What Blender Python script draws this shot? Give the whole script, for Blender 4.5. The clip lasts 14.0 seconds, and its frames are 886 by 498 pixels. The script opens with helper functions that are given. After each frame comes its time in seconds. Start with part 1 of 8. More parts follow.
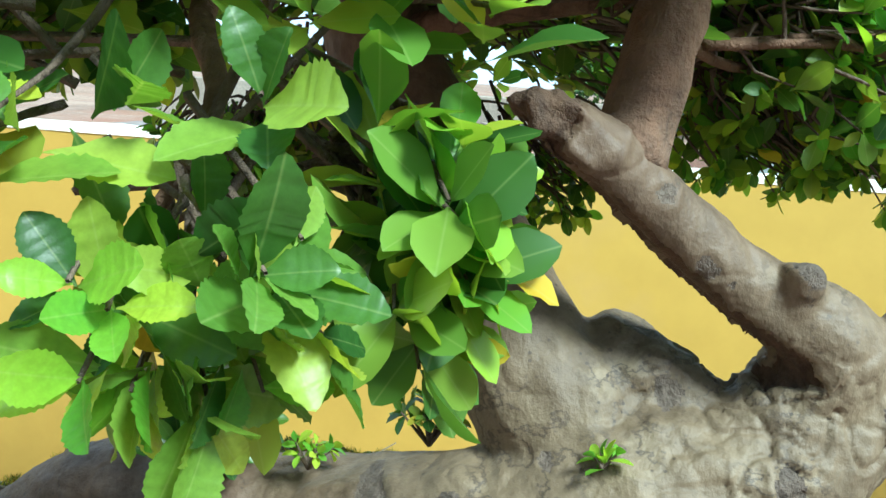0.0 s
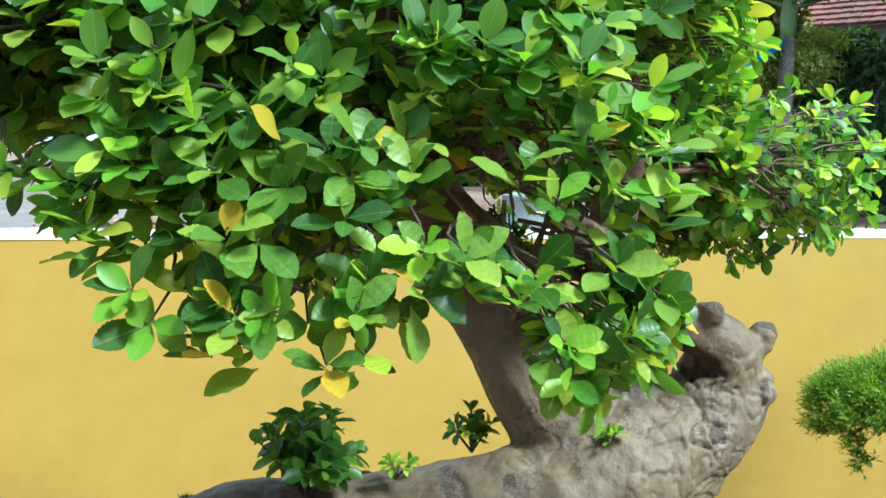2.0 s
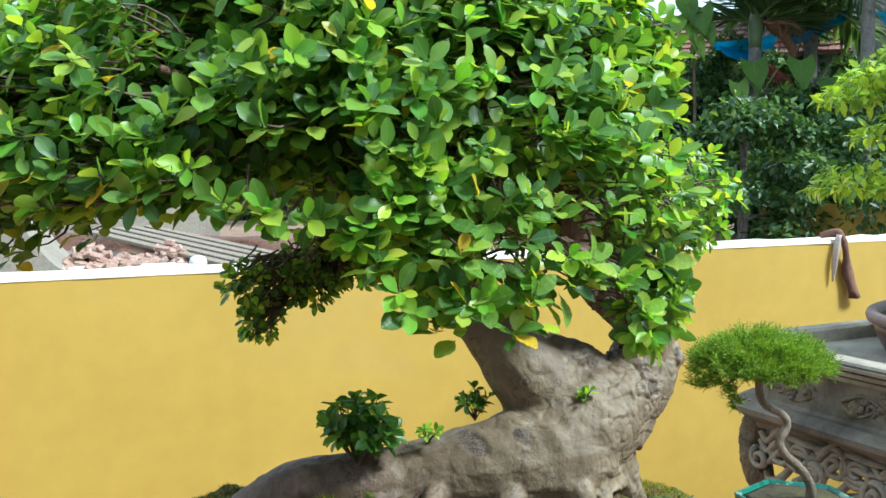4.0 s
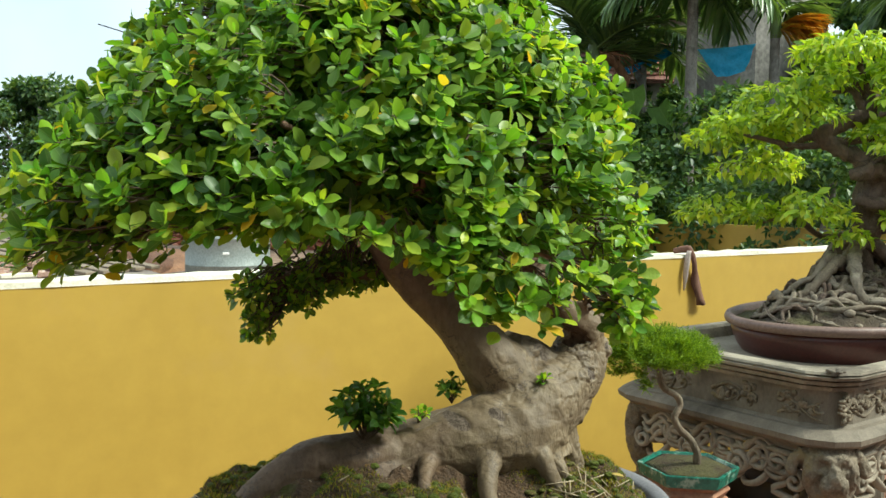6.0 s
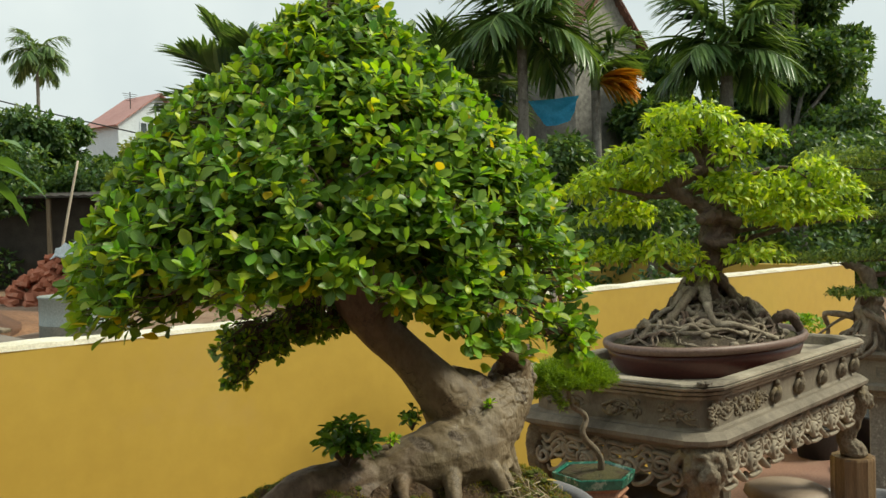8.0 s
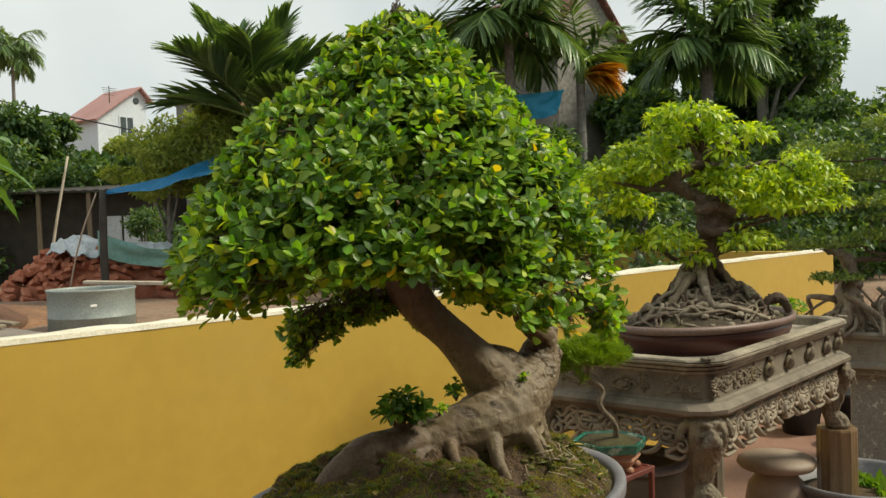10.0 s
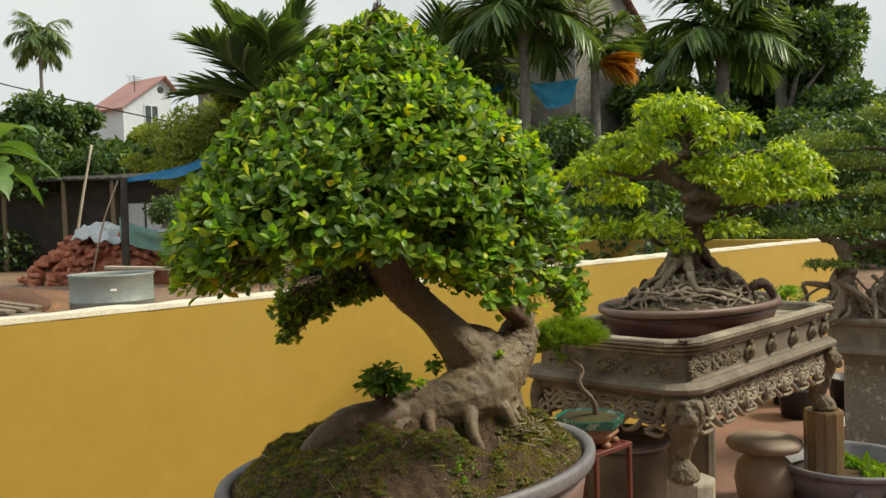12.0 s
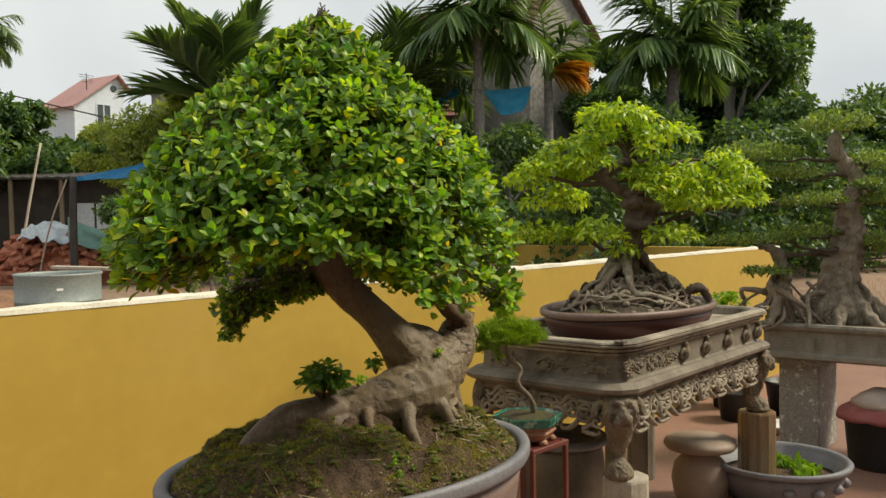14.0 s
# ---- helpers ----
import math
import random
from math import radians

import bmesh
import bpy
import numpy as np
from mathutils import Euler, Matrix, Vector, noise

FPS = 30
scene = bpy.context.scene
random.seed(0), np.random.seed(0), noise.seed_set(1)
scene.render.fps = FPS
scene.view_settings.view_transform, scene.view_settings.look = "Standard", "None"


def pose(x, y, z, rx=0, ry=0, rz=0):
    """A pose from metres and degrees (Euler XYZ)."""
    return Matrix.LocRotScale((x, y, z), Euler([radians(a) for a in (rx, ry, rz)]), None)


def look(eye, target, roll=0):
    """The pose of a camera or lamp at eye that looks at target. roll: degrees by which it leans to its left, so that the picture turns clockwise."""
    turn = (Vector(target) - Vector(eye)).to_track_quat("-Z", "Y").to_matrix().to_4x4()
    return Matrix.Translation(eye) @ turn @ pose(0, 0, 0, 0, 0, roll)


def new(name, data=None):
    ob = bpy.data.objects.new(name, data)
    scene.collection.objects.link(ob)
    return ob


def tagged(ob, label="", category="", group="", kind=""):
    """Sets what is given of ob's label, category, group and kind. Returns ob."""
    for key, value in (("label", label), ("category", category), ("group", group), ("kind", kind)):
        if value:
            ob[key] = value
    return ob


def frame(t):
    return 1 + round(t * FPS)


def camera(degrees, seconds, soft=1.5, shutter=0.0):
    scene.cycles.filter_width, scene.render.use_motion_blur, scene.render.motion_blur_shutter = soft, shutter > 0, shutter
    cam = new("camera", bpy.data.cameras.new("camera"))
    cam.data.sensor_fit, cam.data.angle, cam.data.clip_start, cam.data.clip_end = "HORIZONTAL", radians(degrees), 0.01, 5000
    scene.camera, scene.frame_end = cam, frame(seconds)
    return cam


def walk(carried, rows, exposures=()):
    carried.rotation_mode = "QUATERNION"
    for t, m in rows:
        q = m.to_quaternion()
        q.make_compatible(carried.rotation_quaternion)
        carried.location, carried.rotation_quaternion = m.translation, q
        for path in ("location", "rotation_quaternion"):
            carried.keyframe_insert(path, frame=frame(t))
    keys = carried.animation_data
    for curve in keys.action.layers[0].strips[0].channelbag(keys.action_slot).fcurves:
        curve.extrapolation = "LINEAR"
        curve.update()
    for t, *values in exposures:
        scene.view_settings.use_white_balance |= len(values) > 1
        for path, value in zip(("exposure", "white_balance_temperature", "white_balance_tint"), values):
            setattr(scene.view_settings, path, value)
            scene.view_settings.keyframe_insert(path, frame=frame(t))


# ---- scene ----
cam = camera(53.0, 14.0)
PATH = [
    (0, (0.004, 0.002, 1.400), (-0.221, 1.955, 1.035), 3.75),
    (0.5, (-0.026, -0.091, 1.429), (-0.138, 1.879, 1.104), 3.31),
    (1, (-0.077, -0.226, 1.444), (-0.055, 1.751, 1.141), 2.68),
    (1.5, (-0.160, -0.316, 1.457), (-0.030, 1.662, 1.193), 1.42),
    (2, (-0.302, -0.381, 1.476), (-0.025, 1.587, 1.253), 0.70),
    (2.5, (-0.455, -0.447, 1.485), (-0.011, 1.492, 1.283), -0.00),
    (3, (-0.550, -0.548, 1.488), (-0.008, 1.370, 1.322), -0.19),
    (3.5, (-0.652, -0.657, 1.490), (-0.038, 1.239, 1.324), -0.71),
    (4, (-0.764, -0.665, 1.498), (0.001, 1.177, 1.344), -0.55),
    (4.2, (-0.817, -0.646, 1.505), (-0.022, 1.183, 1.357), -0.79),
    (6.5, (-1.312, -0.859, 1.542), (-0.113, 0.738, 1.424), 0.38),
    (7, (-1.438, -0.810, 1.556), (-0.141, 0.709, 1.457), -0.66),
    (7.5, (-1.560, -0.821, 1.560), (-0.189, 0.634, 1.493), -1.04),
    (8, (-1.661, -0.922, 1.569), (-0.260, 0.506, 1.536), -1.36),
    (10.3, (-2.025, -1.000, 1.577), (-0.579, 0.381, 1.519), -2.04),
    (10.5, (-2.038, -1.002, 1.571), (-0.584, 0.370, 1.511), -2.15),
    (11, (-2.035, -1.055, 1.570), (-0.576, 0.312, 1.503), -2.21),
    (11.5, (-2.019, -1.137, 1.568), (-0.588, 0.258, 1.490), -1.85),
    (12, (-2.018, -1.213, 1.566), (-0.622, 0.217, 1.488), -1.75),
    (12.5, (-2.016, -1.259, 1.566), (-0.637, 0.188, 1.492), -1.61),
    (13, (-2.013, -1.280, 1.561), (-0.627, 0.160, 1.491), -1.54),
    (13.5, (-2.026, -1.296, 1.559), (-0.611, 0.116, 1.491), -1.33),
    (14, (-2.035, -1.300, 1.554), (-0.570, 0.060, 1.485), -0.97),
]
EXPOSURES = [(0, 1.44, 4950, -8), (2, 1.33, 4950, -3), (4, 1.26, 5150, 0), (6.5, 0.72, 6350, -3), (8, 0.36, 6850, -1), (10.5, 0.32, 7100, 4), (14, 0.32, 7100, 7)]
walk(cam, [(t, look(eye, target, roll)) for t, eye, target, roll in PATH], EXPOSURES)


# ---------- world, sun ----------
world = bpy.data.worlds.new("sky")
scene.world = world
world.use_nodes = True
wt = world.node_tree
wt.nodes.clear()
w_out = wt.nodes.new("ShaderNodeOutputWorld")
w_bg = wt.nodes.new("ShaderNodeBackground")
w_sky = wt.nodes.new("ShaderNodeTexSky")
w_sky.sky_type = "NISHITA"
w_sky.sun_disc = False
w_sky.sun_elevation = radians(47)
w_sky.sun_rotation = radians(133)
w_sky.dust_density = 4.0
w_sky.air_density = 1.0
w_geo = wt.nodes.new("ShaderNodeTexCoord")
w_noise = wt.nodes.new("ShaderNodeTexNoise")
w_noise.inputs["Scale"].default_value = 2.2
w_noise.inputs["Detail"].default_value = 5
w_ramp = wt.nodes.new("ShaderNodeValToRGB")
w_ramp.color_ramp.elements[0].position = 0.3
w_ramp.color_ramp.elements[0].color = (5.7, 6.4, 7.3, 1)
w_ramp.color_ramp.elements[1].position = 0.75
w_ramp.color_ramp.elements[1].color = (9.5, 9.9, 10.3, 1)
w_mix = wt.nodes.new("ShaderNodeMix")
w_mix.data_type = "RGBA"
w_mix.inputs[0].default_value = 0.9
wt.links.new(w_geo.outputs["Generated"], w_noise.inputs["Vector"])
wt.links.new(w_noise.outputs["Fac"], w_ramp.inputs["Fac"])
wt.links.new(w_sky.outputs["Color"], w_mix.inputs[6])
wt.links.new(w_ramp.outputs["Color"], w_mix.inputs[7])
wt.links.new(w_mix.outputs[2], w_bg.inputs["Color"])
w_bg.inputs["Strength"].default_value = 0.082
wt.links.new(w_bg.outputs["Background"], w_out.inputs["Surface"])

sun_data = bpy.data.lights.new("sun", "SUN")
sun_data.energy = 3.0
sun_data.angle = radians(14)
sun_data.color = (1.0, 0.94, 0.82)
sun = new("sun", sun_data)
sun.matrix_world = look((4.5, -4.2, 6.6), (0, 0, 0))


# ---------- mesh helpers ----------
class Buf:
    """Collects vertices and faces of one mesh."""

    def __init__(self):
        self.v, self.f, self.n = [], [], 0

    def add(self, verts, faces):
        verts = np.asarray(verts, float).reshape(-1, 3)
        self.v.append(verts)
        self.f.extend([tuple(i + self.n for i in f) for f in faces])
        self.n += len(verts)

    def mesh(self, name, smooth=True):
        me = bpy.data.meshes.new(name)
        me.from_pydata(np.concatenate(self.v).tolist(), [], self.f)
        if smooth:
            me.polygons.foreach_set("use_smooth", [True] * len(me.polygons))
        me.update()
        return me


def unit(v):
    v = np.asarray(v, float)
    return v / max(np.linalg.norm(v), 1e-9)


def spline(points, n):
    """n points along a smooth curve through the given ones (rows may carry a radius)."""
    p = np.asarray(points, float)
    k = len(p)
    q = np.vstack([2 * p[0] - p[1], p, 2 * p[-1] - p[-2]])
    out = []
    for s in np.linspace(0, k - 1 - 1e-6, n):
        i = int(s)
        t = s - i
        a, b, c, d = q[i], q[i + 1], q[i + 2], q[i + 3]
        out.append(0.5 * (2 * b + (c - a) * t + (2 * a - 5 * b + 4 * c - d) * t * t + (3 * b - a - 3 * c + d) * t ** 3))
    return np.array(out)


def tube(buf, rows, sides=8, n=0, lump=0.0, seed=0, cap=True, squash=1.0):
    """A tapered tube through rows of x, y, z, radius."""
    rows = spline(rows, n) if n else np.asarray(rows, float)
    p, r = rows[:, :3], np.abs(rows[:, 3])
    rng = np.random.RandomState(seed)
    verts = []
    d = np.gradient(p, axis=0)
    ref = np.array([0.31, 0.17, 0.93])
    if abs(unit(d[0]) @ ref) > 0.9:
        ref = np.array([0.95, 0.2, 0.1])
    u = unit(np.cross(d[0], ref))
    ang = np.linspace(0, 2 * np.pi, sides, endpoint=False)
    for i in range(len(p)):
        t = unit(d[i])
        u = unit(u - (u @ t) * t)
        w = np.cross(t, u)
        rr = r[i] * (1 + lump * rng.uniform(-1, 1, sides))
        verts.append(p[i] + np.outer(np.cos(ang) * rr, u) + np.outer(np.sin(ang) * rr * squash, w))
    faces = []
    m = len(p)
    for i in range(m - 1):
        for j in range(sides):
            k = (j + 1) % sides
            faces.append((i * sides + j, i * sides + k, (i + 1) * sides + k, (i + 1) * sides + j))
    if cap:
        faces.append(tuple(range(sides - 1, -1, -1)))
        faces.append(tuple((m - 1) * sides + j for j in range(sides)))
    buf.add(np.concatenate(verts), faces)


def loft(buf, rings, closed_ends=True):
    """Joins rings of equal point counts."""
    rings = [np.asarray(r, float) for r in rings]
    k = len(rings[0])
    faces = []
    for i in range(len(rings) - 1):
        for j in range(k):
            j2 = (j + 1) % k
            faces.append((i * k + j, i * k + j2, (i + 1) * k + j2, (i + 1) * k + j))
    if closed_ends:
        faces.append(tuple(range(k - 1, -1, -1)))
        faces.append(tuple((len(rings) - 1) * k + j for j in range(k)))
    buf.add(np.concatenate(rings), faces)


def oval(cx, cy, rx, ry, z, k=64, power=2.0):
    a = np.linspace(0, 2 * np.pi, k, endpoint=False)
    c, s = np.cos(a), np.sin(a)
    e = 2.0 / power
    return np.c_[cx + rx * np.sign(c) * np.abs(c) ** e, cy + ry * np.sign(s) * np.abs(s) ** e, np.full(k, z)]


def lathe(buf, profile, cx=0, cy=0, sx=1.0, sy=1.0, k=48, power=2.0):
    """Turns (radius, z) pairs about an axis; open or closed by its first and last radius."""
    loft(buf, [oval(cx, cy, max(r, 1e-4) * sx, max(r, 1e-4) * sy, z, k, power) for r, z in profile])


def box(buf, x0, y0, z0, x1, y1, z1, b=0.0):
    """A box with chamfered edges b."""
    if b <= 0:
        v = [(x, y, z) for z in (z0, z1) for x, y in ((x0, y0), (x1, y0), (x1, y1), (x0, y1))]
        buf.add(v, [(3, 2, 1, 0), (4, 5, 6, 7), (0, 1, 5, 4), (1, 2, 6, 5), (2, 3, 7, 6), (3, 0, 4, 7)])
        return

    def ring(z, i):
        return [(x0 + i, y0 + b, z), (x0 + b, y0 + i, z), (x1 - b, y0 + i, z), (x1 - i, y0 + b, z),
                (x1 - i, y1 - b, z), (x1 - b, y1 - i, z), (x0 + b, y1 - i, z), (x0 + i, y1 - b, z)]

    loft(buf, [ring(z0, b * 0.8), ring(z0 + b, 0), ring(z1 - b, 0), ring(z1, b * 0.8)])


def turned(buf, m):
    """The buffer's vertices under a matrix."""
    a = np.array(m)
    buf.v = [v @ a[:3, :3].T + a[:3, 3] for v in buf.v]
    return buf


def part(name, data, material, parent=None, label="", kind="", smooth=True):
    """One mesh object, under a thing or a part."""
    me = data.mesh(name, smooth) if isinstance(data, Buf) else data
    if not me.materials:
        me.materials.append(material)
    ob = new(name, me)
    if parent is not None:
        ob.parent = parent
        ob.matrix_parent_inverse = Matrix.Translation(-parent.location)
    return tagged(ob, label=label, kind=kind)


def thing(name, label, category, at=(0, 0, 0), group="", kind=""):
    ob = new(name)
    ob.location = at
    ob.empty_display_size = 0.1
    return tagged(ob, label, category, group, kind)


def nodes(name):
    m = bpy.data.materials.new(name)
    m.use_nodes = True
    t = m.node_tree
    return m, t, t.nodes["Principled BSDF"]


def nz(t, scale, detail=4.0, rough=0.55, coord="Object", stretch=None):
    n = t.nodes.new("ShaderNodeTexNoise")
    n.inputs["Scale"].default_value, n.inputs["Detail"].default_value, n.inputs["Roughness"].default_value = scale, detail, rough
    c = t.nodes.new("ShaderNodeTexCoord")
    if stretch:
        mp = t.nodes.new("ShaderNodeMapping")
        mp.inputs["Scale"].default_value = stretch
        t.links.new(c.outputs[coord], mp.inputs["Vector"])
        t.links.new(mp.outputs["Vector"], n.inputs["Vector"])
    else:
        t.links.new(c.outputs[coord], n.inputs["Vector"])
    return n.outputs["Fac"]


def ramp(t, fac, stops):
    r = t.nodes.new("ShaderNodeValToRGB")
    e = r.color_ramp.elements
    while len(e) < len(stops):
        e.new(0.5)
    for i, (pos, col) in enumerate(stops):
        e[i].position, e[i].color = pos, (*col, 1)
    t.links.new(fac, r.inputs["Fac"])
    return r.outputs["Color"]


def mixc(t, fac, a, b, mode="MIX"):
    m = t.nodes.new("ShaderNodeMix")
    m.data_type, m.blend_type = "RGBA", mode
    for sock, val in ((m.inputs[0], fac), (m.inputs[6], a), (m.inputs[7], b)):
        if isinstance(val, bpy.types.NodeSocket):
            t.links.new(val, sock)
        elif isinstance(val, (int, float)):
            sock.default_value = val
        else:
            sock.default_value = (*val, 1)
    return m.outputs[2]


def bump(t, bsdf, height, strength=0.5, distance=0.01, after=None):
    b = t.nodes.new("ShaderNodeBump")
    b.inputs["Strength"].default_value, b.inputs["Distance"].default_value = strength, distance
    t.links.new(height, b.inputs["Height"])
    if after is not None:
        t.links.new(after, b.inputs["Normal"])
    t.links.new(b.outputs["Normal"], bsdf.inputs["Normal"])
    return b.outputs["Normal"]


def surface(name, dark, light, scale=8.0, fine=90.0, rough=0.7, stain=None, bumps=0.3, depth=0.004, metal=0.0, stretch=None, spread=(0.3, 0.7), speck=0.35):
    """A matter with two scales of colour and fine relief; stain adds patches of a third colour."""
    m, t, b = nodes(name)
    col = ramp(t, nz(t, scale, 5, 0.6, stretch=stretch), [(spread[0], dark), (spread[1], light)])
    grain = nz(t, fine, 3, 0.6, stretch=stretch)
    col = mixc(t, speck, col, ramp(t, grain, [(0.3, tuple(c * 0.55 for c in dark)), (0.7, tuple(min(1, c * 1.25) for c in light))]))
    if stain:
        f = ramp(t, nz(t, scale * 0.45, 6, 0.7), [(stain[1], (0, 0, 0)), (stain[2], (1, 1, 1))])
        col = mixc(t, f, col, stain[0])
    t.links.new(col, b.inputs["Base Color"])
    b.inputs["Roughness"].default_value, b.inputs["Metallic"].default_value = rough, metal
    n1 = bump(t, b, nz(t, scale * 3, 5, 0.6, stretch=stretch), bumps, depth * 2)
    bump(t, b, grain, bumps, depth, after=n1)
    return m


def leaf_matter(name, stops, shine=0.35, through_light=0.4, tint=1.5):
    """Leaf: colour by the leaf's own random number, a pale rib, gloss and light that passes through."""
    m, t, b = nodes(name)
    geo, info = t.nodes.new("ShaderNodeNewGeometry"), t.nodes.new("ShaderNodeObjectInfo")
    add = t.nodes.new("ShaderNodeMath")
    t.links.new(geo.outputs["Random Per Island"], add.inputs[0])
    t.links.new(info.outputs["Random"], add.inputs[1])
    fr = t.nodes.new("ShaderNodeMath")
    fr.operation = "FRACT"
    t.links.new(add.outputs[0], fr.inputs[0])
    col = ramp(t, fr.outputs[0], stops)
    uv = t.nodes.new("ShaderNodeUVMap")
    sep = t.nodes.new("ShaderNodeSeparateXYZ")
    t.links.new(uv.outputs["UV"], sep.inputs[0])
    off = t.nodes.new("ShaderNodeMath")
    off.operation = "ABSOLUTE"
    t.links.new(sep.outputs["X"], off.inputs[0])
    rib = ramp(t, off.outputs[0], [(0.0, (1, 1, 1)), (0.06, (0, 0, 0))])
    pale = mixc(t, 0.22, col, (0.45, 0.55, 0.2))
    col = mixc(t, rib, col, pale)
    blot = ramp(t, nz(t, 12, 3), [(0.35, (0.9, 0.9, 0.9)), (0.65, (1.06, 1.06, 1.06))])
    col = mixc(t, 1.0, col, blot, "MULTIPLY")
    t.links.new(col, b.inputs["Base Color"])
    b.inputs["Roughness"].default_value = shine
    b.inputs["Specular IOR Level"].default_value = 0.45
    bump(t, b, nz(t, 14, 3), 0.06, 0.004)
    tr = t.nodes.new("ShaderNodeBsdfTranslucent")
    bright = mixc(t, 1.0, col, (tint * 1.1, tint, tint * 0.35), "MULTIPLY")
    t.links.new(bright, tr.inputs["Color"])
    mix = t.nodes.new("ShaderNodeMixShader")
    mix.inputs[0].default_value = through_light
    t.links.new(b.outputs[0], mix.inputs[1])
    t.links.new(tr.outputs[0], mix.inputs[2])
    t.links.new(mix.outputs[0], t.nodes["Material Output"].inputs["Surface"])
    return m


M_LEAF = leaf_matter("bonsai leaf", [(0.0, (0.04, 0.103, 0.018)), (0.3, (0.083, 0.183, 0.024)), (0.58, (0.155, 0.29, 0.034)), (0.84, (0.27, 0.4, 0.046)), (0.978, (0.37, 0.47, 0.05)), (0.996, (0.6, 0.42, 0.03))], 0.4, 0.4, 1.6)
M_LEAF_YOUNG = leaf_matter("young bonsai leaf", [(0.0, (0.11, 0.3, 0.026)), (0.4, (0.2, 0.43, 0.03)), (0.75, (0.36, 0.56, 0.04)), (0.95, (0.52, 0.62, 0.05))], 0.36, 0.45, 1.5)
M_LEAF_DARK = leaf_matter("dark shoot leaf", [(0.0, (0.05, 0.13, 0.02)), (0.6, (0.1, 0.22, 0.028)), (1.0, (0.17, 0.32, 0.035))])
M_FIG = leaf_matter("fig leaf", [(0.0, (0.11, 0.2, 0.018)), (0.35, (0.25, 0.4, 0.03)), (0.7, (0.43, 0.58, 0.045)), (1.0, (0.6, 0.68, 0.08))], 0.36, 0.42, 1.5)
M_SMALL = leaf_matter("small leaf", [(0.0, (0.07, 0.125, 0.035)), (0.5, (0.145, 0.23, 0.065)), (0.9, (0.25, 0.34, 0.1)), (1.0, (0.4, 0.46, 0.08))], 0.42)
M_NEEDLE = leaf_matter("juniper needle", [(0.0, (0.06, 0.13, 0.012)), (0.5, (0.17, 0.29, 0.016)), (1.0, (0.33, 0.47, 0.025))], 0.6, 0.35)
M_WOOD_LEAF = leaf_matter("far tree leaf", [(0.0, (0.03, 0.07, 0.025)), (0.5, (0.06, 0.13, 0.04)), (0.85, (0.115, 0.2, 0.055)), (1.0, (0.2, 0.28, 0.075))], 0.42, 0.35)
M_LIGHT_TREE = leaf_matter("light tree leaf", [(0.0, (0.16, 0.23, 0.05)), (0.5, (0.27, 0.35, 0.08)), (1.0, (0.42, 0.46, 0.13))], 0.6, 0.4)
M_PALM = leaf_matter("palm leaflet", [(0.0, (0.05, 0.1, 0.035)), (0.5, (0.1, 0.18, 0.055)), (0.9, (0.18, 0.28, 0.095)), (1.0, (0.27, 0.34, 0.17))], 0.33, 0.3)
M_PALM_DRY = leaf_matter("dry palm leaflet", [(0.0, (0.45, 0.17, 0.02)), (0.6, (0.6, 0.27, 0.03)), (1.0, (0.55, 0.36, 0.06))], 0.6, 0.3, 1.2)
M_BANANA = leaf_matter("banana leaf", [(0.0, (0.09, 0.19, 0.05)), (1.0, (0.17, 0.29, 0.09))], 0.35, 0.35)
M_GRASS = leaf_matter("weed leaf", [(0.0, (0.08, 0.2, 0.02)), (1.0, (0.25, 0.42, 0.04))], 0.5)


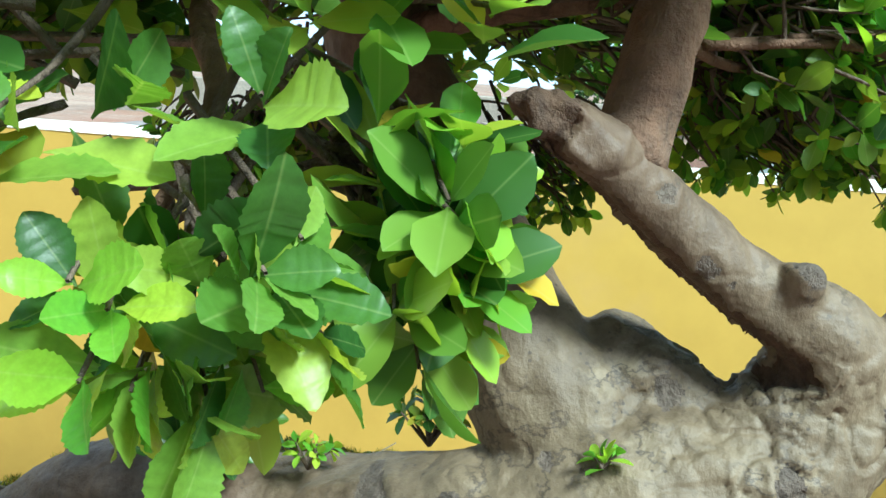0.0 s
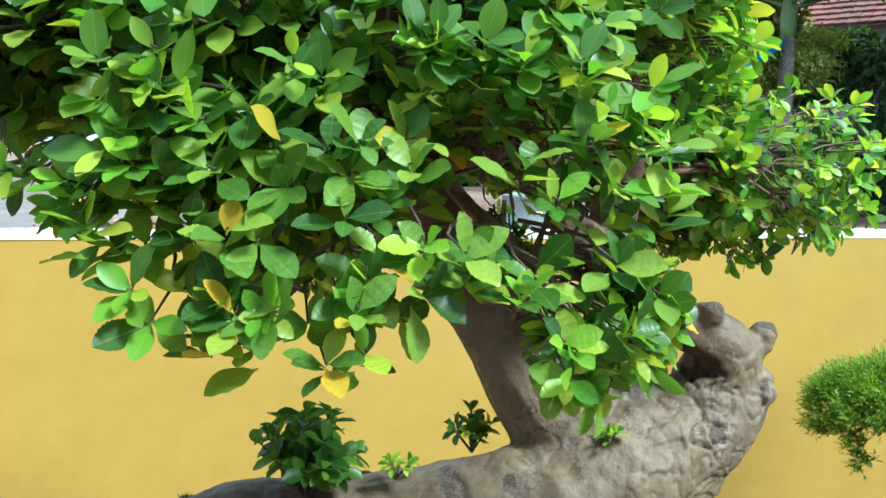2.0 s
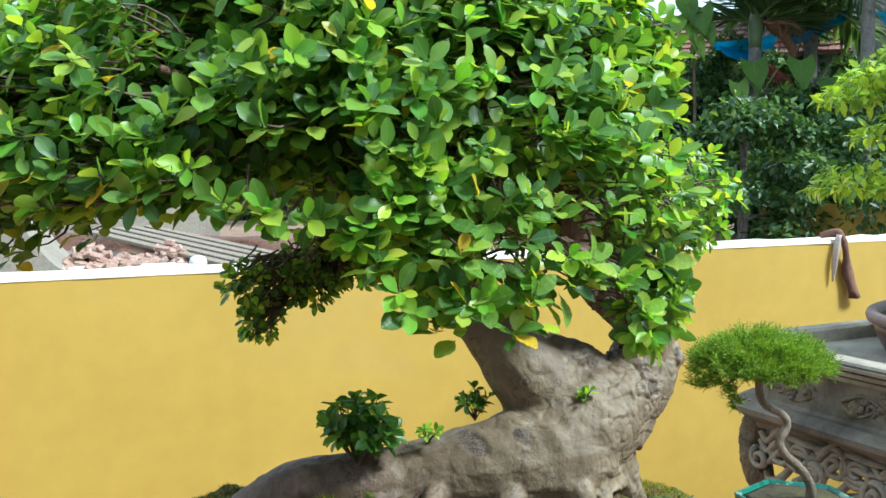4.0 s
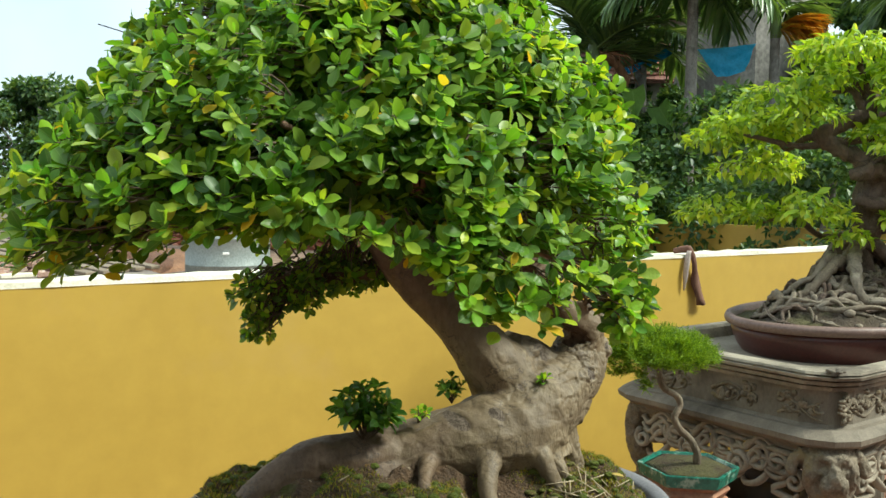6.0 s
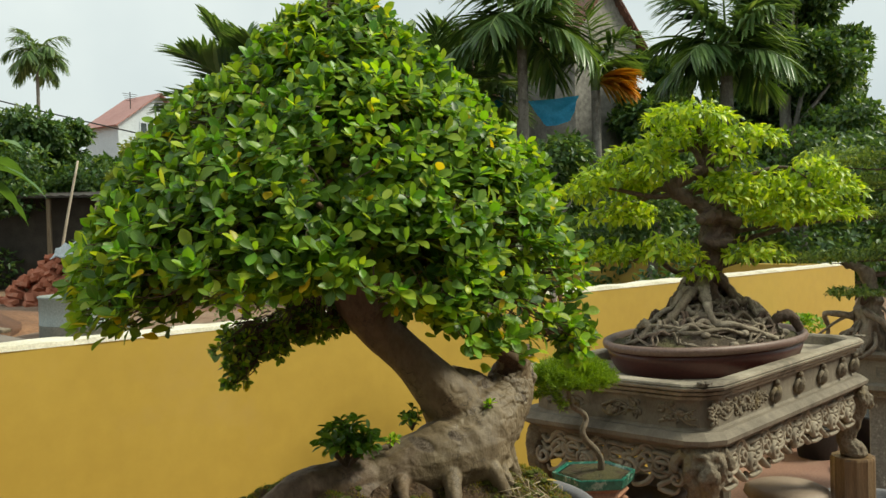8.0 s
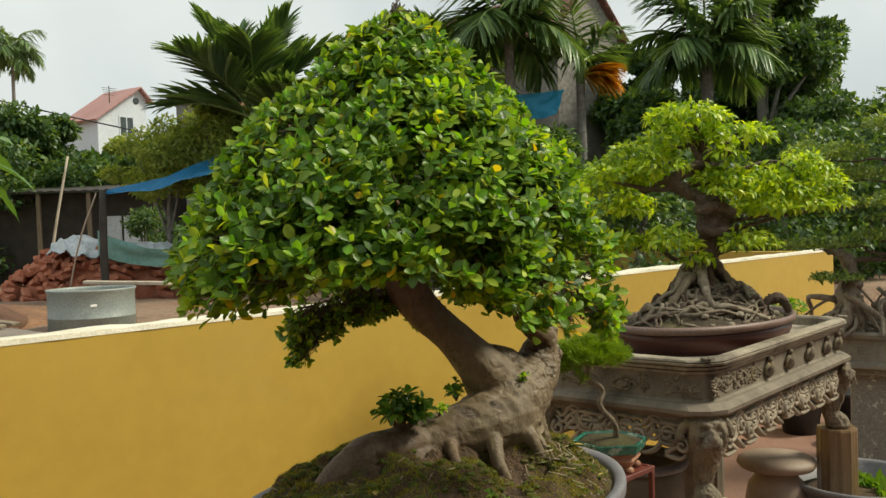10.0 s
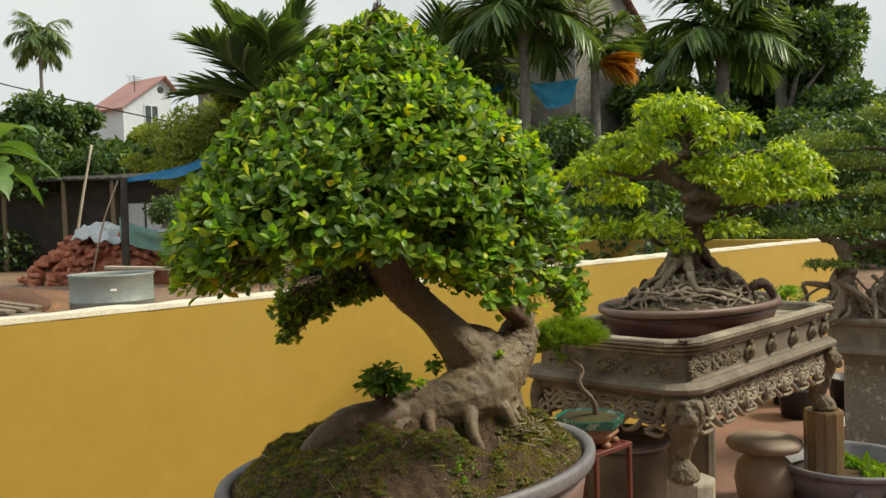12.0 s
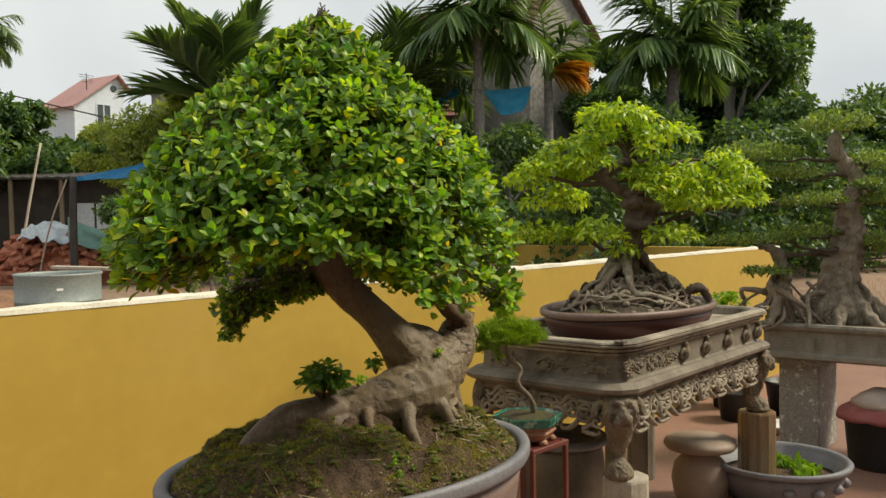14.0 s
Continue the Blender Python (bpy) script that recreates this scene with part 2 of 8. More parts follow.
def bark(name, dark, light, patch, fine=70.0, scar=0.5, young=None, relief=0.8):
    m, t, b = nodes(name)
    big = nz(t, 5.0, 6, 0.62)
    col = ramp(t, big, [(0.3, dark), (0.62, light)])
    col = mixc(t, ramp(t, nz(t, 11.0, 5, 0.7), [(0.5, (0, 0, 0)), (0.68, (1, 1, 1))]), col, patch)
    grain = nz(t, fine, 5, 0.7, stretch=(1.0, 1.0, 0.45))
    col = mixc(t, 0.45, col, ramp(t, grain, [(0.3, tuple(c * 0.45 for c in dark)), (0.65, tuple(min(1, c * 1.15) for c in light))]))
    if young:
        pc = t.nodes.new("ShaderNodeTexCoord")
        ps = t.nodes.new("ShaderNodeSeparateXYZ")
        t.links.new(pc.outputs["Object"], ps.inputs[0])
        ad = t.nodes.new("ShaderNodeMath")
        ad.operation = "MULTIPLY_ADD"
        ad.inputs[1].default_value = 0.35
        t.links.new(nz(t, 6.0, 5, 0.6), ad.inputs[0])
        t.links.new(ps.outputs["Z"], ad.inputs[2])
        sc = t.nodes.new("ShaderNodeMapRange")
        sc.inputs[1].default_value, sc.inputs[2].default_value = young[1], young[2]
        t.links.new(ad.outputs[0], sc.inputs[0])
        col = mixc(t, sc.outputs[0], col, young[0])
    v = t.nodes.new("ShaderNodeTexVoronoi")
    v.feature = "DISTANCE_TO_EDGE"
    v.inputs["Scale"].default_value = 30
    c = t.nodes.new("ShaderNodeTexCoord")
    wob = t.nodes.new("ShaderNodeMix")
    wob.data_type = "RGBA"
    wob.inputs[0].default_value = 0.12
    nn = t.nodes.new("ShaderNodeTexNoise")
    nn.inputs["Scale"].default_value = 9
    t.links.new(c.outputs["Object"], nn.inputs["Vector"])
    t.links.new(c.outputs["Object"], wob.inputs[6])
    t.links.new(nn.outputs["Color"], wob.inputs[7])
    t.links.new(wob.outputs[2], v.inputs["Vector"])
    crack = ramp(t, v.outputs["Distance"], [(0.0, (0, 0, 0)), (0.055, (1, 1, 1))])
    where = ramp(t, nz(t, 4.0, 3), [(0.46, (0, 0, 0)), (0.6, (1, 1, 1))])
    inv = t.nodes.new("ShaderNodeInvert")
    t.links.new(crack, inv.inputs["Color"])
    deep = mixc(t, 1.0, inv.outputs[0], where, "MULTIPLY")
    fade = mixc(t, scar, (0, 0, 0), deep)
    col = mixc(t, fade, col, tuple(c * 0.35 for c in dark))
    t.links.new(col, b.inputs["Base Color"])
    b.inputs["Roughness"].default_value = 0.82
    n1 = bump(t, b, fade, -1.0, 0.012)
    n2 = bump(t, b, nz(t, 24, 6, 0.7), relief, 0.016, after=n1)
    bump(t, b, grain, relief * 0.75, 0.006, after=n2)
    return m


def trunk_bark(name):
    """Smooth grey-tan bark with pale patches, dark pores, short cracks; darker brown up the leaning trunk and along the
    long root.
    """
    m, t, b = nodes(name)
    col = ramp(t, nz(t, 7.0, 6, 0.62), [(0.3, (0.092, 0.064, 0.034)), (0.5, (0.174, 0.128, 0.07)), (0.68, (0.262, 0.2, 0.114))])
    col = mixc(t, ramp(t, nz(t, 16.0, 6, 0.7), [(0.55, (0, 0, 0)), (0.72, (0.8, 0.8, 0.8))]), col, (0.345, 0.278, 0.17))
    col = mixc(t, ramp(t, nz(t, 3.2, 5, 0.65), [(0.56, (0, 0, 0)), (0.72, (0.6, 0.6, 0.6))]), col, (0.15, 0.13, 0.08))
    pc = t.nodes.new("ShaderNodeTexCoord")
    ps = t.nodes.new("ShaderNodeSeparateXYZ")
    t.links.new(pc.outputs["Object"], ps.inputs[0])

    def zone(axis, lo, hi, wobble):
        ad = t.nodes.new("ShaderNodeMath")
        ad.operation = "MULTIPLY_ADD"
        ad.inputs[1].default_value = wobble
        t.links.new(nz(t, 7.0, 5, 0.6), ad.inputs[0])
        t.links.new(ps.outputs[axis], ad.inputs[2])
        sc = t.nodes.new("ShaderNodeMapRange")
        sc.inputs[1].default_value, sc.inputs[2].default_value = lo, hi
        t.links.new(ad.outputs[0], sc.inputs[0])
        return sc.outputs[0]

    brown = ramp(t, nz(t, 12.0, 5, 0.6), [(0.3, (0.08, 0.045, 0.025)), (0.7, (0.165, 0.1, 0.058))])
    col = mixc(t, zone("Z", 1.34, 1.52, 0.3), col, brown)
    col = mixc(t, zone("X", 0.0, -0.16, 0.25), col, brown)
    grain = nz(t, 85, 5, 0.7, stretch=(1.0, 1.0, 0.4))
    col = mixc(t, 0.3, col, ramp(t, grain, [(0.32, (0.042, 0.028, 0.018)), (0.62, (0.22, 0.165, 0.11))]))
    # pores
    v = t.nodes.new("ShaderNodeTexVoronoi")
    v.inputs["Scale"].default_value = 95
    v.inputs["Randomness"].default_value = 1.0
    t.links.new(pc.outputs["Object"], v.inputs["Vector"])
    pore = ramp(t, v.outputs["Distance"], [(0.1, (1, 1, 1)), (0.2, (0, 0, 0))])
    pore = mixc(t, 1.0, pore, ramp(t, nz(t, 9.0, 3), [(0.5, (0, 0, 0)), (0.6, (1, 1, 1))]), "MULTIPLY")
    # short cracks
    line = ramp(t, nz(t, 19.0, 5, 0.6, stretch=(1.0, 1.0, 1.5)), [(0.472, (0, 0, 0)), (0.5, (1, 1, 1)), (0.528, (0, 0, 0))])
    line = mixc(t, 1.0, line, ramp(t, nz(t, 8.0, 4), [(0.45, (0, 0, 0)), (0.55, (1, 1, 1))]), "MULTIPLY")
    dark = mixc(t, 1.0, pore, line, "ADD")
    soft = mixc(t, 0.75, (0, 0, 0), dark)
    col = mixc(t, soft, col, (0.05, 0.036, 0.026))
    t.links.new(col, b.inputs["Base Color"])
    b.inputs["Roughness"].default_value = 0.62
    n1 = bump(t, b, dark, -0.8, 0.006)
    n2 = bump(t, b, nz(t, 30, 5, 0.65), 0.45, 0.008, after=n1)
    bump(t, b, grain, 0.4, 0.004, after=n2)
    return m


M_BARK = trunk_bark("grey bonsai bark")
M_BARK_RED = bark("red-brown limb bark", (0.085, 0.046, 0.026), (0.21, 0.118, 0.066), (0.17, 0.12, 0.08))
M_TWIG = bark("twig bark", (0.06, 0.04, 0.025), (0.17, 0.12, 0.08), (0.2, 0.16, 0.12))
M_ROOT = bark("fig root bark", (0.075, 0.055, 0.035), (0.27, 0.215, 0.15), (0.35, 0.3, 0.22))
M_OLD_ROOT = bark("pale weathered bark", (0.11, 0.085, 0.06), (0.33, 0.27, 0.2), (0.4, 0.35, 0.27))
M_TRUNK = bark("palm bark", (0.08, 0.07, 0.06), (0.25, 0.23, 0.2), (0.34, 0.33, 0.3), fine=30)
M_WALL = surface("yellow wall paint", (0.485, 0.313, 0.051), (0.535, 0.355, 0.063), 1.6, 12, 0.55, ((0.5, 0.33, 0.09), 0.62, 0.8), 0.04, 0.0015, speck=0.1)
M_CAP = surface("pale wall cap", (0.6, 0.55, 0.4), (0.78, 0.74, 0.62), 7, 120, 0.8, ((0.4, 0.34, 0.22), 0.6, 0.75), 0.3, 0.002)
M_POT = surface("grey pot glaze", (0.13, 0.128, 0.138), (0.23, 0.225, 0.24), 6, 130, 0.58, ((0.3, 0.29, 0.28), 0.58, 0.75), 0.25, 0.002)
M_POT_BODY = surface("brown pot body", (0.17, 0.105, 0.088), (0.29, 0.205, 0.175), 5, 110, 0.5, ((0.1, 0.06, 0.05), 0.55, 0.7), 0.25, 0.002)
M_SOIL = surface("potting soil", (0.022, 0.013, 0.008), (0.165, 0.1, 0.052), 34, 170, 0.95, ((0.075, 0.075, 0.014), 0.54, 0.64), 1.0, 0.006)
M_MOSS = surface("moss", (0.03, 0.055, 0.005), (0.14, 0.165, 0.012), 26, 240, 0.95, ((0.13, 0.09, 0.03), 0.52, 0.66), 1.0, 0.006)
M_STONE = surface("carved grey stone", (0.12, 0.098, 0.07), (0.265, 0.225, 0.17), 5, 90, 0.8, ((0.05, 0.04, 0.027), 0.5, 0.68), 0.35, 0.003, stretch=(2.2, 2.2, 0.8), speck=0.18)
M_STONE_TOP = surface("weathered stone moulding", (0.18, 0.15, 0.108), (0.41, 0.355, 0.27), 7, 100, 0.8, ((0.08, 0.064, 0.045), 0.54, 0.7), 0.35, 0.003, speck=0.2)
M_RELIEF = surface("relief stone", (0.07, 0.055, 0.036), (0.27, 0.222, 0.155), 22, 150, 0.85, ((0.2, 0.15, 0.07), 0.52, 0.66), 0.6, 0.004)
M_RUST_POT = surface("maroon glaze", (0.05, 0.013, 0.011), (0.088, 0.025, 0.021), 4, 100, 0.36, ((0.2, 0.1, 0.08), 0.6, 0.78), 0.15, 0.002)
M_RUST_RIM = surface("worn maroon rim", (0.13, 0.075, 0.06), (0.22, 0.145, 0.118), 8, 110, 0.5, None, 0.25, 0.002)
M_GREEN = surface("turquoise glaze", (0.01, 0.07, 0.045), (0.035, 0.2, 0.14), 36, 110, 0.25, ((0.3, 0.42, 0.33), 0.56, 0.64), 0.15, 0.001)
M_TERRA = surface("terracotta body", (0.24, 0.1, 0.05), (0.42, 0.22, 0.13), 14, 110, 0.7, ((0.4, 0.34, 0.26), 0.55, 0.7), 0.3, 0.002)
M_RED_STEEL = surface("red steel paint", (0.09, 0.02, 0.014), (0.17, 0.042, 0.03), 12, 140, 0.45, ((0.12, 0.06, 0.04), 0.6, 0.75), 0.2, 0.001)
M_FLOOR = surface("red courtyard floor", (0.2, 0.102, 0.073), (0.3, 0.168, 0.122), 2.2, 60, 0.6, ((0.3, 0.19, 0.14), 0.52, 0.72), 0.3, 0.003)
M_DIRT = surface("dirt ground", (0.13, 0.075, 0.045), (0.34, 0.235, 0.16), 0.6, 14, 0.95, ((0.22, 0.1, 0.055), 0.5, 0.66), 0.8, 0.03)
M_CONCRETE = surface("concrete", (0.24, 0.22, 0.2), (0.42, 0.4, 0.37), 1.8, 40, 0.9, ((0.2, 0.17, 0.14), 0.55, 0.75), 0.4, 0.006)
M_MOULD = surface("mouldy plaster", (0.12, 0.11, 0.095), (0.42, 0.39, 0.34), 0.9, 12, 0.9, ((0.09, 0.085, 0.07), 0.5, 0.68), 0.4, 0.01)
M_WHITE = surface("white plaster", (0.5, 0.565, 0.62), (0.6, 0.66, 0.7), 0.8, 20, 0.8, ((0.5, 0.52, 0.52), 0.6, 0.8), 0.2, 0.004)
M_ROOF_RED = surface("pink-red roof sheet", (0.37, 0.17, 0.15), (0.47, 0.26, 0.23), 1.2, 20, 0.6, ((0.4, 0.22, 0.2), 0.55, 0.75), 0.2, 0.01)
M_TILE = surface("old clay tile", (0.1, 0.04, 0.03), (0.3, 0.13, 0.09), 3.0, 26, 0.85, ((0.1, 0.085, 0.07), 0.5, 0.68), 0.5, 0.01)
M_BRICK = surface("red brick", (0.32, 0.1, 0.055), (0.5, 0.2, 0.115), 9, 90, 0.9, ((0.45, 0.3, 0.23), 0.56, 0.72), 0.5, 0.004)
M_STEEL = surface("galvanised steel", (0.2, 0.235, 0.225), (0.33, 0.365, 0.345), 3.5, 60, 0.55, ((0.2, 0.2, 0.18), 0.58, 0.75), 0.15, 0.002, metal=0.15)
M_DARK = surface("dark stain", (0.02, 0.018, 0.016), (0.06, 0.052, 0.045), 5, 60, 0.8)
M_BLACK_POT = surface("black plastic", (0.012, 0.012, 0.013), (0.03, 0.03, 0.03), 6, 90, 0.45)
M_BLUE = surface("blue tarpaulin", (0.01, 0.2, 0.5), (0.04, 0.36, 0.72), 2.5, 30, 0.5, ((0.1, 0.42, 0.7), 0.6, 0.75), 0.4, 0.02)
M_BLUE_LIGHT = surface("pale blue tarpaulin", (0.04, 0.44, 0.85), (0.1, 0.56, 0.92), 2.0, 30, 0.5, None, 0.4, 0.02)
for m_tarp in (M_BLUE, M_BLUE_LIGHT):
    tt = m_tarp.node_tree
    tb = tt.nodes["Principled BSDF"]
    tl = tt.nodes.new("ShaderNodeBsdfTranslucent")
    tt.links.new(tb.inputs["Base Color"].links[0].from_socket, tl.inputs["Color"])
    tm = tt.nodes.new("ShaderNodeMixShader")
    tm.inputs[0].default_value = 0.5
    tt.links.new(tb.outputs[0], tm.inputs[1])
    tt.links.new(tl.outputs[0], tm.inputs[2])
    tt.links.new(tm.outputs[0], tt.nodes["Material Output"].inputs["Surface"])
M_PLASTIC = surface("pale plastic sheet", (0.33, 0.39, 0.42), (0.62, 0.65, 0.66), 2.5, 30, 0.4, ((0.3, 0.5, 0.52), 0.58, 0.72), 0.12, 0.01)
M_TEAL_NET = surface("teal net", (0.14, 0.38, 0.36), (0.3, 0.55, 0.52), 5, 50, 0.6)
M_TIMBER = surface("grey timber", (0.12, 0.09, 0.06), (0.3, 0.24, 0.17), 5, 60, 0.85, stretch=(6, 6, 0.6))
M_PALE_TIMBER = surface("pale plank", (0.4, 0.33, 0.25), (0.6, 0.52, 0.42), 5, 60, 0.85)
M_POST = surface("worn wood-grained post", (0.075, 0.042, 0.02), (0.31, 0.205, 0.11), 7, 80, 0.32, ((0.36, 0.3, 0.21), 0.6, 0.74), 0.3, 0.003, stretch=(7, 7, 0.35))
M_BLOCK = surface("limestone block", (0.3, 0.26, 0.19), (0.52, 0.47, 0.38), 8, 90, 0.85, ((0.2, 0.16, 0.11), 0.55, 0.7), 0.5, 0.004, stretch=(4, 4, 0.8))
M_SANDSTONE = surface("buff stone", (0.22, 0.16, 0.118), (0.34, 0.262, 0.2), 5, 90, 0.6, ((0.25, 0.2, 0.16), 0.55, 0.72), 0.1, 0.002, speck=0.12)
M_TROUGH = surface("grey trough stone", (0.19, 0.17, 0.135), (0.34, 0.31, 0.25), 9, 110, 0.8, ((0.11, 0.095, 0.07), 0.56, 0.72), 0.3, 0.003, stretch=(2, 2, 0.8))
M_URN = surface("dull urn glaze", (0.075, 0.063, 0.042), (0.2, 0.16, 0.11), 5, 70, 0.5, ((0.17, 0.12, 0.07), 0.55, 0.7), 0.15, 0.002, speck=0.15)
M_GRANITE = surface("speckled granite", (0.24, 0.225, 0.2), (0.38, 0.365, 0.33), 45, 90, 0.7, ((0.66, 0.65, 0.6), 0.57, 0.61), 0.3, 0.002)
M_CLOTH = surface("brown cloth", (0.1, 0.045, 0.03), (0.22, 0.11, 0.07), 14, 200, 0.9)
M_RED_CLOTH = surface("faded red cloth", (0.25, 0.06, 0.06), (0.4, 0.14, 0.13), 9, 160, 0.9)
M_PINK_CLOTH = surface("pale cloth", (0.42, 0.33, 0.28), (0.6, 0.5, 0.44), 9, 160, 0.9)
M_CABLE = surface("black cable", (0.015, 0.015, 0.015), (0.03, 0.03, 0.03), 5, 60, 0.6)
M_GLASS = surface("dark window pane", (0.02, 0.03, 0.03), (0.06, 0.08, 0.08), 2, 20, 0.15)
M_WHITE_PAINT = surface("white paint", (0.7, 0.7, 0.68), (0.82, 0.82, 0.8), 8, 90, 0.6)


# ---------- ground, floor, wall ----------
def build_ground():
    xs = np.concatenate([[-400, -120, -40, -16], np.arange(-10, 22.1, 0.8), [30, 60, 150, 400]])
    ys = np.concatenate([[-400, -100, -30, -8, -2, 2.2, 2.24], np.arange(2.8, 20, 0.8), [24, 32, 60, 150, 400]])
    verts, faces = [], []
    for y in ys:
        for x in xs:
            z = -0.02
            if y > 2.22:
                z = 0.72 + 0.10 * noise.noise((x * 0.35, y * 0.35, 0.2)) * min(1, (y - 2.2) / 2)
                pit = math.exp(-(((x - 0.3) / 1.3) ** 2 + ((y - 9.0) / 1.0) ** 2))
                z -= 0.28 * pit
                if y > 16:
                    z += 0.02 * min(y - 16, 40)
            verts.append((x, y, z))
    nx = len(xs)
    for j in range(len(ys) - 1):
        for i in range(nx - 1):
            faces.append((j * nx + i, j * nx + i + 1, (j + 1) * nx + i + 1, (j + 1) * nx + i))
    b = Buf()
    b.add(verts, faces)
    return tagged(part("ground", b, M_DIRT), "bare reddish dirt ground beyond the yellow wall", "ground", kind="structure")


build_ground()

fl = Buf()
box(fl, -7.0, -7.0, -0.12, 10.0, 2.15, 0.0)
tagged(part("floor", fl, M_FLOOR, smooth=False), "dull red courtyard floor, stained and worn", "floor", kind="structure")

WALL_Y, WALL_TOP = 2.145, 1.237


def build_wall():
    b = Buf()
    box(b, -9.0, WALL_Y, -0.1, 6.45, WALL_Y + 0.13, WALL_TOP - 0.018)
    box(b, 6.32, WALL_Y + 0.1301, -0.1, 6.45, WALL_Y + 5.0, WALL_TOP - 0.018)
    w = tagged(part("wall_north", b, M_WALL, smooth=False), "low courtyard wall in glossy mustard-yellow paint", "wall", kind="structure")
    rng = np.random.RandomState(4)
    cap = Buf()
    n = 180
    xs = np.linspace(-9.0, 6.45, n)
    rings = []
    for x in xs:
        j = rng.uniform(-0.004, 0.004, 4)
        rings.append([(x, WALL_Y - 0.003 + j[0] * 0.5, WALL_TOP - 0.018), (x, WALL_Y + 0.133, WALL_TOP - 0.018),
                      (x, WALL_Y + 0.128 + j[1], WALL_TOP + j[2]), (x, WALL_Y + 0.003 + j[1] * 0.5, WALL_TOP - 0.001 + j[3])])
    loft(cap, rings)
    c = part("wall_cap", cap, M_CAP, w, "chipped pale mortar edge", smooth=False)
    return w


build_wall()


def build_unseen_walls():
    """Plain unseen walls, added on the courtyard's other sides to cut low sky light."""
    for name, x0, y0, x1, y1, h in (("wall_south", -7.0, -4.7, 10.0, -4.5, 4.2), ("wall_west", -7.0, -4.499, -6.8, 2.14, 3.0)):
        b = Buf()
        box(b, x0, y0, -0.1, x1, y1, h, 0.01)
        tagged(part(name, b, M_PLASTER, smooth=False), "unseen plain wall, added to block low sky light from the courtyard", "wall", kind="structure")


M_PLASTER = surface("dull plaster", (0.2, 0.17, 0.13), (0.3, 0.26, 0.2), 1.4, 30, 0.85, ((0.16, 0.13, 0.1), 0.58, 0.75), 0.2, 0.004)
build_unseen_walls()


def build_cloth():
    b = Buf()
    rows = []
    for i, z in enumerate(np.linspace(1.262, 0.985, 9)):
        wd = 0.016 + 0.022 * min(1, i / 5) + 0.005 * math.sin(i * 1.7)
        y = WALL_Y - 0.012 - 0.006 * math.sin(i)
        rows.append([(2.205 - wd + 0.01 * i, y - 0.01, z), (2.205 + 0.01 * i, y - 0.02, z - 0.004), (2.205 + wd * 0.7 + 0.01 * i, y - 0.008, z), (2.205 + 0.01 * i, y + 0.002, z)])
    loft(b, rows)
    tube(b, [(2.17, WALL_Y + 0.06, 1.25, 0.014), (2.2, WALL_Y, 1.262, 0.02), (2.2, WALL_Y - 0.02, 1.24, 0.015)], 8, 8)
    ob = part("cloth", b, M_CLOTH)
    p = Buf()
    tube(p, [(2.19, WALL_Y - 0.02, 1.255, 0.012), (2.175, WALL_Y - 0.02, 1.19, 0.016), (2.17, WALL_Y - 0.016, 1.12, 0.012), (2.166, WALL_Y - 0.014, 1.06, 0.005)], 8, 12, 0.2, 4, squash=0.5)
    part("pale_end", p, M_PINK_CLOTH, ob, "short pale end of the rag")
    tagged(ob, "brown rag knotted over the top of the wall", "cloth")


build_cloth()


# ---------- leaves ----------
def leaf_shape(kind, rng, fine=False):
    """Vertices, faces and UV of one leaf along +y, face up, of length 1."""
    n = 10 if fine else 6
    s = np.linspace(0, 1, n)
    if kind == "obovate":
        s = np.array([0, 0.1, 0.22, 0.36, 0.5, 0.62, 0.74, 0.84, 0.93, 1.0])
        if fine:
            s = np.concatenate([[0, 0.1, 0.22, 0.32], np.linspace(0.4, 0.97, 15), [1.0]])
        half = 0.262 * np.sin(np.pi * np.clip(s, 0, 1) ** 1.35) ** 0.72 * np.clip(s / 0.3, 0.2, 1) ** 0.6
        half[0], half[-1] = 0.012, 0.006
        half *= rng.uniform(0.88, 1.1)
        # blunt teeth along the outer margin
        teeth = np.where(np.arange(len(s)) % 2 == 0, 1.035, 0.955) if fine else np.where(np.arange(len(s)) % 2 == 0, 1.02, 0.97)
        half[3:-1] *= teeth[3:-1]
        n = len(s)
    elif kind == "lance":
        half = 0.215 * np.sin(np.pi * s ** 0.8) ** 0.9
        half[-1], half[0] = 0.004, 0.02
    else:
        half = 0.24 * np.sin(np.pi * s) ** 0.8
        half[-1], half[0] = 0.01, 0.02
    curl = {"obovate": -0.10, "lance": -0.34, "oval": -0.12}[kind] * rng.uniform(0.3, 1.6)
    fold = rng.uniform(0.12, 0.55)
    twist = rng.uniform(-0.25, 0.25)
    v, uv = [], []
    for k, (t, h) in enumerate(zip(s, half)):
        z = curl * t * t
        y = t * (1 - 0.12 * abs(curl) * t)
        edge = 0.018 * rng.uniform(-1, 1)
        a = twist * t
        for sgn in (-1, 0, 1):
            x = sgn * h
            zz = z + abs(sgn) * h * fold + sgn * h * a + (edge if sgn else 0)
            v.append((x, y, zz))
            uv.append((sgn * min(1.0, h / 0.3), t))
    f = []
    for k in range(n - 1):
        a, b = 3 * k, 3 * k + 3
        f += [(a, a + 1, b + 1, b), (a + 1, a + 2, b + 2, b + 1)]
    return np.array(v), f, np.array(uv)


def leaf_mesh(name, shape, material):
    v, f, uv = shape
    me = bpy.data.meshes.new(name)
    me.from_pydata(v.tolist(), [], f)
    lay = me.uv_layers.new(name="UVMap")
    idx = np.array([i for p in f for i in p])
    lay.data.foreach_set("uv", uv[idx].ravel())
    me.polygons.foreach_set("use_smooth", [True] * len(f))
    me.materials.append(material)
    return me


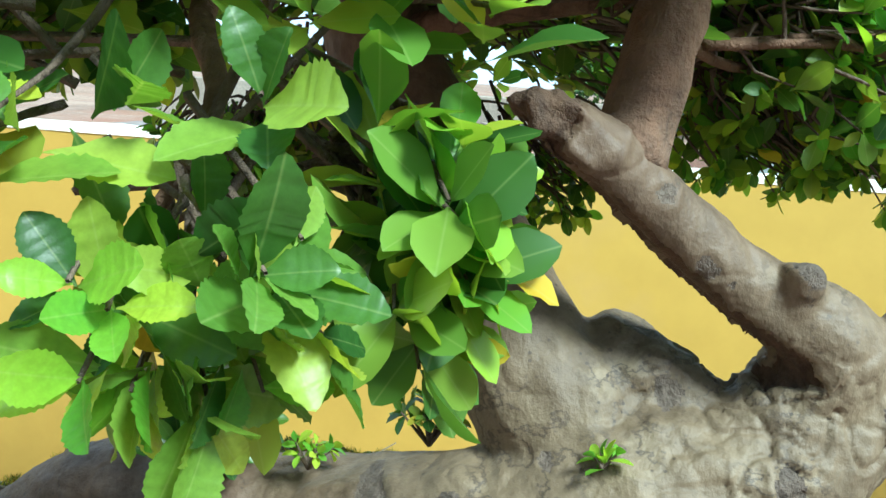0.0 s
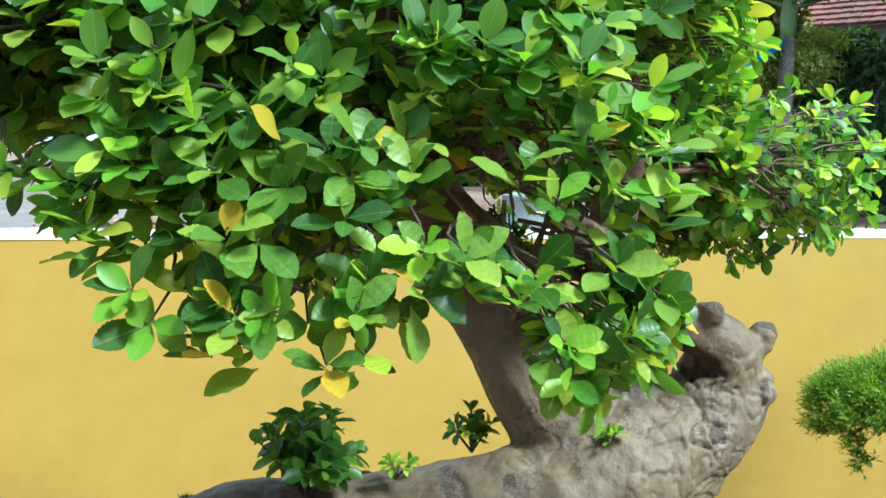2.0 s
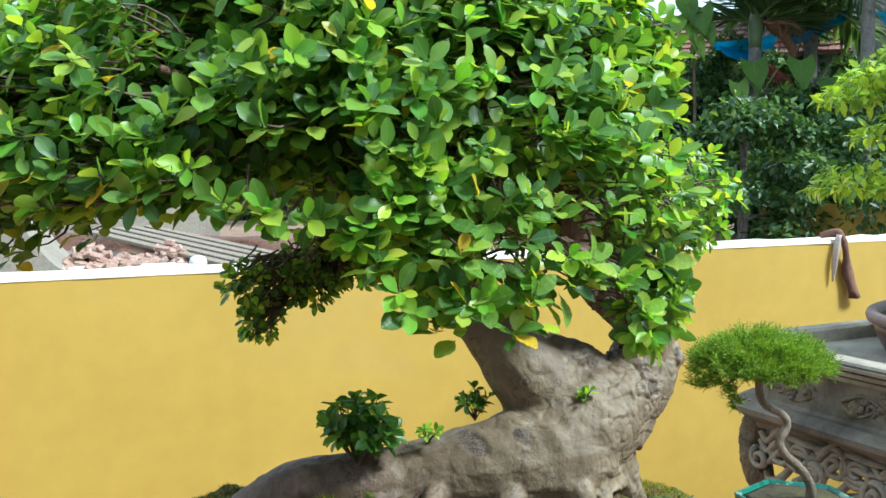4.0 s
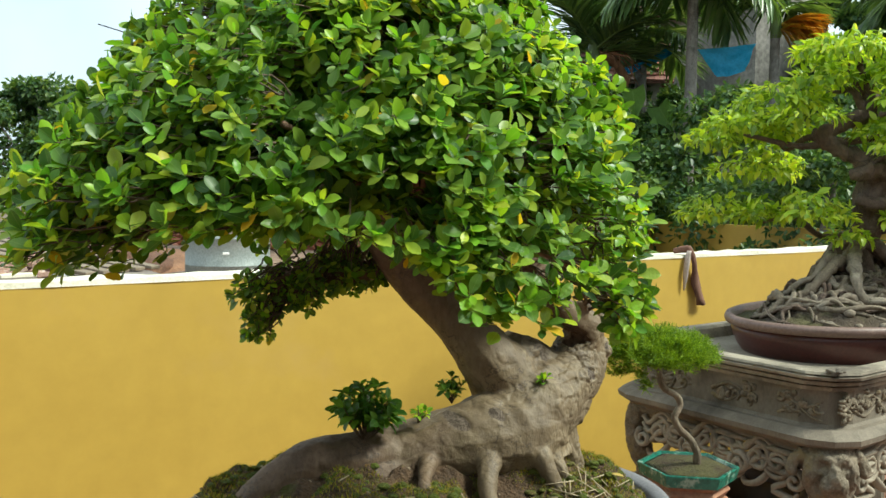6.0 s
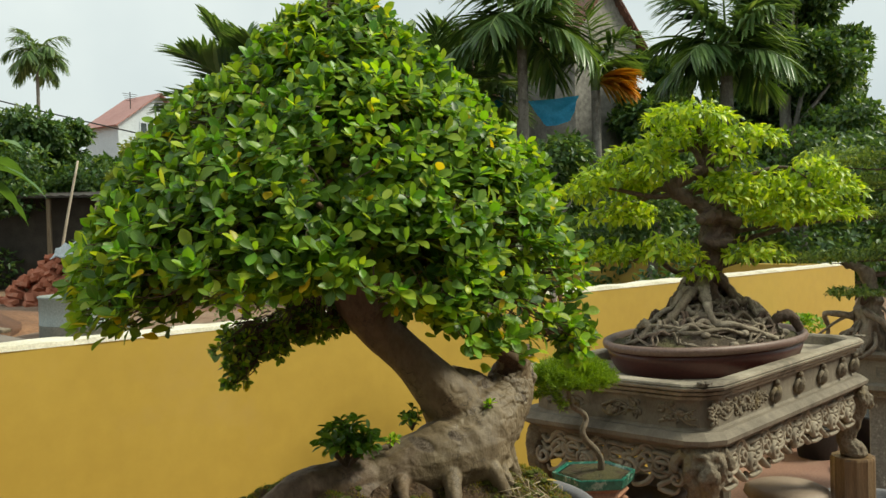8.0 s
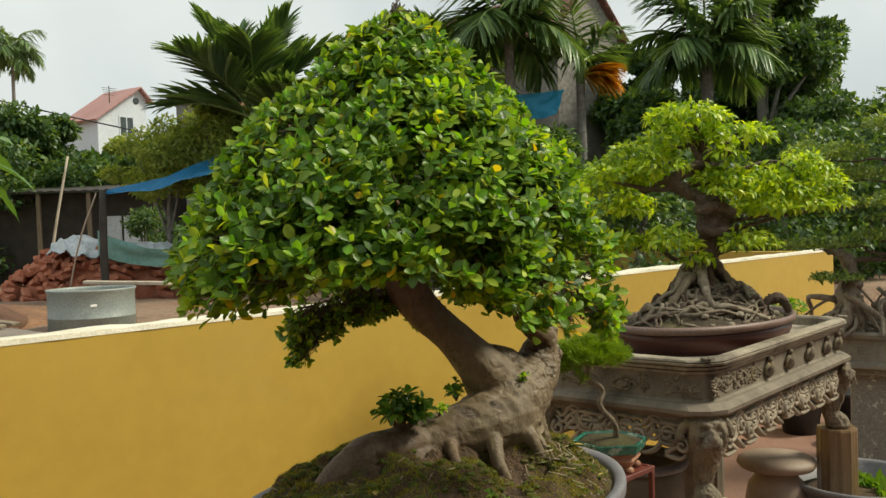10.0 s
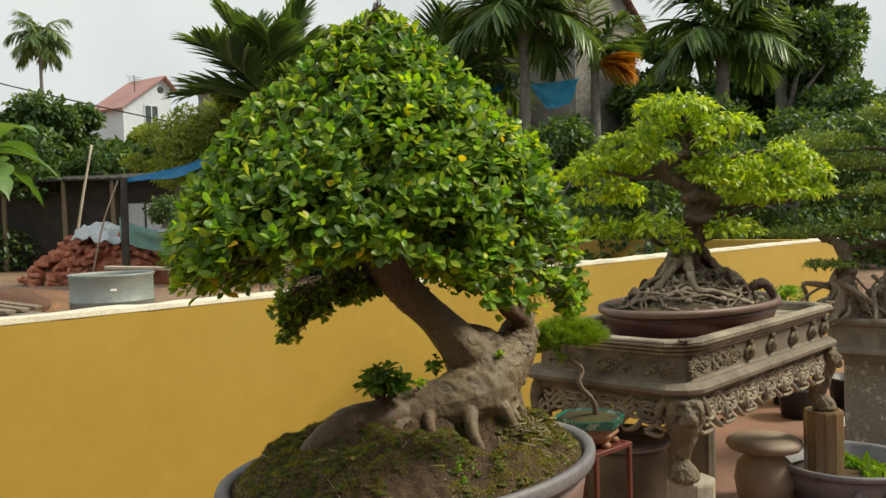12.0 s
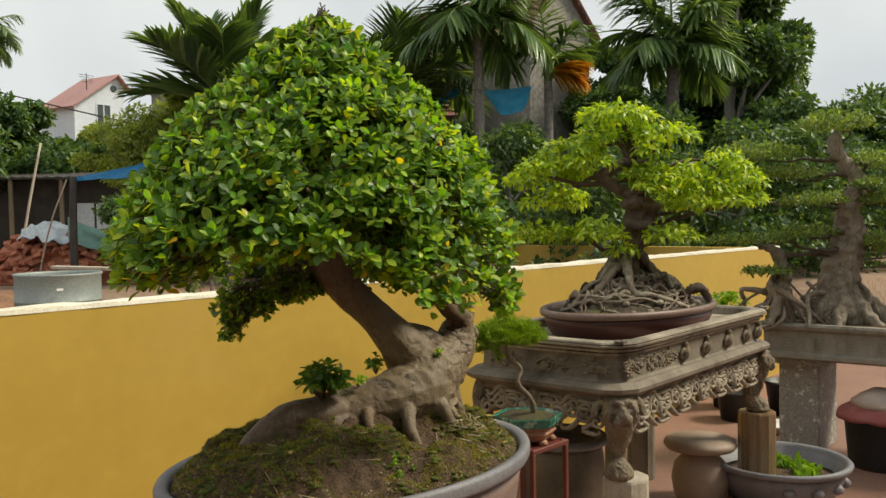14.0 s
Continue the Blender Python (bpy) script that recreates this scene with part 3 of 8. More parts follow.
def leaf_cloud(name, shapes, pos, axis, up, size, rng, materials, which=None):
    """Many leaves as one mesh. pos, axis (leaf's length), up (leaf's face), size per leaf."""
    n = len(pos)
    y = axis / np.linalg.norm(axis, axis=1)[:, None]
    x = np.cross(y, up)
    x /= np.linalg.norm(x, axis=1)[:, None] + 1e-9
    z = np.cross(x, y)
    pick = rng.randint(0, len(shapes), n)
    vs, loops, counts, uvs, mats, base = [], [], [], [], [], 0
    for k, (v, f, uv) in enumerate(shapes):
        sel = np.where(pick == k)[0]
        if not len(sel):
            continue
        pts = pos[sel, None, :] + size[sel, None, None] * (v[None, :, 0:1] * x[sel, None, :] + v[None, :, 1:2] * y[sel, None, :] + v[None, :, 2:3] * z[sel, None, :])
        vs.append(pts.reshape(-1, 3))
        fa = np.array(f)
        off = (base + np.arange(len(sel)) * len(v))[:, None, None]
        loops.append((fa[None] + off).reshape(-1))
        counts.append(np.full(len(sel) * len(f), fa.shape[1]))
        uvs.append(np.tile(uv[fa.reshape(-1)], (len(sel), 1)))
        mats.append(np.repeat(which[sel] if which is not None else np.zeros(len(sel), int), len(f)))
        base += len(sel) * len(v)
    vs, loops, counts, uvs, mats = map(np.concatenate, (vs, loops, counts, uvs, mats))
    me = bpy.data.meshes.new(name)
    me.vertices.add(len(vs))
    me.vertices.foreach_set("co", vs.ravel())
    me.loops.add(len(loops))
    me.loops.foreach_set("vertex_index", loops)
    me.polygons.add(len(counts))
    me.polygons.foreach_set("loop_start", np.concatenate([[0], np.cumsum(counts)[:-1]]))
    me.polygons.foreach_set("use_smooth", np.ones(len(counts), bool))
    for m in materials:
        me.materials.append(m)
    me.polygons.foreach_set("material_index", mats)
    lay = me.uv_layers.new(name="UVMap")
    lay.data.foreach_set("uv", uvs.ravel())
    me.update(calc_edges=True)
    me.validate()
    return me


def turned_pose(p, axis, up, s):
    y = Vector(axis).normalized()
    x = y.cross(Vector(up))
    x.normalize()
    z = x.cross(y)
    return Matrix(((x.x * s, y.x * s, z.x * s, p[0]), (x.y * s, y.y * s, z.y * s, p[1]), (x.z * s, y.z * s, z.z * s, p[2]), (0, 0, 0, 1)))


def rosette(rng, c, d, count, size, spread=(34, 80)):
    """Leaves round a twig's end: lists of place, axis, face, size."""
    d = unit(d)
    a = unit(np.cross(d, (0.2, 0.3, 0.93)))
    b = np.cross(d, a)
    turn = rng.uniform(0, 6.28)
    out = []
    for k in range(count):
        t = turn + k * 2.4 + rng.uniform(-0.3, 0.3)
        el = radians(rng.uniform(*spread)) * (1.15 - 0.55 * k / count)
        side = math.cos(t) * a + math.sin(t) * b
        ax = math.cos(el) * d + math.sin(el) * side + np.array([0, 0, rng.uniform(-0.28, 0.06)])
        fc = math.sin(el) * d - math.cos(el) * side + np.array([0, 0, 0.7]) + rng.normal(0, 0.22, 3)
        back = 0.9 * size * (1 - k / count) * rng.uniform(0.2, 1.0)
        out.append((c - d * back, ax, fc, size * rng.uniform(0.68, 1.2) * (1.05 - 0.25 * k / count)))
    return out


# ---------- the main bonsai ----------
CX, CY = -0.315, 0.775
R_Z = [1.24, 1.28, 1.34, 1.42, 1.52, 1.62, 1.72, 1.84, 1.95, 2.05, 2.11, 2.15]
R_R = [0.52, 0.57, 0.605, 0.615, 0.595, 0.55, 0.49, 0.395, 0.29, 0.19, 0.115, 0.03]
LOW_A = [-3.1416, -2.85, -2.7, -2.4, -2.05, -1.88, -1.78, -1.7, -1.5, -1.2, -0.8, -0.4, 0.0, 0.8, 1.57, 1.9, 2.3, 2.8, 3.1416]
LOW_Z = [1.405, 1.415, 1.475, 1.485, 1.465, 1.43, 1.36, 1.31, 1.325, 1.36, 1.40, 1.39, 1.37, 1.36, 1.34, 1.46, 1.52, 1.47, 1.405]


def crown_radius(th, z):
    """Outline of the crown about its axis: wide and low, with soft pads."""
    r = float(np.interp(z, R_Z, R_R))
    p = (math.cos(th) * 2.0, math.sin(th) * 2.0, z * 5.2)
    r *= 1 + 0.10 * noise.noise(p) + 0.05 * noise.noise((p[0] * 2.3, p[1] * 2.3, p[2] * 2.0))
    a = (th + 2.75 + math.pi) % (2 * math.pi) - math.pi
    r *= 1 + 0.2 * math.exp(-(a / 0.55) ** 2) * math.exp(-((z - 1.6) / 0.28) ** 2)
    return r


def crown_point(th, z, depth):
    r = max(0.02, crown_radius(th, z) - depth)
    return np.array([CX + r * math.cos(th), CY + 0.87 * r * math.sin(th), z])


TRUNK = [(0.06, 0.765, 0.93, 0.13), (0.062, 0.772, 1.0, 0.115), (0.06, 0.784, 1.07, 0.094), (0.0, 0.795, 1.15, 0.071), (-0.055, 0.845, 1.235, 0.056),
         (-0.115, 0.91, 1.32, 0.056), (-0.175, 0.937, 1.42, 0.059), (-0.215, 0.93, 1.54, 0.052), (-0.26, 0.89, 1.7, 0.04), (-0.31, 0.84, 1.88, 0.028), (-0.35, 0.81, 2.05, 0.014)]
LIMB = [(0.15, 0.75, 1.03, 0.085), (0.21, 0.755, 1.10, 0.072), (0.24, 0.755, 1.165, 0.058), (0.238, 0.737, 1.212, 0.045), (0.17, 0.728, 1.252, 0.034), (0.095, 0.705, 1.31, 0.0305), (0.038, 0.672, 1.357, 0.027), (-0.005, 0.652, 1.383, 0.021)]


# healed cuts and eyes of the bark: centre, radius, how proud
EYES = [(0.091, 0.645, 1.33, 0.012, 0.004), (0.129, 0.66, 1.274, 0.014, 0.005), (0.118, 0.66, 1.157, 0.021, 0.0055), (-0.055, 0.70, 1.05, 0.018, 0.003), (0.02, 0.675, 1.10, 0.01, 0.003), (0.29, 0.70, 1.165, 0.012, 0.004), (0.235, 0.675, 1.05, 0.014, 0.003), (0.15, 0.66, 1.262, 0.007, 0.003), (-0.13, 0.70, 1.035, 0.022, 0.005), (0.21, 0.69, 1.11, 0.018, 0.004)]


def carve_bark(me):
    """Folds, ridges, eyes and the rotten groove of the limb, cut into the trunk's surface."""
    n = len(me.vertices)
    co, no = np.empty(n * 3), np.empty(n * 3)
    me.vertices.foreach_get("co", co)
    me.vertices.foreach_get("normal", no)
    co, no = co.reshape(-1, 3), no.reshape(-1, 3)
    old = np.clip((co[:, 0] - 0.02) / 0.16, 0, 1) * np.clip((1.24 - co[:, 2]) / 0.06, 0, 1)
    low = np.clip((1.07 - co[:, 2]) / 0.1, 0, 1)
    rough = np.maximum(old, 0.3 * low)
    d = np.zeros(n)
    for i in range(n):
        x, y, z = co[i]
        w = noise.noise((x * 9, y * 9, z * 9)) * 0.35
        d[i] = 0.0032 * noise.noise((x * 10, y * 10, z * 7)) + 0.0016 * noise.noise((x * 45, y * 45, z * 30))
        if rough[i] > 0.02:
            f = 1 - abs(noise.noise((x * 30 + w * 3, y * 24 + w * 3, z * 17 + w * 2)))
            g = 1 - abs(noise.noise((x * 60 + w * 3, y * 60, z * 36)))
            h = 1 - abs(noise.noise((x * 110, y * 110, z * 70 + w * 4)))
            d[i] += rough[i] * (0.0014 * (f ** 6 - 0.3) + 0.001 * (g ** 4 - 0.4) + 0.0012 * (h ** 2 - 0.55))
            # flaking plates: narrow creases with one lip raised
            e = noise.noise((x * 20 + w * 4, y * 20 - w * 3, z * 30 + w * 5))
            e2 = noise.noise((x * 38 - w * 4, y * 38, z * 26 + w * 6 + 5))
            d[i] += rough[i] * (-0.0036 * math.exp(-(e / 0.05) ** 2) + 0.0016 * math.exp(-((e - 0.12) / 0.07) ** 2) - 0.003 * math.exp(-(e2 / 0.05) ** 2))
        else:
            e = noise.noise((x * 13 + w, y * 13, z * 22 + w * 4 + 3))
            d[i] -= 0.0014 * math.exp(-(e / 0.035) ** 2) * (noise.noise((x * 6, y * 6, z * 6 + 4)) > 0.05)
    knot = np.zeros(n, bool)
    for x, y, z, r, h in EYES:
        q = co - np.array((x, y, z))
        q[:, 1] *= 0.12
        l = np.linalg.norm(q, axis=1) * (1 + 0.07 * np.sin(3 * np.arctan2(q[:, 2], q[:, 0]) + x * 90))
        m = np.clip((0.80 - co[:, 1]) / 0.03, 0, 1)
        knot |= (l < 0.8 * r) & (m > 0.5)
        d += 0.3 * m * h * (np.exp(-((l - r) / (0.32 * r)) ** 2) - 0.55 * np.exp(-((l - 0.55 * r) / (0.25 * r)) ** 2) + 0.5 * np.exp(-(l / (0.25 * r)) ** 2))
    for end in ((0.209, 0.698, 1.276), (0.306, 0.745, 1.236), (0.095, 0.785, 1.203)):
        knot |= np.linalg.norm(co - np.array(end), axis=1) < 0.0165
    limb = spline(LIMB, 60)[22:, :3]
    rel = co[:, None, :] - limb[None]
    k = np.argmin((rel ** 2).sum(2), axis=1)
    rel = rel[np.arange(n), k]
    dist = np.linalg.norm(rel, axis=1)
    side = rel @ unit((-0.62, -0.32, -0.72)) / np.maximum(dist, 1e-6)
    tip = np.linalg.norm(co - np.array((-0.02, 0.645, 1.392)), axis=1) < 0.044
    wob = np.array([noise.noise((x * 60, y * 60, z * 60)) for x, y, z in co])
    rot = ((dist < 0.062) & (side > 0.72 + 0.2 * wob) & (k > 1)) | tip
    d[rot] -= 0.008 * np.clip((side[rot] - 0.72) / 0.1, 0, 1)
    d[tip] += 0.008 * wob[tip] - 0.003
    me.vertices.foreach_set("co", (co + no * d[:, None]).ravel())
    me.materials.append(M_ROTTEN)
    me.materials.append(M_KNOT)
    flags = np.zeros(len(me.polygons), int)
    for p in me.polygons:
        if rot[p.vertices[0]] and rot[p.vertices[2]]:
            flags[p.index] = 1
        elif knot[p.vertices[0]] and knot[p.vertices[2]]:
            flags[p.index] = 2
    me.polygons.foreach_set("material_index", flags)
    me.polygons.foreach_set("use_smooth", [True] * len(me.polygons))
    me.update()


M_KNOT = bark("dark knot wood", (0.05, 0.036, 0.026), (0.17, 0.13, 0.095), (0.1, 0.08, 0.06))
M_CUT = surface("sawn limb face", (0.2, 0.095, 0.045), (0.34, 0.17, 0.085), 40, 220, 0.8, ((0.14, 0.07, 0.035), 0.55, 0.7), 0.3, 0.002)
M_ROTTEN = bark("rotten heartwood", (0.035, 0.02, 0.012), (0.13, 0.075, 0.04), (0.1, 0.07, 0.045))


def build_trunk():
    b = Buf()
    tube(b, TRUNK, 18, 44, 0.03, 1)
    tube(b, LIMB, 14, 30, 0.04, 2)
    # swollen foot and the broad knob of the limb
    tube(b, [(0.02, 0.75, 1.0, 0.10), (0.09, 0.75, 1.035, 0.105), (0.17, 0.75, 1.07, 0.088), (0.243, 0.748, 1.12, 0.062), (0.283, 0.745, 1.165, 0.036), (0.296, 0.745, 1.185, 0.02)], 14, 20, 0.05, 3)
    for q0, q1, q2, s in (((0.2, 0.72, 1.245), (0.203, 0.708, 1.262), (0.207, 0.70, 1.272), 21), ((0.27, 0.745, 1.19), (0.29, 0.745, 1.214), (0.304, 0.745, 1.232), 22)):
        tube(b, [(*q0, 0.028), (*q1, 0.02), (*q2, 0.0175), (*(np.array(q2) + 0.003), 0.011)], 10, 10, 0.16, s)
    # saddle stump beside the crotch
    tube(b, [(0.05, 0.785, 1.06, 0.08), (0.066, 0.795, 1.13, 0.06), (0.085, 0.80, 1.178, 0.044), (0.093, 0.80, 1.2, 0.03)], 12, 10, 0.06, 4)
    tube(b, [(0.06, 0.79, 1.12, 0.06), (0.10, 0.785, 1.152, 0.048), (0.128, 0.775, 1.145, 0.038), (0.17, 0.765, 1.115, 0.04), (0.22, 0.75, 1.10, 0.04)], 12, 14, 0.06, 20)
    # the long root to one side
    tube(b, [(0.03, 0.77, 0.98, 0.10), (-0.10, 0.80, 0.968, 0.08), (-0.22, 0.82, 0.958, 0.064), (-0.34, 0.83, 0.958, 0.058), (-0.42, 0.84, 0.958, 0.052), (-0.50, 0.85, 0.93, 0.04), (-0.57, 0.86, 0.885, 0.028), (-0.62, 0.865, 0.84, 0.018)], 14, 30, 0.05, 5)
    # its belly sinks into the soil
    tube(b, [(0.02, 0.765, 0.93, 0.10), (-0.10, 0.785, 0.925, 0.08), (-0.22, 0.80, 0.918, 0.066), (-0.34, 0.815, 0.91, 0.058), (-0.45, 0.835, 0.90, 0.045), (-0.55, 0.85, 0.87, 0.03)], 14, 30, 0.05, 25)
    # the foot swells between trunk and root
    tube(b, [(-0.26, 0.81, 0.94, 0.045), (-0.16, 0.785, 0.96, 0.07), (-0.05, 0.75, 0.982, 0.093), (0.04, 0.735, 0.99, 0.105), (0.12, 0.735, 1.0, 0.085)], 14, 16, 0.04, 26)
    # root legs in front
    tube(b, [(-0.05, 0.72, 0.975, 0.04), (-0.10, 0.655, 0.94, 0.023), (-0.125, 0.62, 0.9, 0.02), (-0.12, 0.60, 0.86, 0.019), (-0.115, 0.575, 0.83, 0.014)], 10, 16, 0.08, 6)
    tube(b, [(-0.17, 0.77, 0.955, 0.03), (-0.235, 0.69, 0.945, 0.016), (-0.26, 0.64, 0.92, 0.0145), (-0.225, 0.585, 0.885, 0.0115), (-0.19, 0.54, 0.86, 0.008), (-0.165, 0.515, 0.845, 0.005)], 10, 20, 0.08, 7)
    tube(b, [(0.04, 0.70, 0.99, 0.05), (0.035, 0.645, 0.955, 0.026), (0.05, 0.62, 0.905, 0.02), (0.07, 0.60, 0.85, 0.016)], 10, 14, 0.1, 8)
    tube(b, [(0.075, 0.70, 0.98, 0.04), (0.085, 0.65, 0.93, 0.02), (0.10, 0.625, 0.885, 0.016), (0.125, 0.60, 0.845, 0.012)], 10, 14, 0.1, 18)
    tube(b, [(0.14, 0.75, 1.0, 0.07), (0.17, 0.72, 0.93, 0.04), (0.2, 0.70, 0.86, 0.025)], 10, 10, 0.08, 9)
    tube(b, [(0.06, 0.82, 0.98, 0.08), (0.1, 0.95, 0.92, 0.04), (0.12, 1.05, 0.86, 0.02)], 10, 10, 0.08, 10)
    # burls and cut stubs
    for x, y, z, r, s in ((0.27, 0.735, 1.215, 0.014, 11), (0.29, 0.725, 1.15, 0.014, 13)):
        tube(b, [(x - 0.01, y + 0.02, z - 0.012, r * 1.5), (x, y, z, r * 1.2), (x + 0.008, y - 0.014, z + 0.006, r * 0.95), (x + 0.009, y - 0.016, z + 0.007, r * 0.4)], 10, 8, 0.12, s)
    # the ragged end of the cut limb
    tube(b, [(0.04, 0.67, 1.35, 0.026), (0.0, 0.65, 1.38, 0.021), (-0.026, 0.64, 1.396, 0.008)], 12, 8, 0.4, 19)
    me = b.mesh("trunk")
    me.materials.append(M_BARK)
    ob = new("trunk", me)
    rm = ob.modifiers.new("remesh", "REMESH")
    rm.mode, rm.voxel_size, rm.use_smooth_shade = "VOXEL", 0.0032, True
    sm = ob.modifiers.new("smooth", "SMOOTH")
    sm.factor, sm.iterations = 0.6, 9
    solid = bpy.data.meshes.new_from_object(ob.evaluated_get(bpy.context.evaluated_depsgraph_get()))
    ob.modifiers.clear()
    ob.data = solid
    solid.name = "trunk"
    carve_bark(solid)
    return ob


tree = thing("bonsai_tree", "large old bonsai with gnarled grey trunk and a dense leafy crown", "bonsai", (0.03, 0.77, 0.86))
tk = build_trunk()
tk.parent = tree
tk.matrix_parent_inverse = Matrix.Translation(-tree.location)


SAWN = ((-0.2, 0.935, 1.535), (-0.16, 0.86, 1.552))


def build_sawn_limb():
    """A stout limb sawn off near the trunk, its red-brown face bare."""
    a, c = np.array(SAWN[0]), np.array(SAWN[1])
    b = Buf()
    tube(b, [(*a, 0.05), (*(a * 0.4 + c * 0.6), 0.042), (*c, 0.041)], 16, 8, 0.05, 77)
    stub = part("sawn_limb", b, M_BARK_RED, tree, "sawn-off red-brown limb stub")
    f = Buf()
    d = unit(c - a)
    tube(f, [(*(c - d * 0.004), 0.037), (*(c + d * 0.003), 0.036), (*(c + d * 0.005), 0.03), (*(c + d * 0.003), 0.012)], 18, 0, 0.04, 78)
    part("cut_face", f, M_CUT, stub, "bare orange-brown saw cut")


build_sawn_limb()


def build_limbs():
    """Red-brown limbs inside the crown; returns points along them."""
    limbs = []
    rng = np.random.RandomState(21)
    t_nodes = spline(TRUNK, 60)
    starts = [(0.1, 1.5), (0.8, 1.54), (1.5, 1.55), (2.2, 1.6), (2.9, 1.6), (3.5, 1.63), (4.0, 1.63), (4.4, 1.61), (4.8, 1.55), (0.4, 1.72), (1.5, 1.7), (2.6, 1.74), (3.7, 1.7), (4.7, 1.72), (5.7, 1.74), (1.0, 1.9), (3.1, 1.9), (5.0, 1.92)]
    for k, (th, z) in enumerate(starts):
        i = int(np.argmin(np.abs(t_nodes[:, 2] - (z - 0.06))))
        s = t_nodes[i]
        e = crown_point(th, z, 0.10)
        mid = (s[:3] * 0.55 + e * 0.45) + np.array([rng.uniform(-0.05, 0.05), rng.uniform(-0.05, 0.05), rng.uniform(-0.05, 0.03)])
        r0 = 0.02 if z < 1.6 else 0.015
        limbs.append(np.array([(*s[:3], r0), (*mid, r0 * 0.75), (*e, r0 * 0.35)]))
    # the upright limb from the cut end, the stout front limb and the low one behind
    limbs.append(np.array([(0.058, 0.695, 1.345, 0.033), (0.072, 0.715, 1.40, 0.03), (0.088, 0.735, 1.47, 0.028), (0.10, 0.765, 1.56, 0.022), (0.07, 0.8, 1.70, 0.01)]))
    limbs.append(np.array([(-0.205, 0.935, 1.52, 0.034), (-0.30, 0.74, 1.59, 0.026), (-0.43, 0.55, 1.61, 0.02), (-0.55, 0.44, 1.62, 0.014), (-0.59, 0.40, 1.63, 0.008)]))
    limbs.append(np.array([(-0.17, 0.95, 1.46, 0.03), (-0.20, 0.74, 1.51, 0.024), (-0.23, 0.52, 1.53, 0.018), (-0.20, 0.38, 1.51, 0.01)]))
    limbs.append(np.array([(-0.11, 0.96, 1.36, 0.03), (-0.22, 1.04, 1.335, 0.023), (-0.33, 1.09, 1.30, 0.015), (-0.41, 1.115, 1.25, 0.008)]))
    limbs.append(np.array([(0.09, 0.74, 1.45, 0.006), (0.16, 0.82, 1.43, 0.0045), (0.3, 0.9, 1.44, 0.0035), (0.42, 0.92, 1.42, 0.002)]))
    limbs.append(np.array([(-0.20, 0.60, 1.50, 0.010), (-0.17, 0.43, 1.43, 0.007), (-0.13, 0.345, 1.385, 0.0045), (-0.15, 0.31, 1.33, 0.0025)]))
    for e in ((0.5, 0.9, 1.47), (0.4, 1.02, 1.5), (0.24, 0.95, 1.56), (0.36, 0.8, 1.40), (0.2, 0.9, 1.43)):
        s = np.array((0.12, 0.77, 1.445))
        mid = s * 0.5 + np.array(e) * 0.5 + rng.normal(0, 0.02, 3)
        limbs.append(np.array([(*s, 0.0048), (*mid, 0.0034), (*e, 0.0016)]))
    pts = []
    for k, l in enumerate(limbs):
        b = Buf()
        tube(b, l, 9, 14, 0.08, 30 + k)
        part("branch", b, M_BARK_RED, tree)
        pts.append(spline(l, 14)[3:, :3])
    return np.concatenate(pts)


LIMB_PTS = build_limbs()


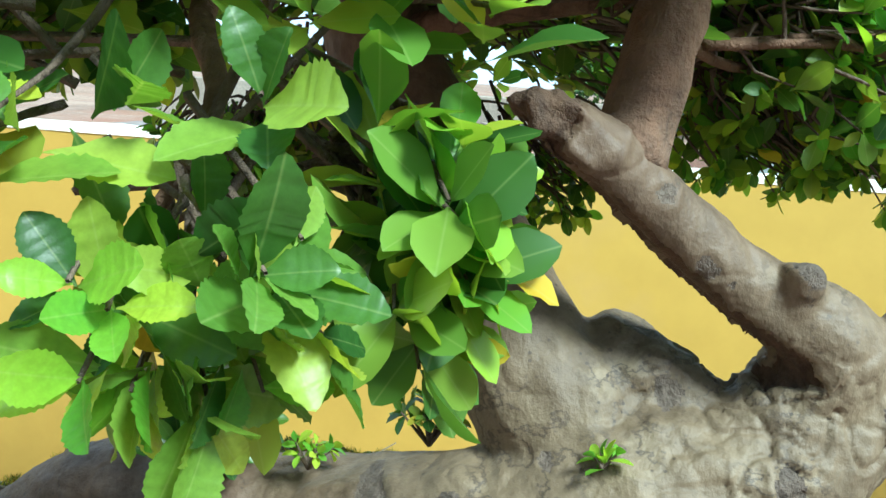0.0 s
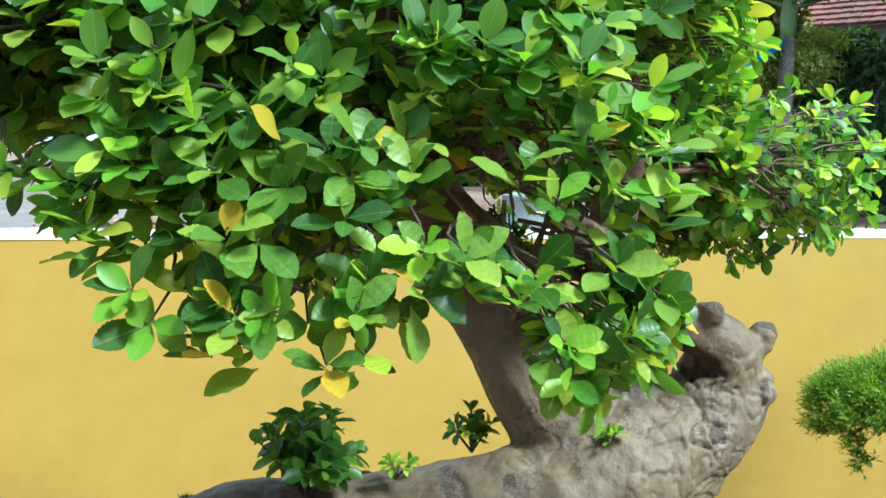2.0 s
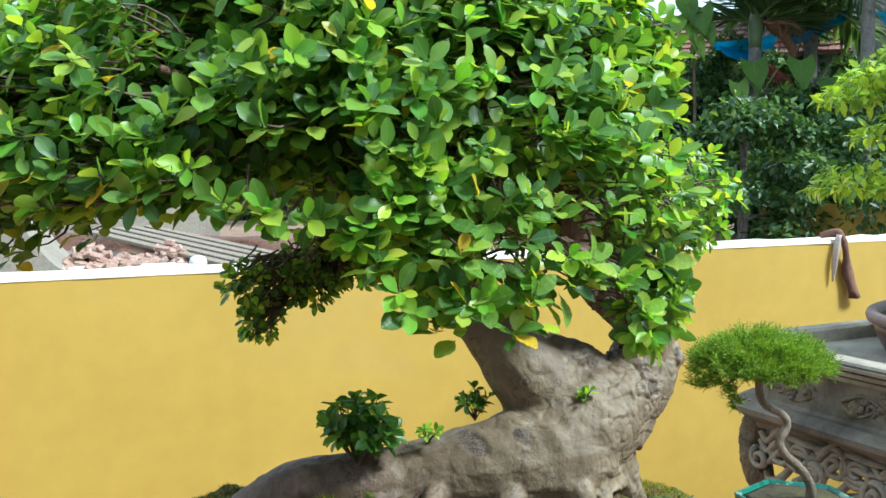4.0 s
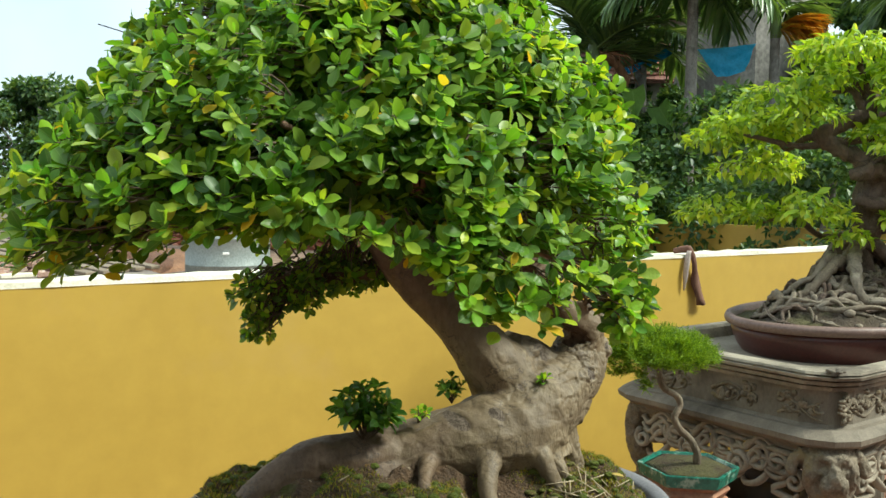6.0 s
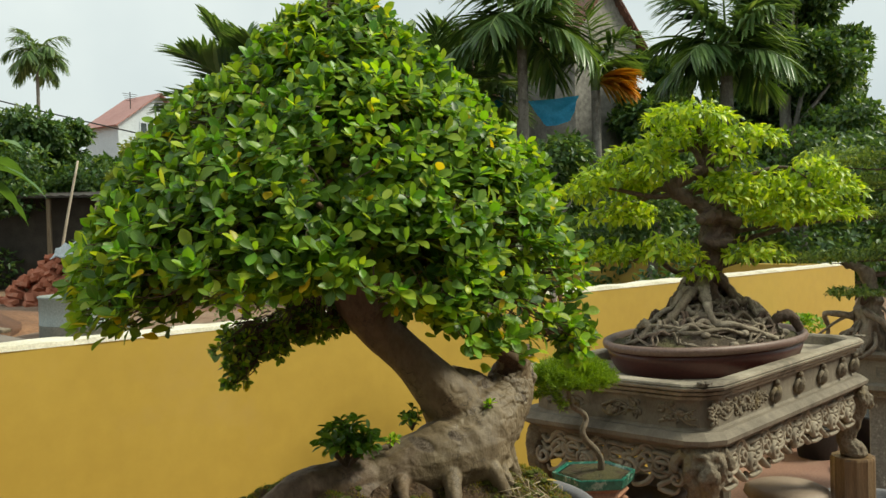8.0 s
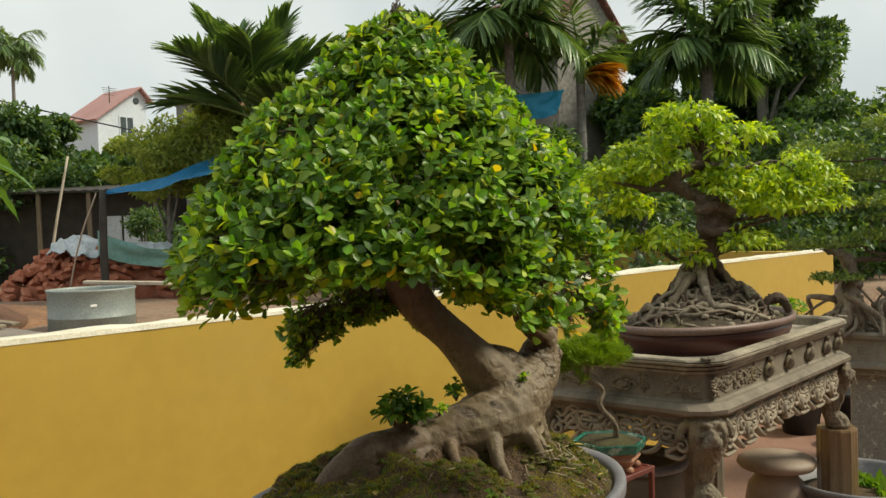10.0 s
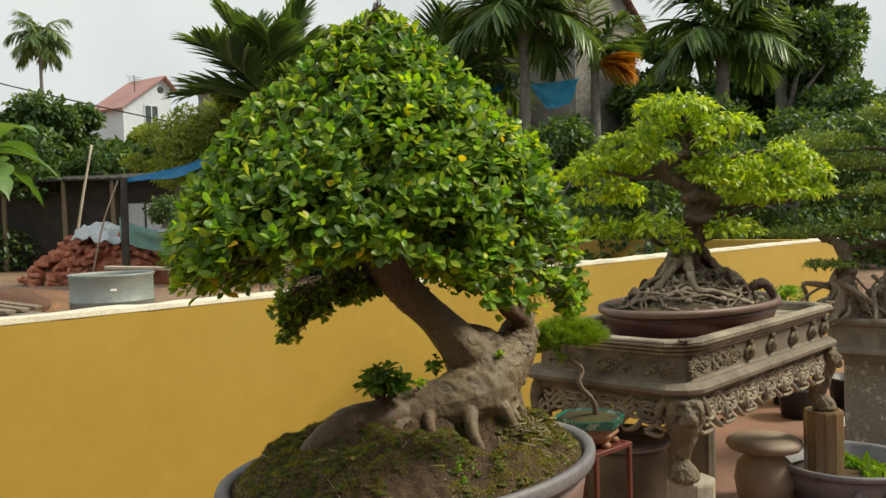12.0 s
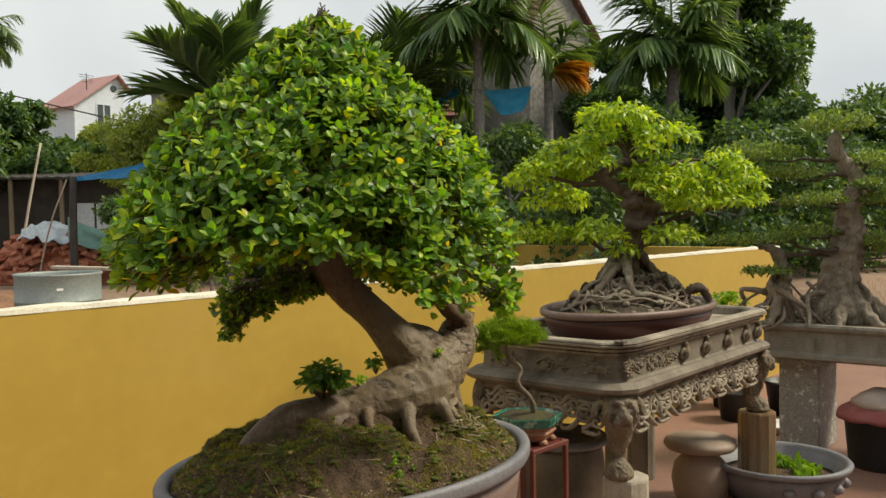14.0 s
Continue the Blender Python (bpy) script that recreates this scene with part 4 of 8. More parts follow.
def crown_rosettes():
    """Places and directions of all leaf rosettes, outside ones and inner ones."""
    rng = np.random.RandomState(5)
    out = []
    zs = np.linspace(R_Z[0], R_Z[-1], 200)
    wgt = np.interp(zs, R_Z, R_R) + 0.04
    wgt /= wgt.sum()
    gaps = [np.array((-0.63, 0.30, 1.56)), np.array((-0.27, 0.25, 1.53))]
    sawn = np.array(SAWN[1])
    views = [unit((math.cos(radians(a)), math.sin(radians(a)), 0.0)) for a in (-108, -121, -131)]
    while len(out) < 5520:
        z = rng.choice(zs, p=wgt) + rng.uniform(-0.003, 0.003)
        th = rng.uniform(0, 2 * math.pi)
        if math.sin(th) > 0.35 and rng.rand() < 0.45:
            continue
        deep = rng.rand() ** 1.7 * 0.24 - 0.012
        if len(out) >= 4000:
            deep = rng.uniform(0.1, 0.26)
        if len(out) >= 4900:
            th, z, deep = rng.uniform(-3.2, -1.5), rng.uniform(1.45, 1.66), rng.uniform(0.04, 0.24)
        a = (th + math.pi) % (2 * math.pi) - math.pi
        if z < np.interp(a, LOW_A, LOW_Z) + (0.22 if a < -1.5 else 0.5) * max(deep, 0) * min(1.0, max(0.0, (a + 2.25) / 0.35)) + 0.02 * noise.noise((math.cos(th) * 4, math.sin(th) * 4, 7.7)):
            continue
        c = crown_point(th, min(z, 2.145), deep)
        if math.hypot(c[0] + 0.03, c[1] - 0.80) < 0.12 and c[2] < 1.45:
            continue
        if c[2] < 1.60 and c[1] < 0.76 and c[0] > -0.02 + 0.10 * (c[1] - 0.3):
            continue
        if noise.noise((c[0] * 7, c[1] * 7, c[2] * 8)) < -0.38 and deep < 0.10:
            continue
        if c[1] < 0.45 and c[0] > -0.33 and c[2] < 1.52 and rng.rand() < 0.5:
            continue
        if any(np.linalg.norm(c - g) < 0.045 for g in gaps):
            continue
        # hollow in the crown before the sawn limb
        q = c - sawn
        if any(q @ w > 0 and np.linalg.norm(q - (q @ w) * w) < 0.03 for w in views):
            continue
        dr = np.interp(z + 0.03, R_Z, R_R) - np.interp(z - 0.03, R_Z, R_R)
        d = np.array([math.cos(th), 0.87 * math.sin(th), 0.45 - 3.0 * dr * (0.5 if z < 1.4 else 1.0)])
        d = unit(unit(d) + np.array([0, 0, 0.15]) + rng.normal(0, 0.33, 3))
        out.append((c, d, deep, 0.039))
    # pads that hang out of the crown
    for cx, cy, cz, rx, ry, rz, n, s in ((-0.10, 0.255, 1.325, 0.05, 0.035, 0.05, 20, 0.035), (-0.045, 0.315, 1.345, 0.038, 0.04, 0.055, 26, 0.039), (0.34, 0.92, 1.455, 0.25, 0.17, 0.15, 380, 0.034), (0.0, 1.03, 1.30, 0.075, 0.06, 0.055, 44, 0.028), (0.2, 0.96, 1.365, 0.14, 0.1, 0.065, 90, 0.03), (0.125, 0.62, 1.515, 0.035, 0.03, 0.03, 6, 0.036), (-0.3, 0.55, 1.42, 0.09, 0.08, 0.04, 44, 0.036),
                                         (-0.38, 1.09, 1.30, 0.13, 0.08, 0.065, 130, 0.026), (-0.25, 1.03, 1.345, 0.13, 0.09, 0.055, 120, 0.028), (-0.425, 1.12, 1.225, 0.05, 0.04, 0.055, 44, 0.022)):
        for k in range(n):
            q = rng.normal(0, 1, 3)
            q = q / np.linalg.norm(q) * rng.rand() ** 0.4
            c = np.array([cx + rx * q[0], cy + ry * q[1], cz + rz * q[2]])
            out.append((c, unit(q + np.array([0, -0.15, 0.25]) + rng.normal(0, 0.3, 3)), 0.0, s))
    return out


def build_foliage():
    rng = np.random.RandomState(7)
    ros = crown_rosettes()
    shapes = [leaf_shape("obovate", np.random.RandomState(50 + k)) for k in range(9)]
    toothed = [leaf_shape("obovate", np.random.RandomState(50 + k), True) for k in range(9)]
    rows, age = [], []
    twigs = Buf()
    for c, d, deep, s in ros:
        # more young leaves at the right, their paler colour standing for sunlight there
        young = deep < 0.05 and rng.rand() < (0.8 if c[0] > 0.12 else 0.4)
        ls = rosette(rng, c, d, rng.randint(5, 8), s * (0.92 if young else 1.0))
        for k, l in enumerate(ls):
            rows.append(l)
            age.append(1 if young and k > len(ls) * 0.4 else 0)
        inward = unit((CX - c[0], CY - c[1], 0.12 + 0.3 * (c[2] < 1.45)))
        base = c - d * 0.022 + inward * rng.uniform(0.035, 0.06)
        j = int(rng.choice(np.argsort(((LIMB_PTS - base) ** 2).sum(1))[:9]))
        root = LIMB_PTS[j]
        if np.linalg.norm(root - base) < 0.13 and root[2] < base[2] + 0.03 and rng.rand() < (0.1 if c[0] < -0.4 or c[1] < 0.45 else 0.3):
            mid = base * 0.6 + root * 0.4 + rng.normal(0, 0.012, 3)
            tube(twigs, [(*root, 0.0026), (*mid, 0.002), (*base, 0.0016), (*c, 0.0008)], 4, 8, cap=False)
        else:
            toward = unit(root - base) * 0.03 + inward * 0.015
            tube(twigs, [(*(base + toward + rng.normal(0, 0.012, 3)), 0.0022), (*base, 0.0017), (*c, 0.0008)], 4, 4, cap=False)
    part("twig_work", twigs, M_TWIG, tree, "thin dark twigs", "stuff")
    pos = np.array([r[0] for r in rows])
    axis = np.array([r[1] for r in rows])
    up = np.array([r[2] for r in rows])
    size = np.array([r[3] for r in rows])
    age = np.array(age)
    near = np.where((pos[:, 1] < 0.36) & (pos[:, 0] > -0.42) & (pos[:, 2] < 1.52))[0]
    near = near[np.argsort(pos[near, 1])][:300]
    keep = np.ones(len(pos), bool)
    keep[near] = False
    me = leaf_cloud("foliage", shapes, pos[keep], axis[keep], up[keep], size[keep], rng, (M_LEAF, M_LEAF_YOUNG), age[keep])
    part("foliage", me, M_LEAF, tree, "dense small glossy leaves, some yellowing", "stuff")
    meshes = [[leaf_mesh("leaf", s, m) for s in toothed] for m in (M_LEAF, M_LEAF_YOUNG)]
    for i in near:
        ob = new("leaf", meshes[age[i]][rng.randint(len(shapes))])
        ob.parent = tree
        ob.matrix_parent_inverse = Matrix.Translation(-tree.location)
        ob.matrix_basis = turned_pose(pos[i], axis[i], up[i], size[i])


build_foliage()


def build_shoots():
    """The leafy tufts that sprout from the long root and the trunk."""
    rng = np.random.RandomState(9)
    shapes = [leaf_shape("obovate", np.random.RandomState(70 + k)) for k in range(5)]
    for cx, cy, cz, rr, n, s, mat, lab in ((-0.32, 0.80, 1.075, 0.085, 52, 0.036, M_LEAF_DARK, "dark green leafy shoot on the root"), (-0.09, 0.81, 1.09, 0.04, 14, 0.026, M_LEAF, "small green sprig at the crotch"),
                                         (0.065, 0.675, 1.12, 0.012, 3, 0.02, M_LEAF_YOUNG, "tiny yellow-green sprout"), (-0.20, 0.775, 1.055, 0.025, 6, 0.017, M_LEAF_YOUNG, "small pale sprout on the root")):
        rows = []
        tw = Buf()
        for k in range(n):
            q = rng.normal(0, 1, 3)
            q = q / np.linalg.norm(q) * rng.rand() ** 0.5
            q[2] = abs(q[2]) * 0.9 - 0.25
            c = np.array([cx, cy, cz]) + rr * q
            d = unit(q + np.array([0, 0, 0.5]))
            rows += rosette(rng, c, d, rng.randint(4, 7), s)
            tube(tw, [(cx, cy, cz - rr * 0.9, 0.002), (*c, 0.001)], 4, 0, cap=False)
        sh = part("shoot", tw, M_TWIG, tree, lab)
        a = [np.array([r[k] for r in rows]) for k in range(4)]
        me = leaf_cloud("shoot_leaves", shapes, a[0], a[1], a[2], a[3], rng, (mat,))
        part("shoot_leaves", me, mat, sh, "", "stuff")


build_shoots()


# ---------- its pot and soil ----------
POT = (-0.21, 0.775)
RX, RY, RIM = 0.645, 0.465, 0.825


def build_pot():
    pot = thing("bonsai_pot", "wide oval grey-brown ceramic bonsai pot full of mossy soil", "plant pot", (POT[0], POT[1], 0.45))
    b = Buf()
    prof = [(0.80, 0.45), (0.84, 0.47), (0.90, 0.60), (0.935, 0.72), (0.945, RIM - 0.055)]
    lathe(b, prof, POT[0], POT[1], RX, RY, 72)
    part("body", b, M_POT_BODY, pot, "brown body below the rim")
    r = Buf()
    prof = [(0.945, RIM - 0.052), (0.988, RIM - 0.046), (0.998, RIM - 0.036), (1.0, RIM - 0.012), (0.992, RIM - 0.001), (0.97, RIM), (0.942, RIM - 0.003), (0.932, RIM - 0.012), (0.918, RIM - 0.06)]
    rings = [oval(POT[0], POT[1], RX * q, RY * q, z, 96) for q, z in prof]
    loft(r, rings, False)
    part("rim", r, M_POT, pot, "rounded slate-grey rim")
    f = Buf()
    box(f, POT[0] - 0.42, POT[1] - 0.28, 0, POT[0] + 0.42, POT[1] + 0.28, 0.45, 0.012)
    ob = part("plinth", f, M_CONCRETE, smooth=False)
    tagged(ob, "plain concrete plinth under the large pot", "plinth")


build_pot()


def mossy(x, y):
    """Above zero where moss grows."""
    return noise.noise((x * 7.5, y * 7.5, 4.2)) + 0.35 * noise.noise((x * 19, y * 19, 1.2)) + 0.25


def mound(x, y):
    """Height of the soil in the main pot."""
    u, v = (x - POT[0]) / (RX * 0.92), (y - POT[1]) / (RY * 0.92)
    r2 = u * u + v * v
    z = RIM - 0.018 + 0.15 * max(0, 1 - r2) ** 0.75
    z += 0.026 * noise.noise((x * 8, y * 8, 0.3)) * min(1, max(0, (1.0 - r2) * 4)) + 0.016 * noise.noise((x * 26, y * 26, 0.7)) + 0.006 * noise.noise((x * 60, y * 60, 0.7)) + 0.004 * noise.noise((x * 120, y * 120, 0.2))
    z += 0.024 * min(0.5, max(0, mossy(x, y))) * min(1, max(0, (1.0 - r2) * 4)) / 0.5
    z -= 0.062 * math.exp(-((x + 0.11) / 0.27) ** 2 - ((y - 0.58) / 0.115) ** 2)
    return z


def build_soil():
    rng = np.random.RandomState(3)
    b = Buf()
    k, m = 300, 105
    verts = [(POT[0], POT[1], mound(*POT))]
    for i in range(1, m + 1):
        q = i / m * 0.925
        for x, y, _ in oval(POT[0], POT[1], RX * q, RY * q, 0, k):
            verts.append((x, y, mound(x, y)))
    faces = [(0, 1 + j, 1 + (j + 1) % k) for j in range(k)]
    for i in range(m - 1):
        for j in range(k):
            j2 = (j + 1) % k
            faces.append((1 + i * k + j, 1 + (i + 1) * k + j, 1 + (i + 1) * k + j2, 1 + i * k + j2))
    b.add(verts, faces)
    soil = part("soil", b, M_SOIL)
    tagged(soil, "dark crumbly soil mounded in the oval pot", "soil")
    # moss cushions
    ms = Buf()
    for _ in range(1500):
        a, q = rng.uniform(0, 6.28), rng.rand() ** 0.5 * 0.9
        x, y = POT[0] + RX * q * math.cos(a), POT[1] + RY * q * math.sin(a)
        if mossy(x, y) < 0.02:
            continue
        r, h = rng.uniform(0.005, 0.016), rng.uniform(0.003, 0.009)
        z = mound(x, y) - 0.003
        rings = [oval(x, y, r * f * rng.uniform(0.8, 1.2), r * f, z + h * g, 9) for f, g in ((1, 0), (0.85, 0.6), (0.5, 0.95), (0.12, 1.05))]
        loft(ms, rings)
    part("moss", ms, M_MOSS, soil, "yellow-green moss cushions", "stuff")
    # moss fibres
    n = 80000
    a, q = rng.uniform(0, 6.28, n), rng.rand(n) ** 0.5 * 0.92
    x, y = POT[0] + RX * q * np.cos(a), POT[1] + RY * q * np.sin(a)
    ok = np.array([mossy(xx, yy) > 0 for xx, yy in zip(x, y)])
    x, y = x[ok], y[ok]
    pos = np.c_[x, y, [mound(i, j) - 0.001 for i, j in zip(x, y)]]
    axis = np.c_[rng.normal(0, 0.5, (len(x), 2)), np.full(len(x), 0.8)]
    blade = (np.array([(-0.08, 0, 0), (0.08, 0, 0), (0.05, 0.6, 0), (-0.05, 0.6, 0), (0, 1, 0.05), (0, 1, 0.05)]), [(0, 1, 2, 3), (3, 2, 5, 4)], np.array([(-1, 0), (1, 0), (1, 0.6), (-1, 0.6), (0, 1), (0, 1)], float))
    me = leaf_cloud("moss_fuzz", [blade], pos, axis, rng.normal(0, 1, (len(x), 3)), rng.uniform(0.005, 0.014, len(x)) * [0.7 + 0.9 * max(0.0, noise.noise((i * 24, j * 24, 6.6))) for i, j in zip(x, y)], rng, (M_GRASS_MOSS,))
    part("moss_fuzz", me, M_GRASS_MOSS, soil, "short moss fibres", "stuff")
    # straw, pebbles and fallen leaves
    st = Buf()
    for _ in range(90):
        a, q = rng.uniform(0, 6.28), rng.rand() ** 0.5 * 0.9
        x, y = POT[0] + RX * q * math.cos(a), POT[1] + RY * q * math.sin(a)
        if rng.rand() < 0.55:
            x, y = 0.12 + rng.normal(0, 0.07), 0.58 + rng.normal(0, 0.06)
        t, l = rng.uniform(0, 6.28), rng.uniform(0.02, 0.07)
        x2, y2 = x + l * math.cos(t), y + l * math.sin(t)
        tube(st, [(x, y, mound(x, y) + 0.005, 0.0016), (x2, y2, mound(x2, y2) + rng.uniform(0.004, 0.02), 0.001)], 4, 0)
    part("straw", st, M_STRAW, soil, "dry pale straw and twigs", "stuff")
    gr = Buf()
    for _ in range(620):
        a = rng.uniform(0, 6.28)
        q = 0.905 - 0.07 * rng.rand() ** 2 if rng.rand() < 0.7 else rng.rand() ** 0.5 * 0.88
        x, y, r = POT[0] + RX * q * math.cos(a), POT[1] + RY * q * math.sin(a), rng.uniform(0.002, 0.0055)
        z = mound(x, y)
        loft(gr, [oval(x, y, r * f, r * f * 0.8, z + r * g, 5) for f, g in ((0.8, -0.5), (1, 0.2), (0.4, 0.8))])
    part("gravel", gr, M_GRIT, soil, "pale grit by the rim", "stuff")
    shape = leaf_shape("oval", np.random.RandomState(2), True)
    lm = leaf_mesh("fallen_leaf", shape, M_FALLEN)
    for x, y, t in ((0.14, 0.47, 0.4), (-0.36, 0.5, 2.2), (-0.02, 0.42, 1.3), (-0.55, 0.66, 4.0), (0.22, 0.62, 5.0)):
        ob = new("fallen_leaf", lm)
        ob.matrix_basis = turned_pose((x, y, mound(x, y) + 0.006), (math.cos(t), math.sin(t), 0.1), (0, 0, 1), 0.036)
        tagged(ob, "fallen pale yellow leaf on the soil", "leaf", "fallen leaves")
    # a small weed near the rim
    rows = []
    for k in range(16):
        c = np.array([-0.34 + rng.normal(0, 0.018), 0.44 + rng.normal(0, 0.014), 0]) 
        c[2] = mound(c[0], c[1]) + rng.uniform(0.005, 0.045)
        rows += rosette(rng, c, (rng.normal(0, 0.4), rng.normal(0, 0.4), 1), 4, 0.016)
    a = [np.array([r[k] for r in rows]) for k in range(4)]
    me = leaf_cloud("weed", [leaf_shape("oval", np.random.RandomState(1))], a[0], a[1], a[2], a[3], rng, (M_GRASS,))
    ob = part("weed", me, M_GRASS)
    tagged(ob, "small bright green weed growing in the soil", "weed")


M_GRASS_MOSS = leaf_matter("moss fibre", [(0.0, (0.04, 0.065, 0.004)), (0.35, (0.15, 0.18, 0.01)), (0.7, (0.42, 0.4, 0.02)), (0.9, (0.34, 0.2, 0.05))], 0.8, 0.25)
M_STRAW = surface("straw", (0.32, 0.24, 0.14), (0.5, 0.42, 0.28), 20, 90, 0.85)
M_GRIT = surface("grit", (0.14, 0.1, 0.065), (0.34, 0.27, 0.18), 60, 200, 0.9)
M_FALLEN = leaf_matter("fallen leaf", [(0.0, (0.5, 0.36, 0.08)), (1.0, (0.55, 0.42, 0.12))], 0.6, 0.2)
build_soil()


M_FIG_BARK = bark("fig trunk bark", (0.05, 0.033, 0.024), (0.15, 0.1, 0.07), (0.2, 0.16, 0.12))
M_MOUND = surface("root mound", (0.016, 0.011, 0.007), (0.085, 0.06, 0.036), 16, 120, 0.9, ((0.09, 0.08, 0.03), 0.5, 0.64), 0.9, 0.006)
M_ROOT_PALE = bark("pale root bark", (0.15, 0.115, 0.08), (0.36, 0.3, 0.22), (0.42, 0.37, 0.29))
M_SOIL_MOSS = surface("mossy soil", (0.035, 0.028, 0.012), (0.11, 0.1, 0.03), 24, 160, 0.95, ((0.05, 0.03, 0.016), 0.48, 0.62), 1.0, 0.006)


# ---------- the carved stone table and what stands on it ----------
def table_ring(x0, y0, x1, y1, z, c):
    """A rectangle with stepped corners, with points along its sides."""
    base = [(x0 + c, y0), (x1 - c, y0), (x1 - c * 0.35, y0 + c * 0.35), (x1, y0 + c), (x1, y1 - c), (x1 - c * 0.35, y1 - c * 0.35), (x1 - c, y1), (x0 + c, y1), (x0 + c * 0.35, y1 - c * 0.35), (x0, y1 - c), (x0, y0 + c), (x0 + c * 0.35, y0 + c * 0.35)]
    return [(x, y, z) for x, y in base]


TX0, TY0, TX1, TY1 = 0.0, 0.0, 1.66, 0.83
T_POSE = pose(1.005, 0.555, 0, 0, 0, 3.2)


def scroll(buf, cx, cz, r, turns, hand, y=0.0, thick=0.011, start=0.0):
    """A spiral cloud scroll in the plane y."""
    rows = []
    n = int(16 * turns)
    for i in range(n + 1):
        a = start + hand * 2 * math.pi * turns * i / n
        q = r * (1 - 0.82 * i / n)
        rows.append((cx + q * math.cos(a), y - 0.006 * i / n, cz + q * math.sin(a), thick * (1 - 0.3 * i / n)))
    tube(buf, rows, 7)


def solidify(ob, voxel, rounds=2):
    """Melts crossing pieces into one carved surface."""
    rm = ob.modifiers.new("remesh", "REMESH")
    rm.mode, rm.voxel_size, rm.use_smooth_shade = "VOXEL", voxel, True
    sm = ob.modifiers.new("smooth", "SMOOTH")
    sm.factor, sm.iterations = 0.5, rounds
    me = bpy.data.meshes.new_from_object(ob.evaluated_get(bpy.context.evaluated_depsgraph_get()))
    ob.modifiers.clear()
    me.name = ob.name
    ob.data = me


def gnarl(me, amp, scale):
    """Ridges and hollows along a trunk's surface."""
    n = len(me.vertices)
    co, no = np.empty(n * 3), np.empty(n * 3)
    me.vertices.foreach_get("co", co)
    me.vertices.foreach_get("normal", no)
    co, no = co.reshape(-1, 3), no.reshape(-1, 3)
    d = np.array([amp * ((1 - abs(noise.noise((x * scale, y * scale, z * scale * 0.45)))) ** 3 - 0.5 + 0.6 * noise.noise((x * scale * 0.5, y * scale * 0.5, z * scale * 0.4)) + 0.3 * noise.noise((x * scale * 3, y * scale * 3, z * scale * 2))) for x, y, z in co])
    me.vertices.foreach_set("co", (co + no * d[:, None]).ravel())
    me.update()


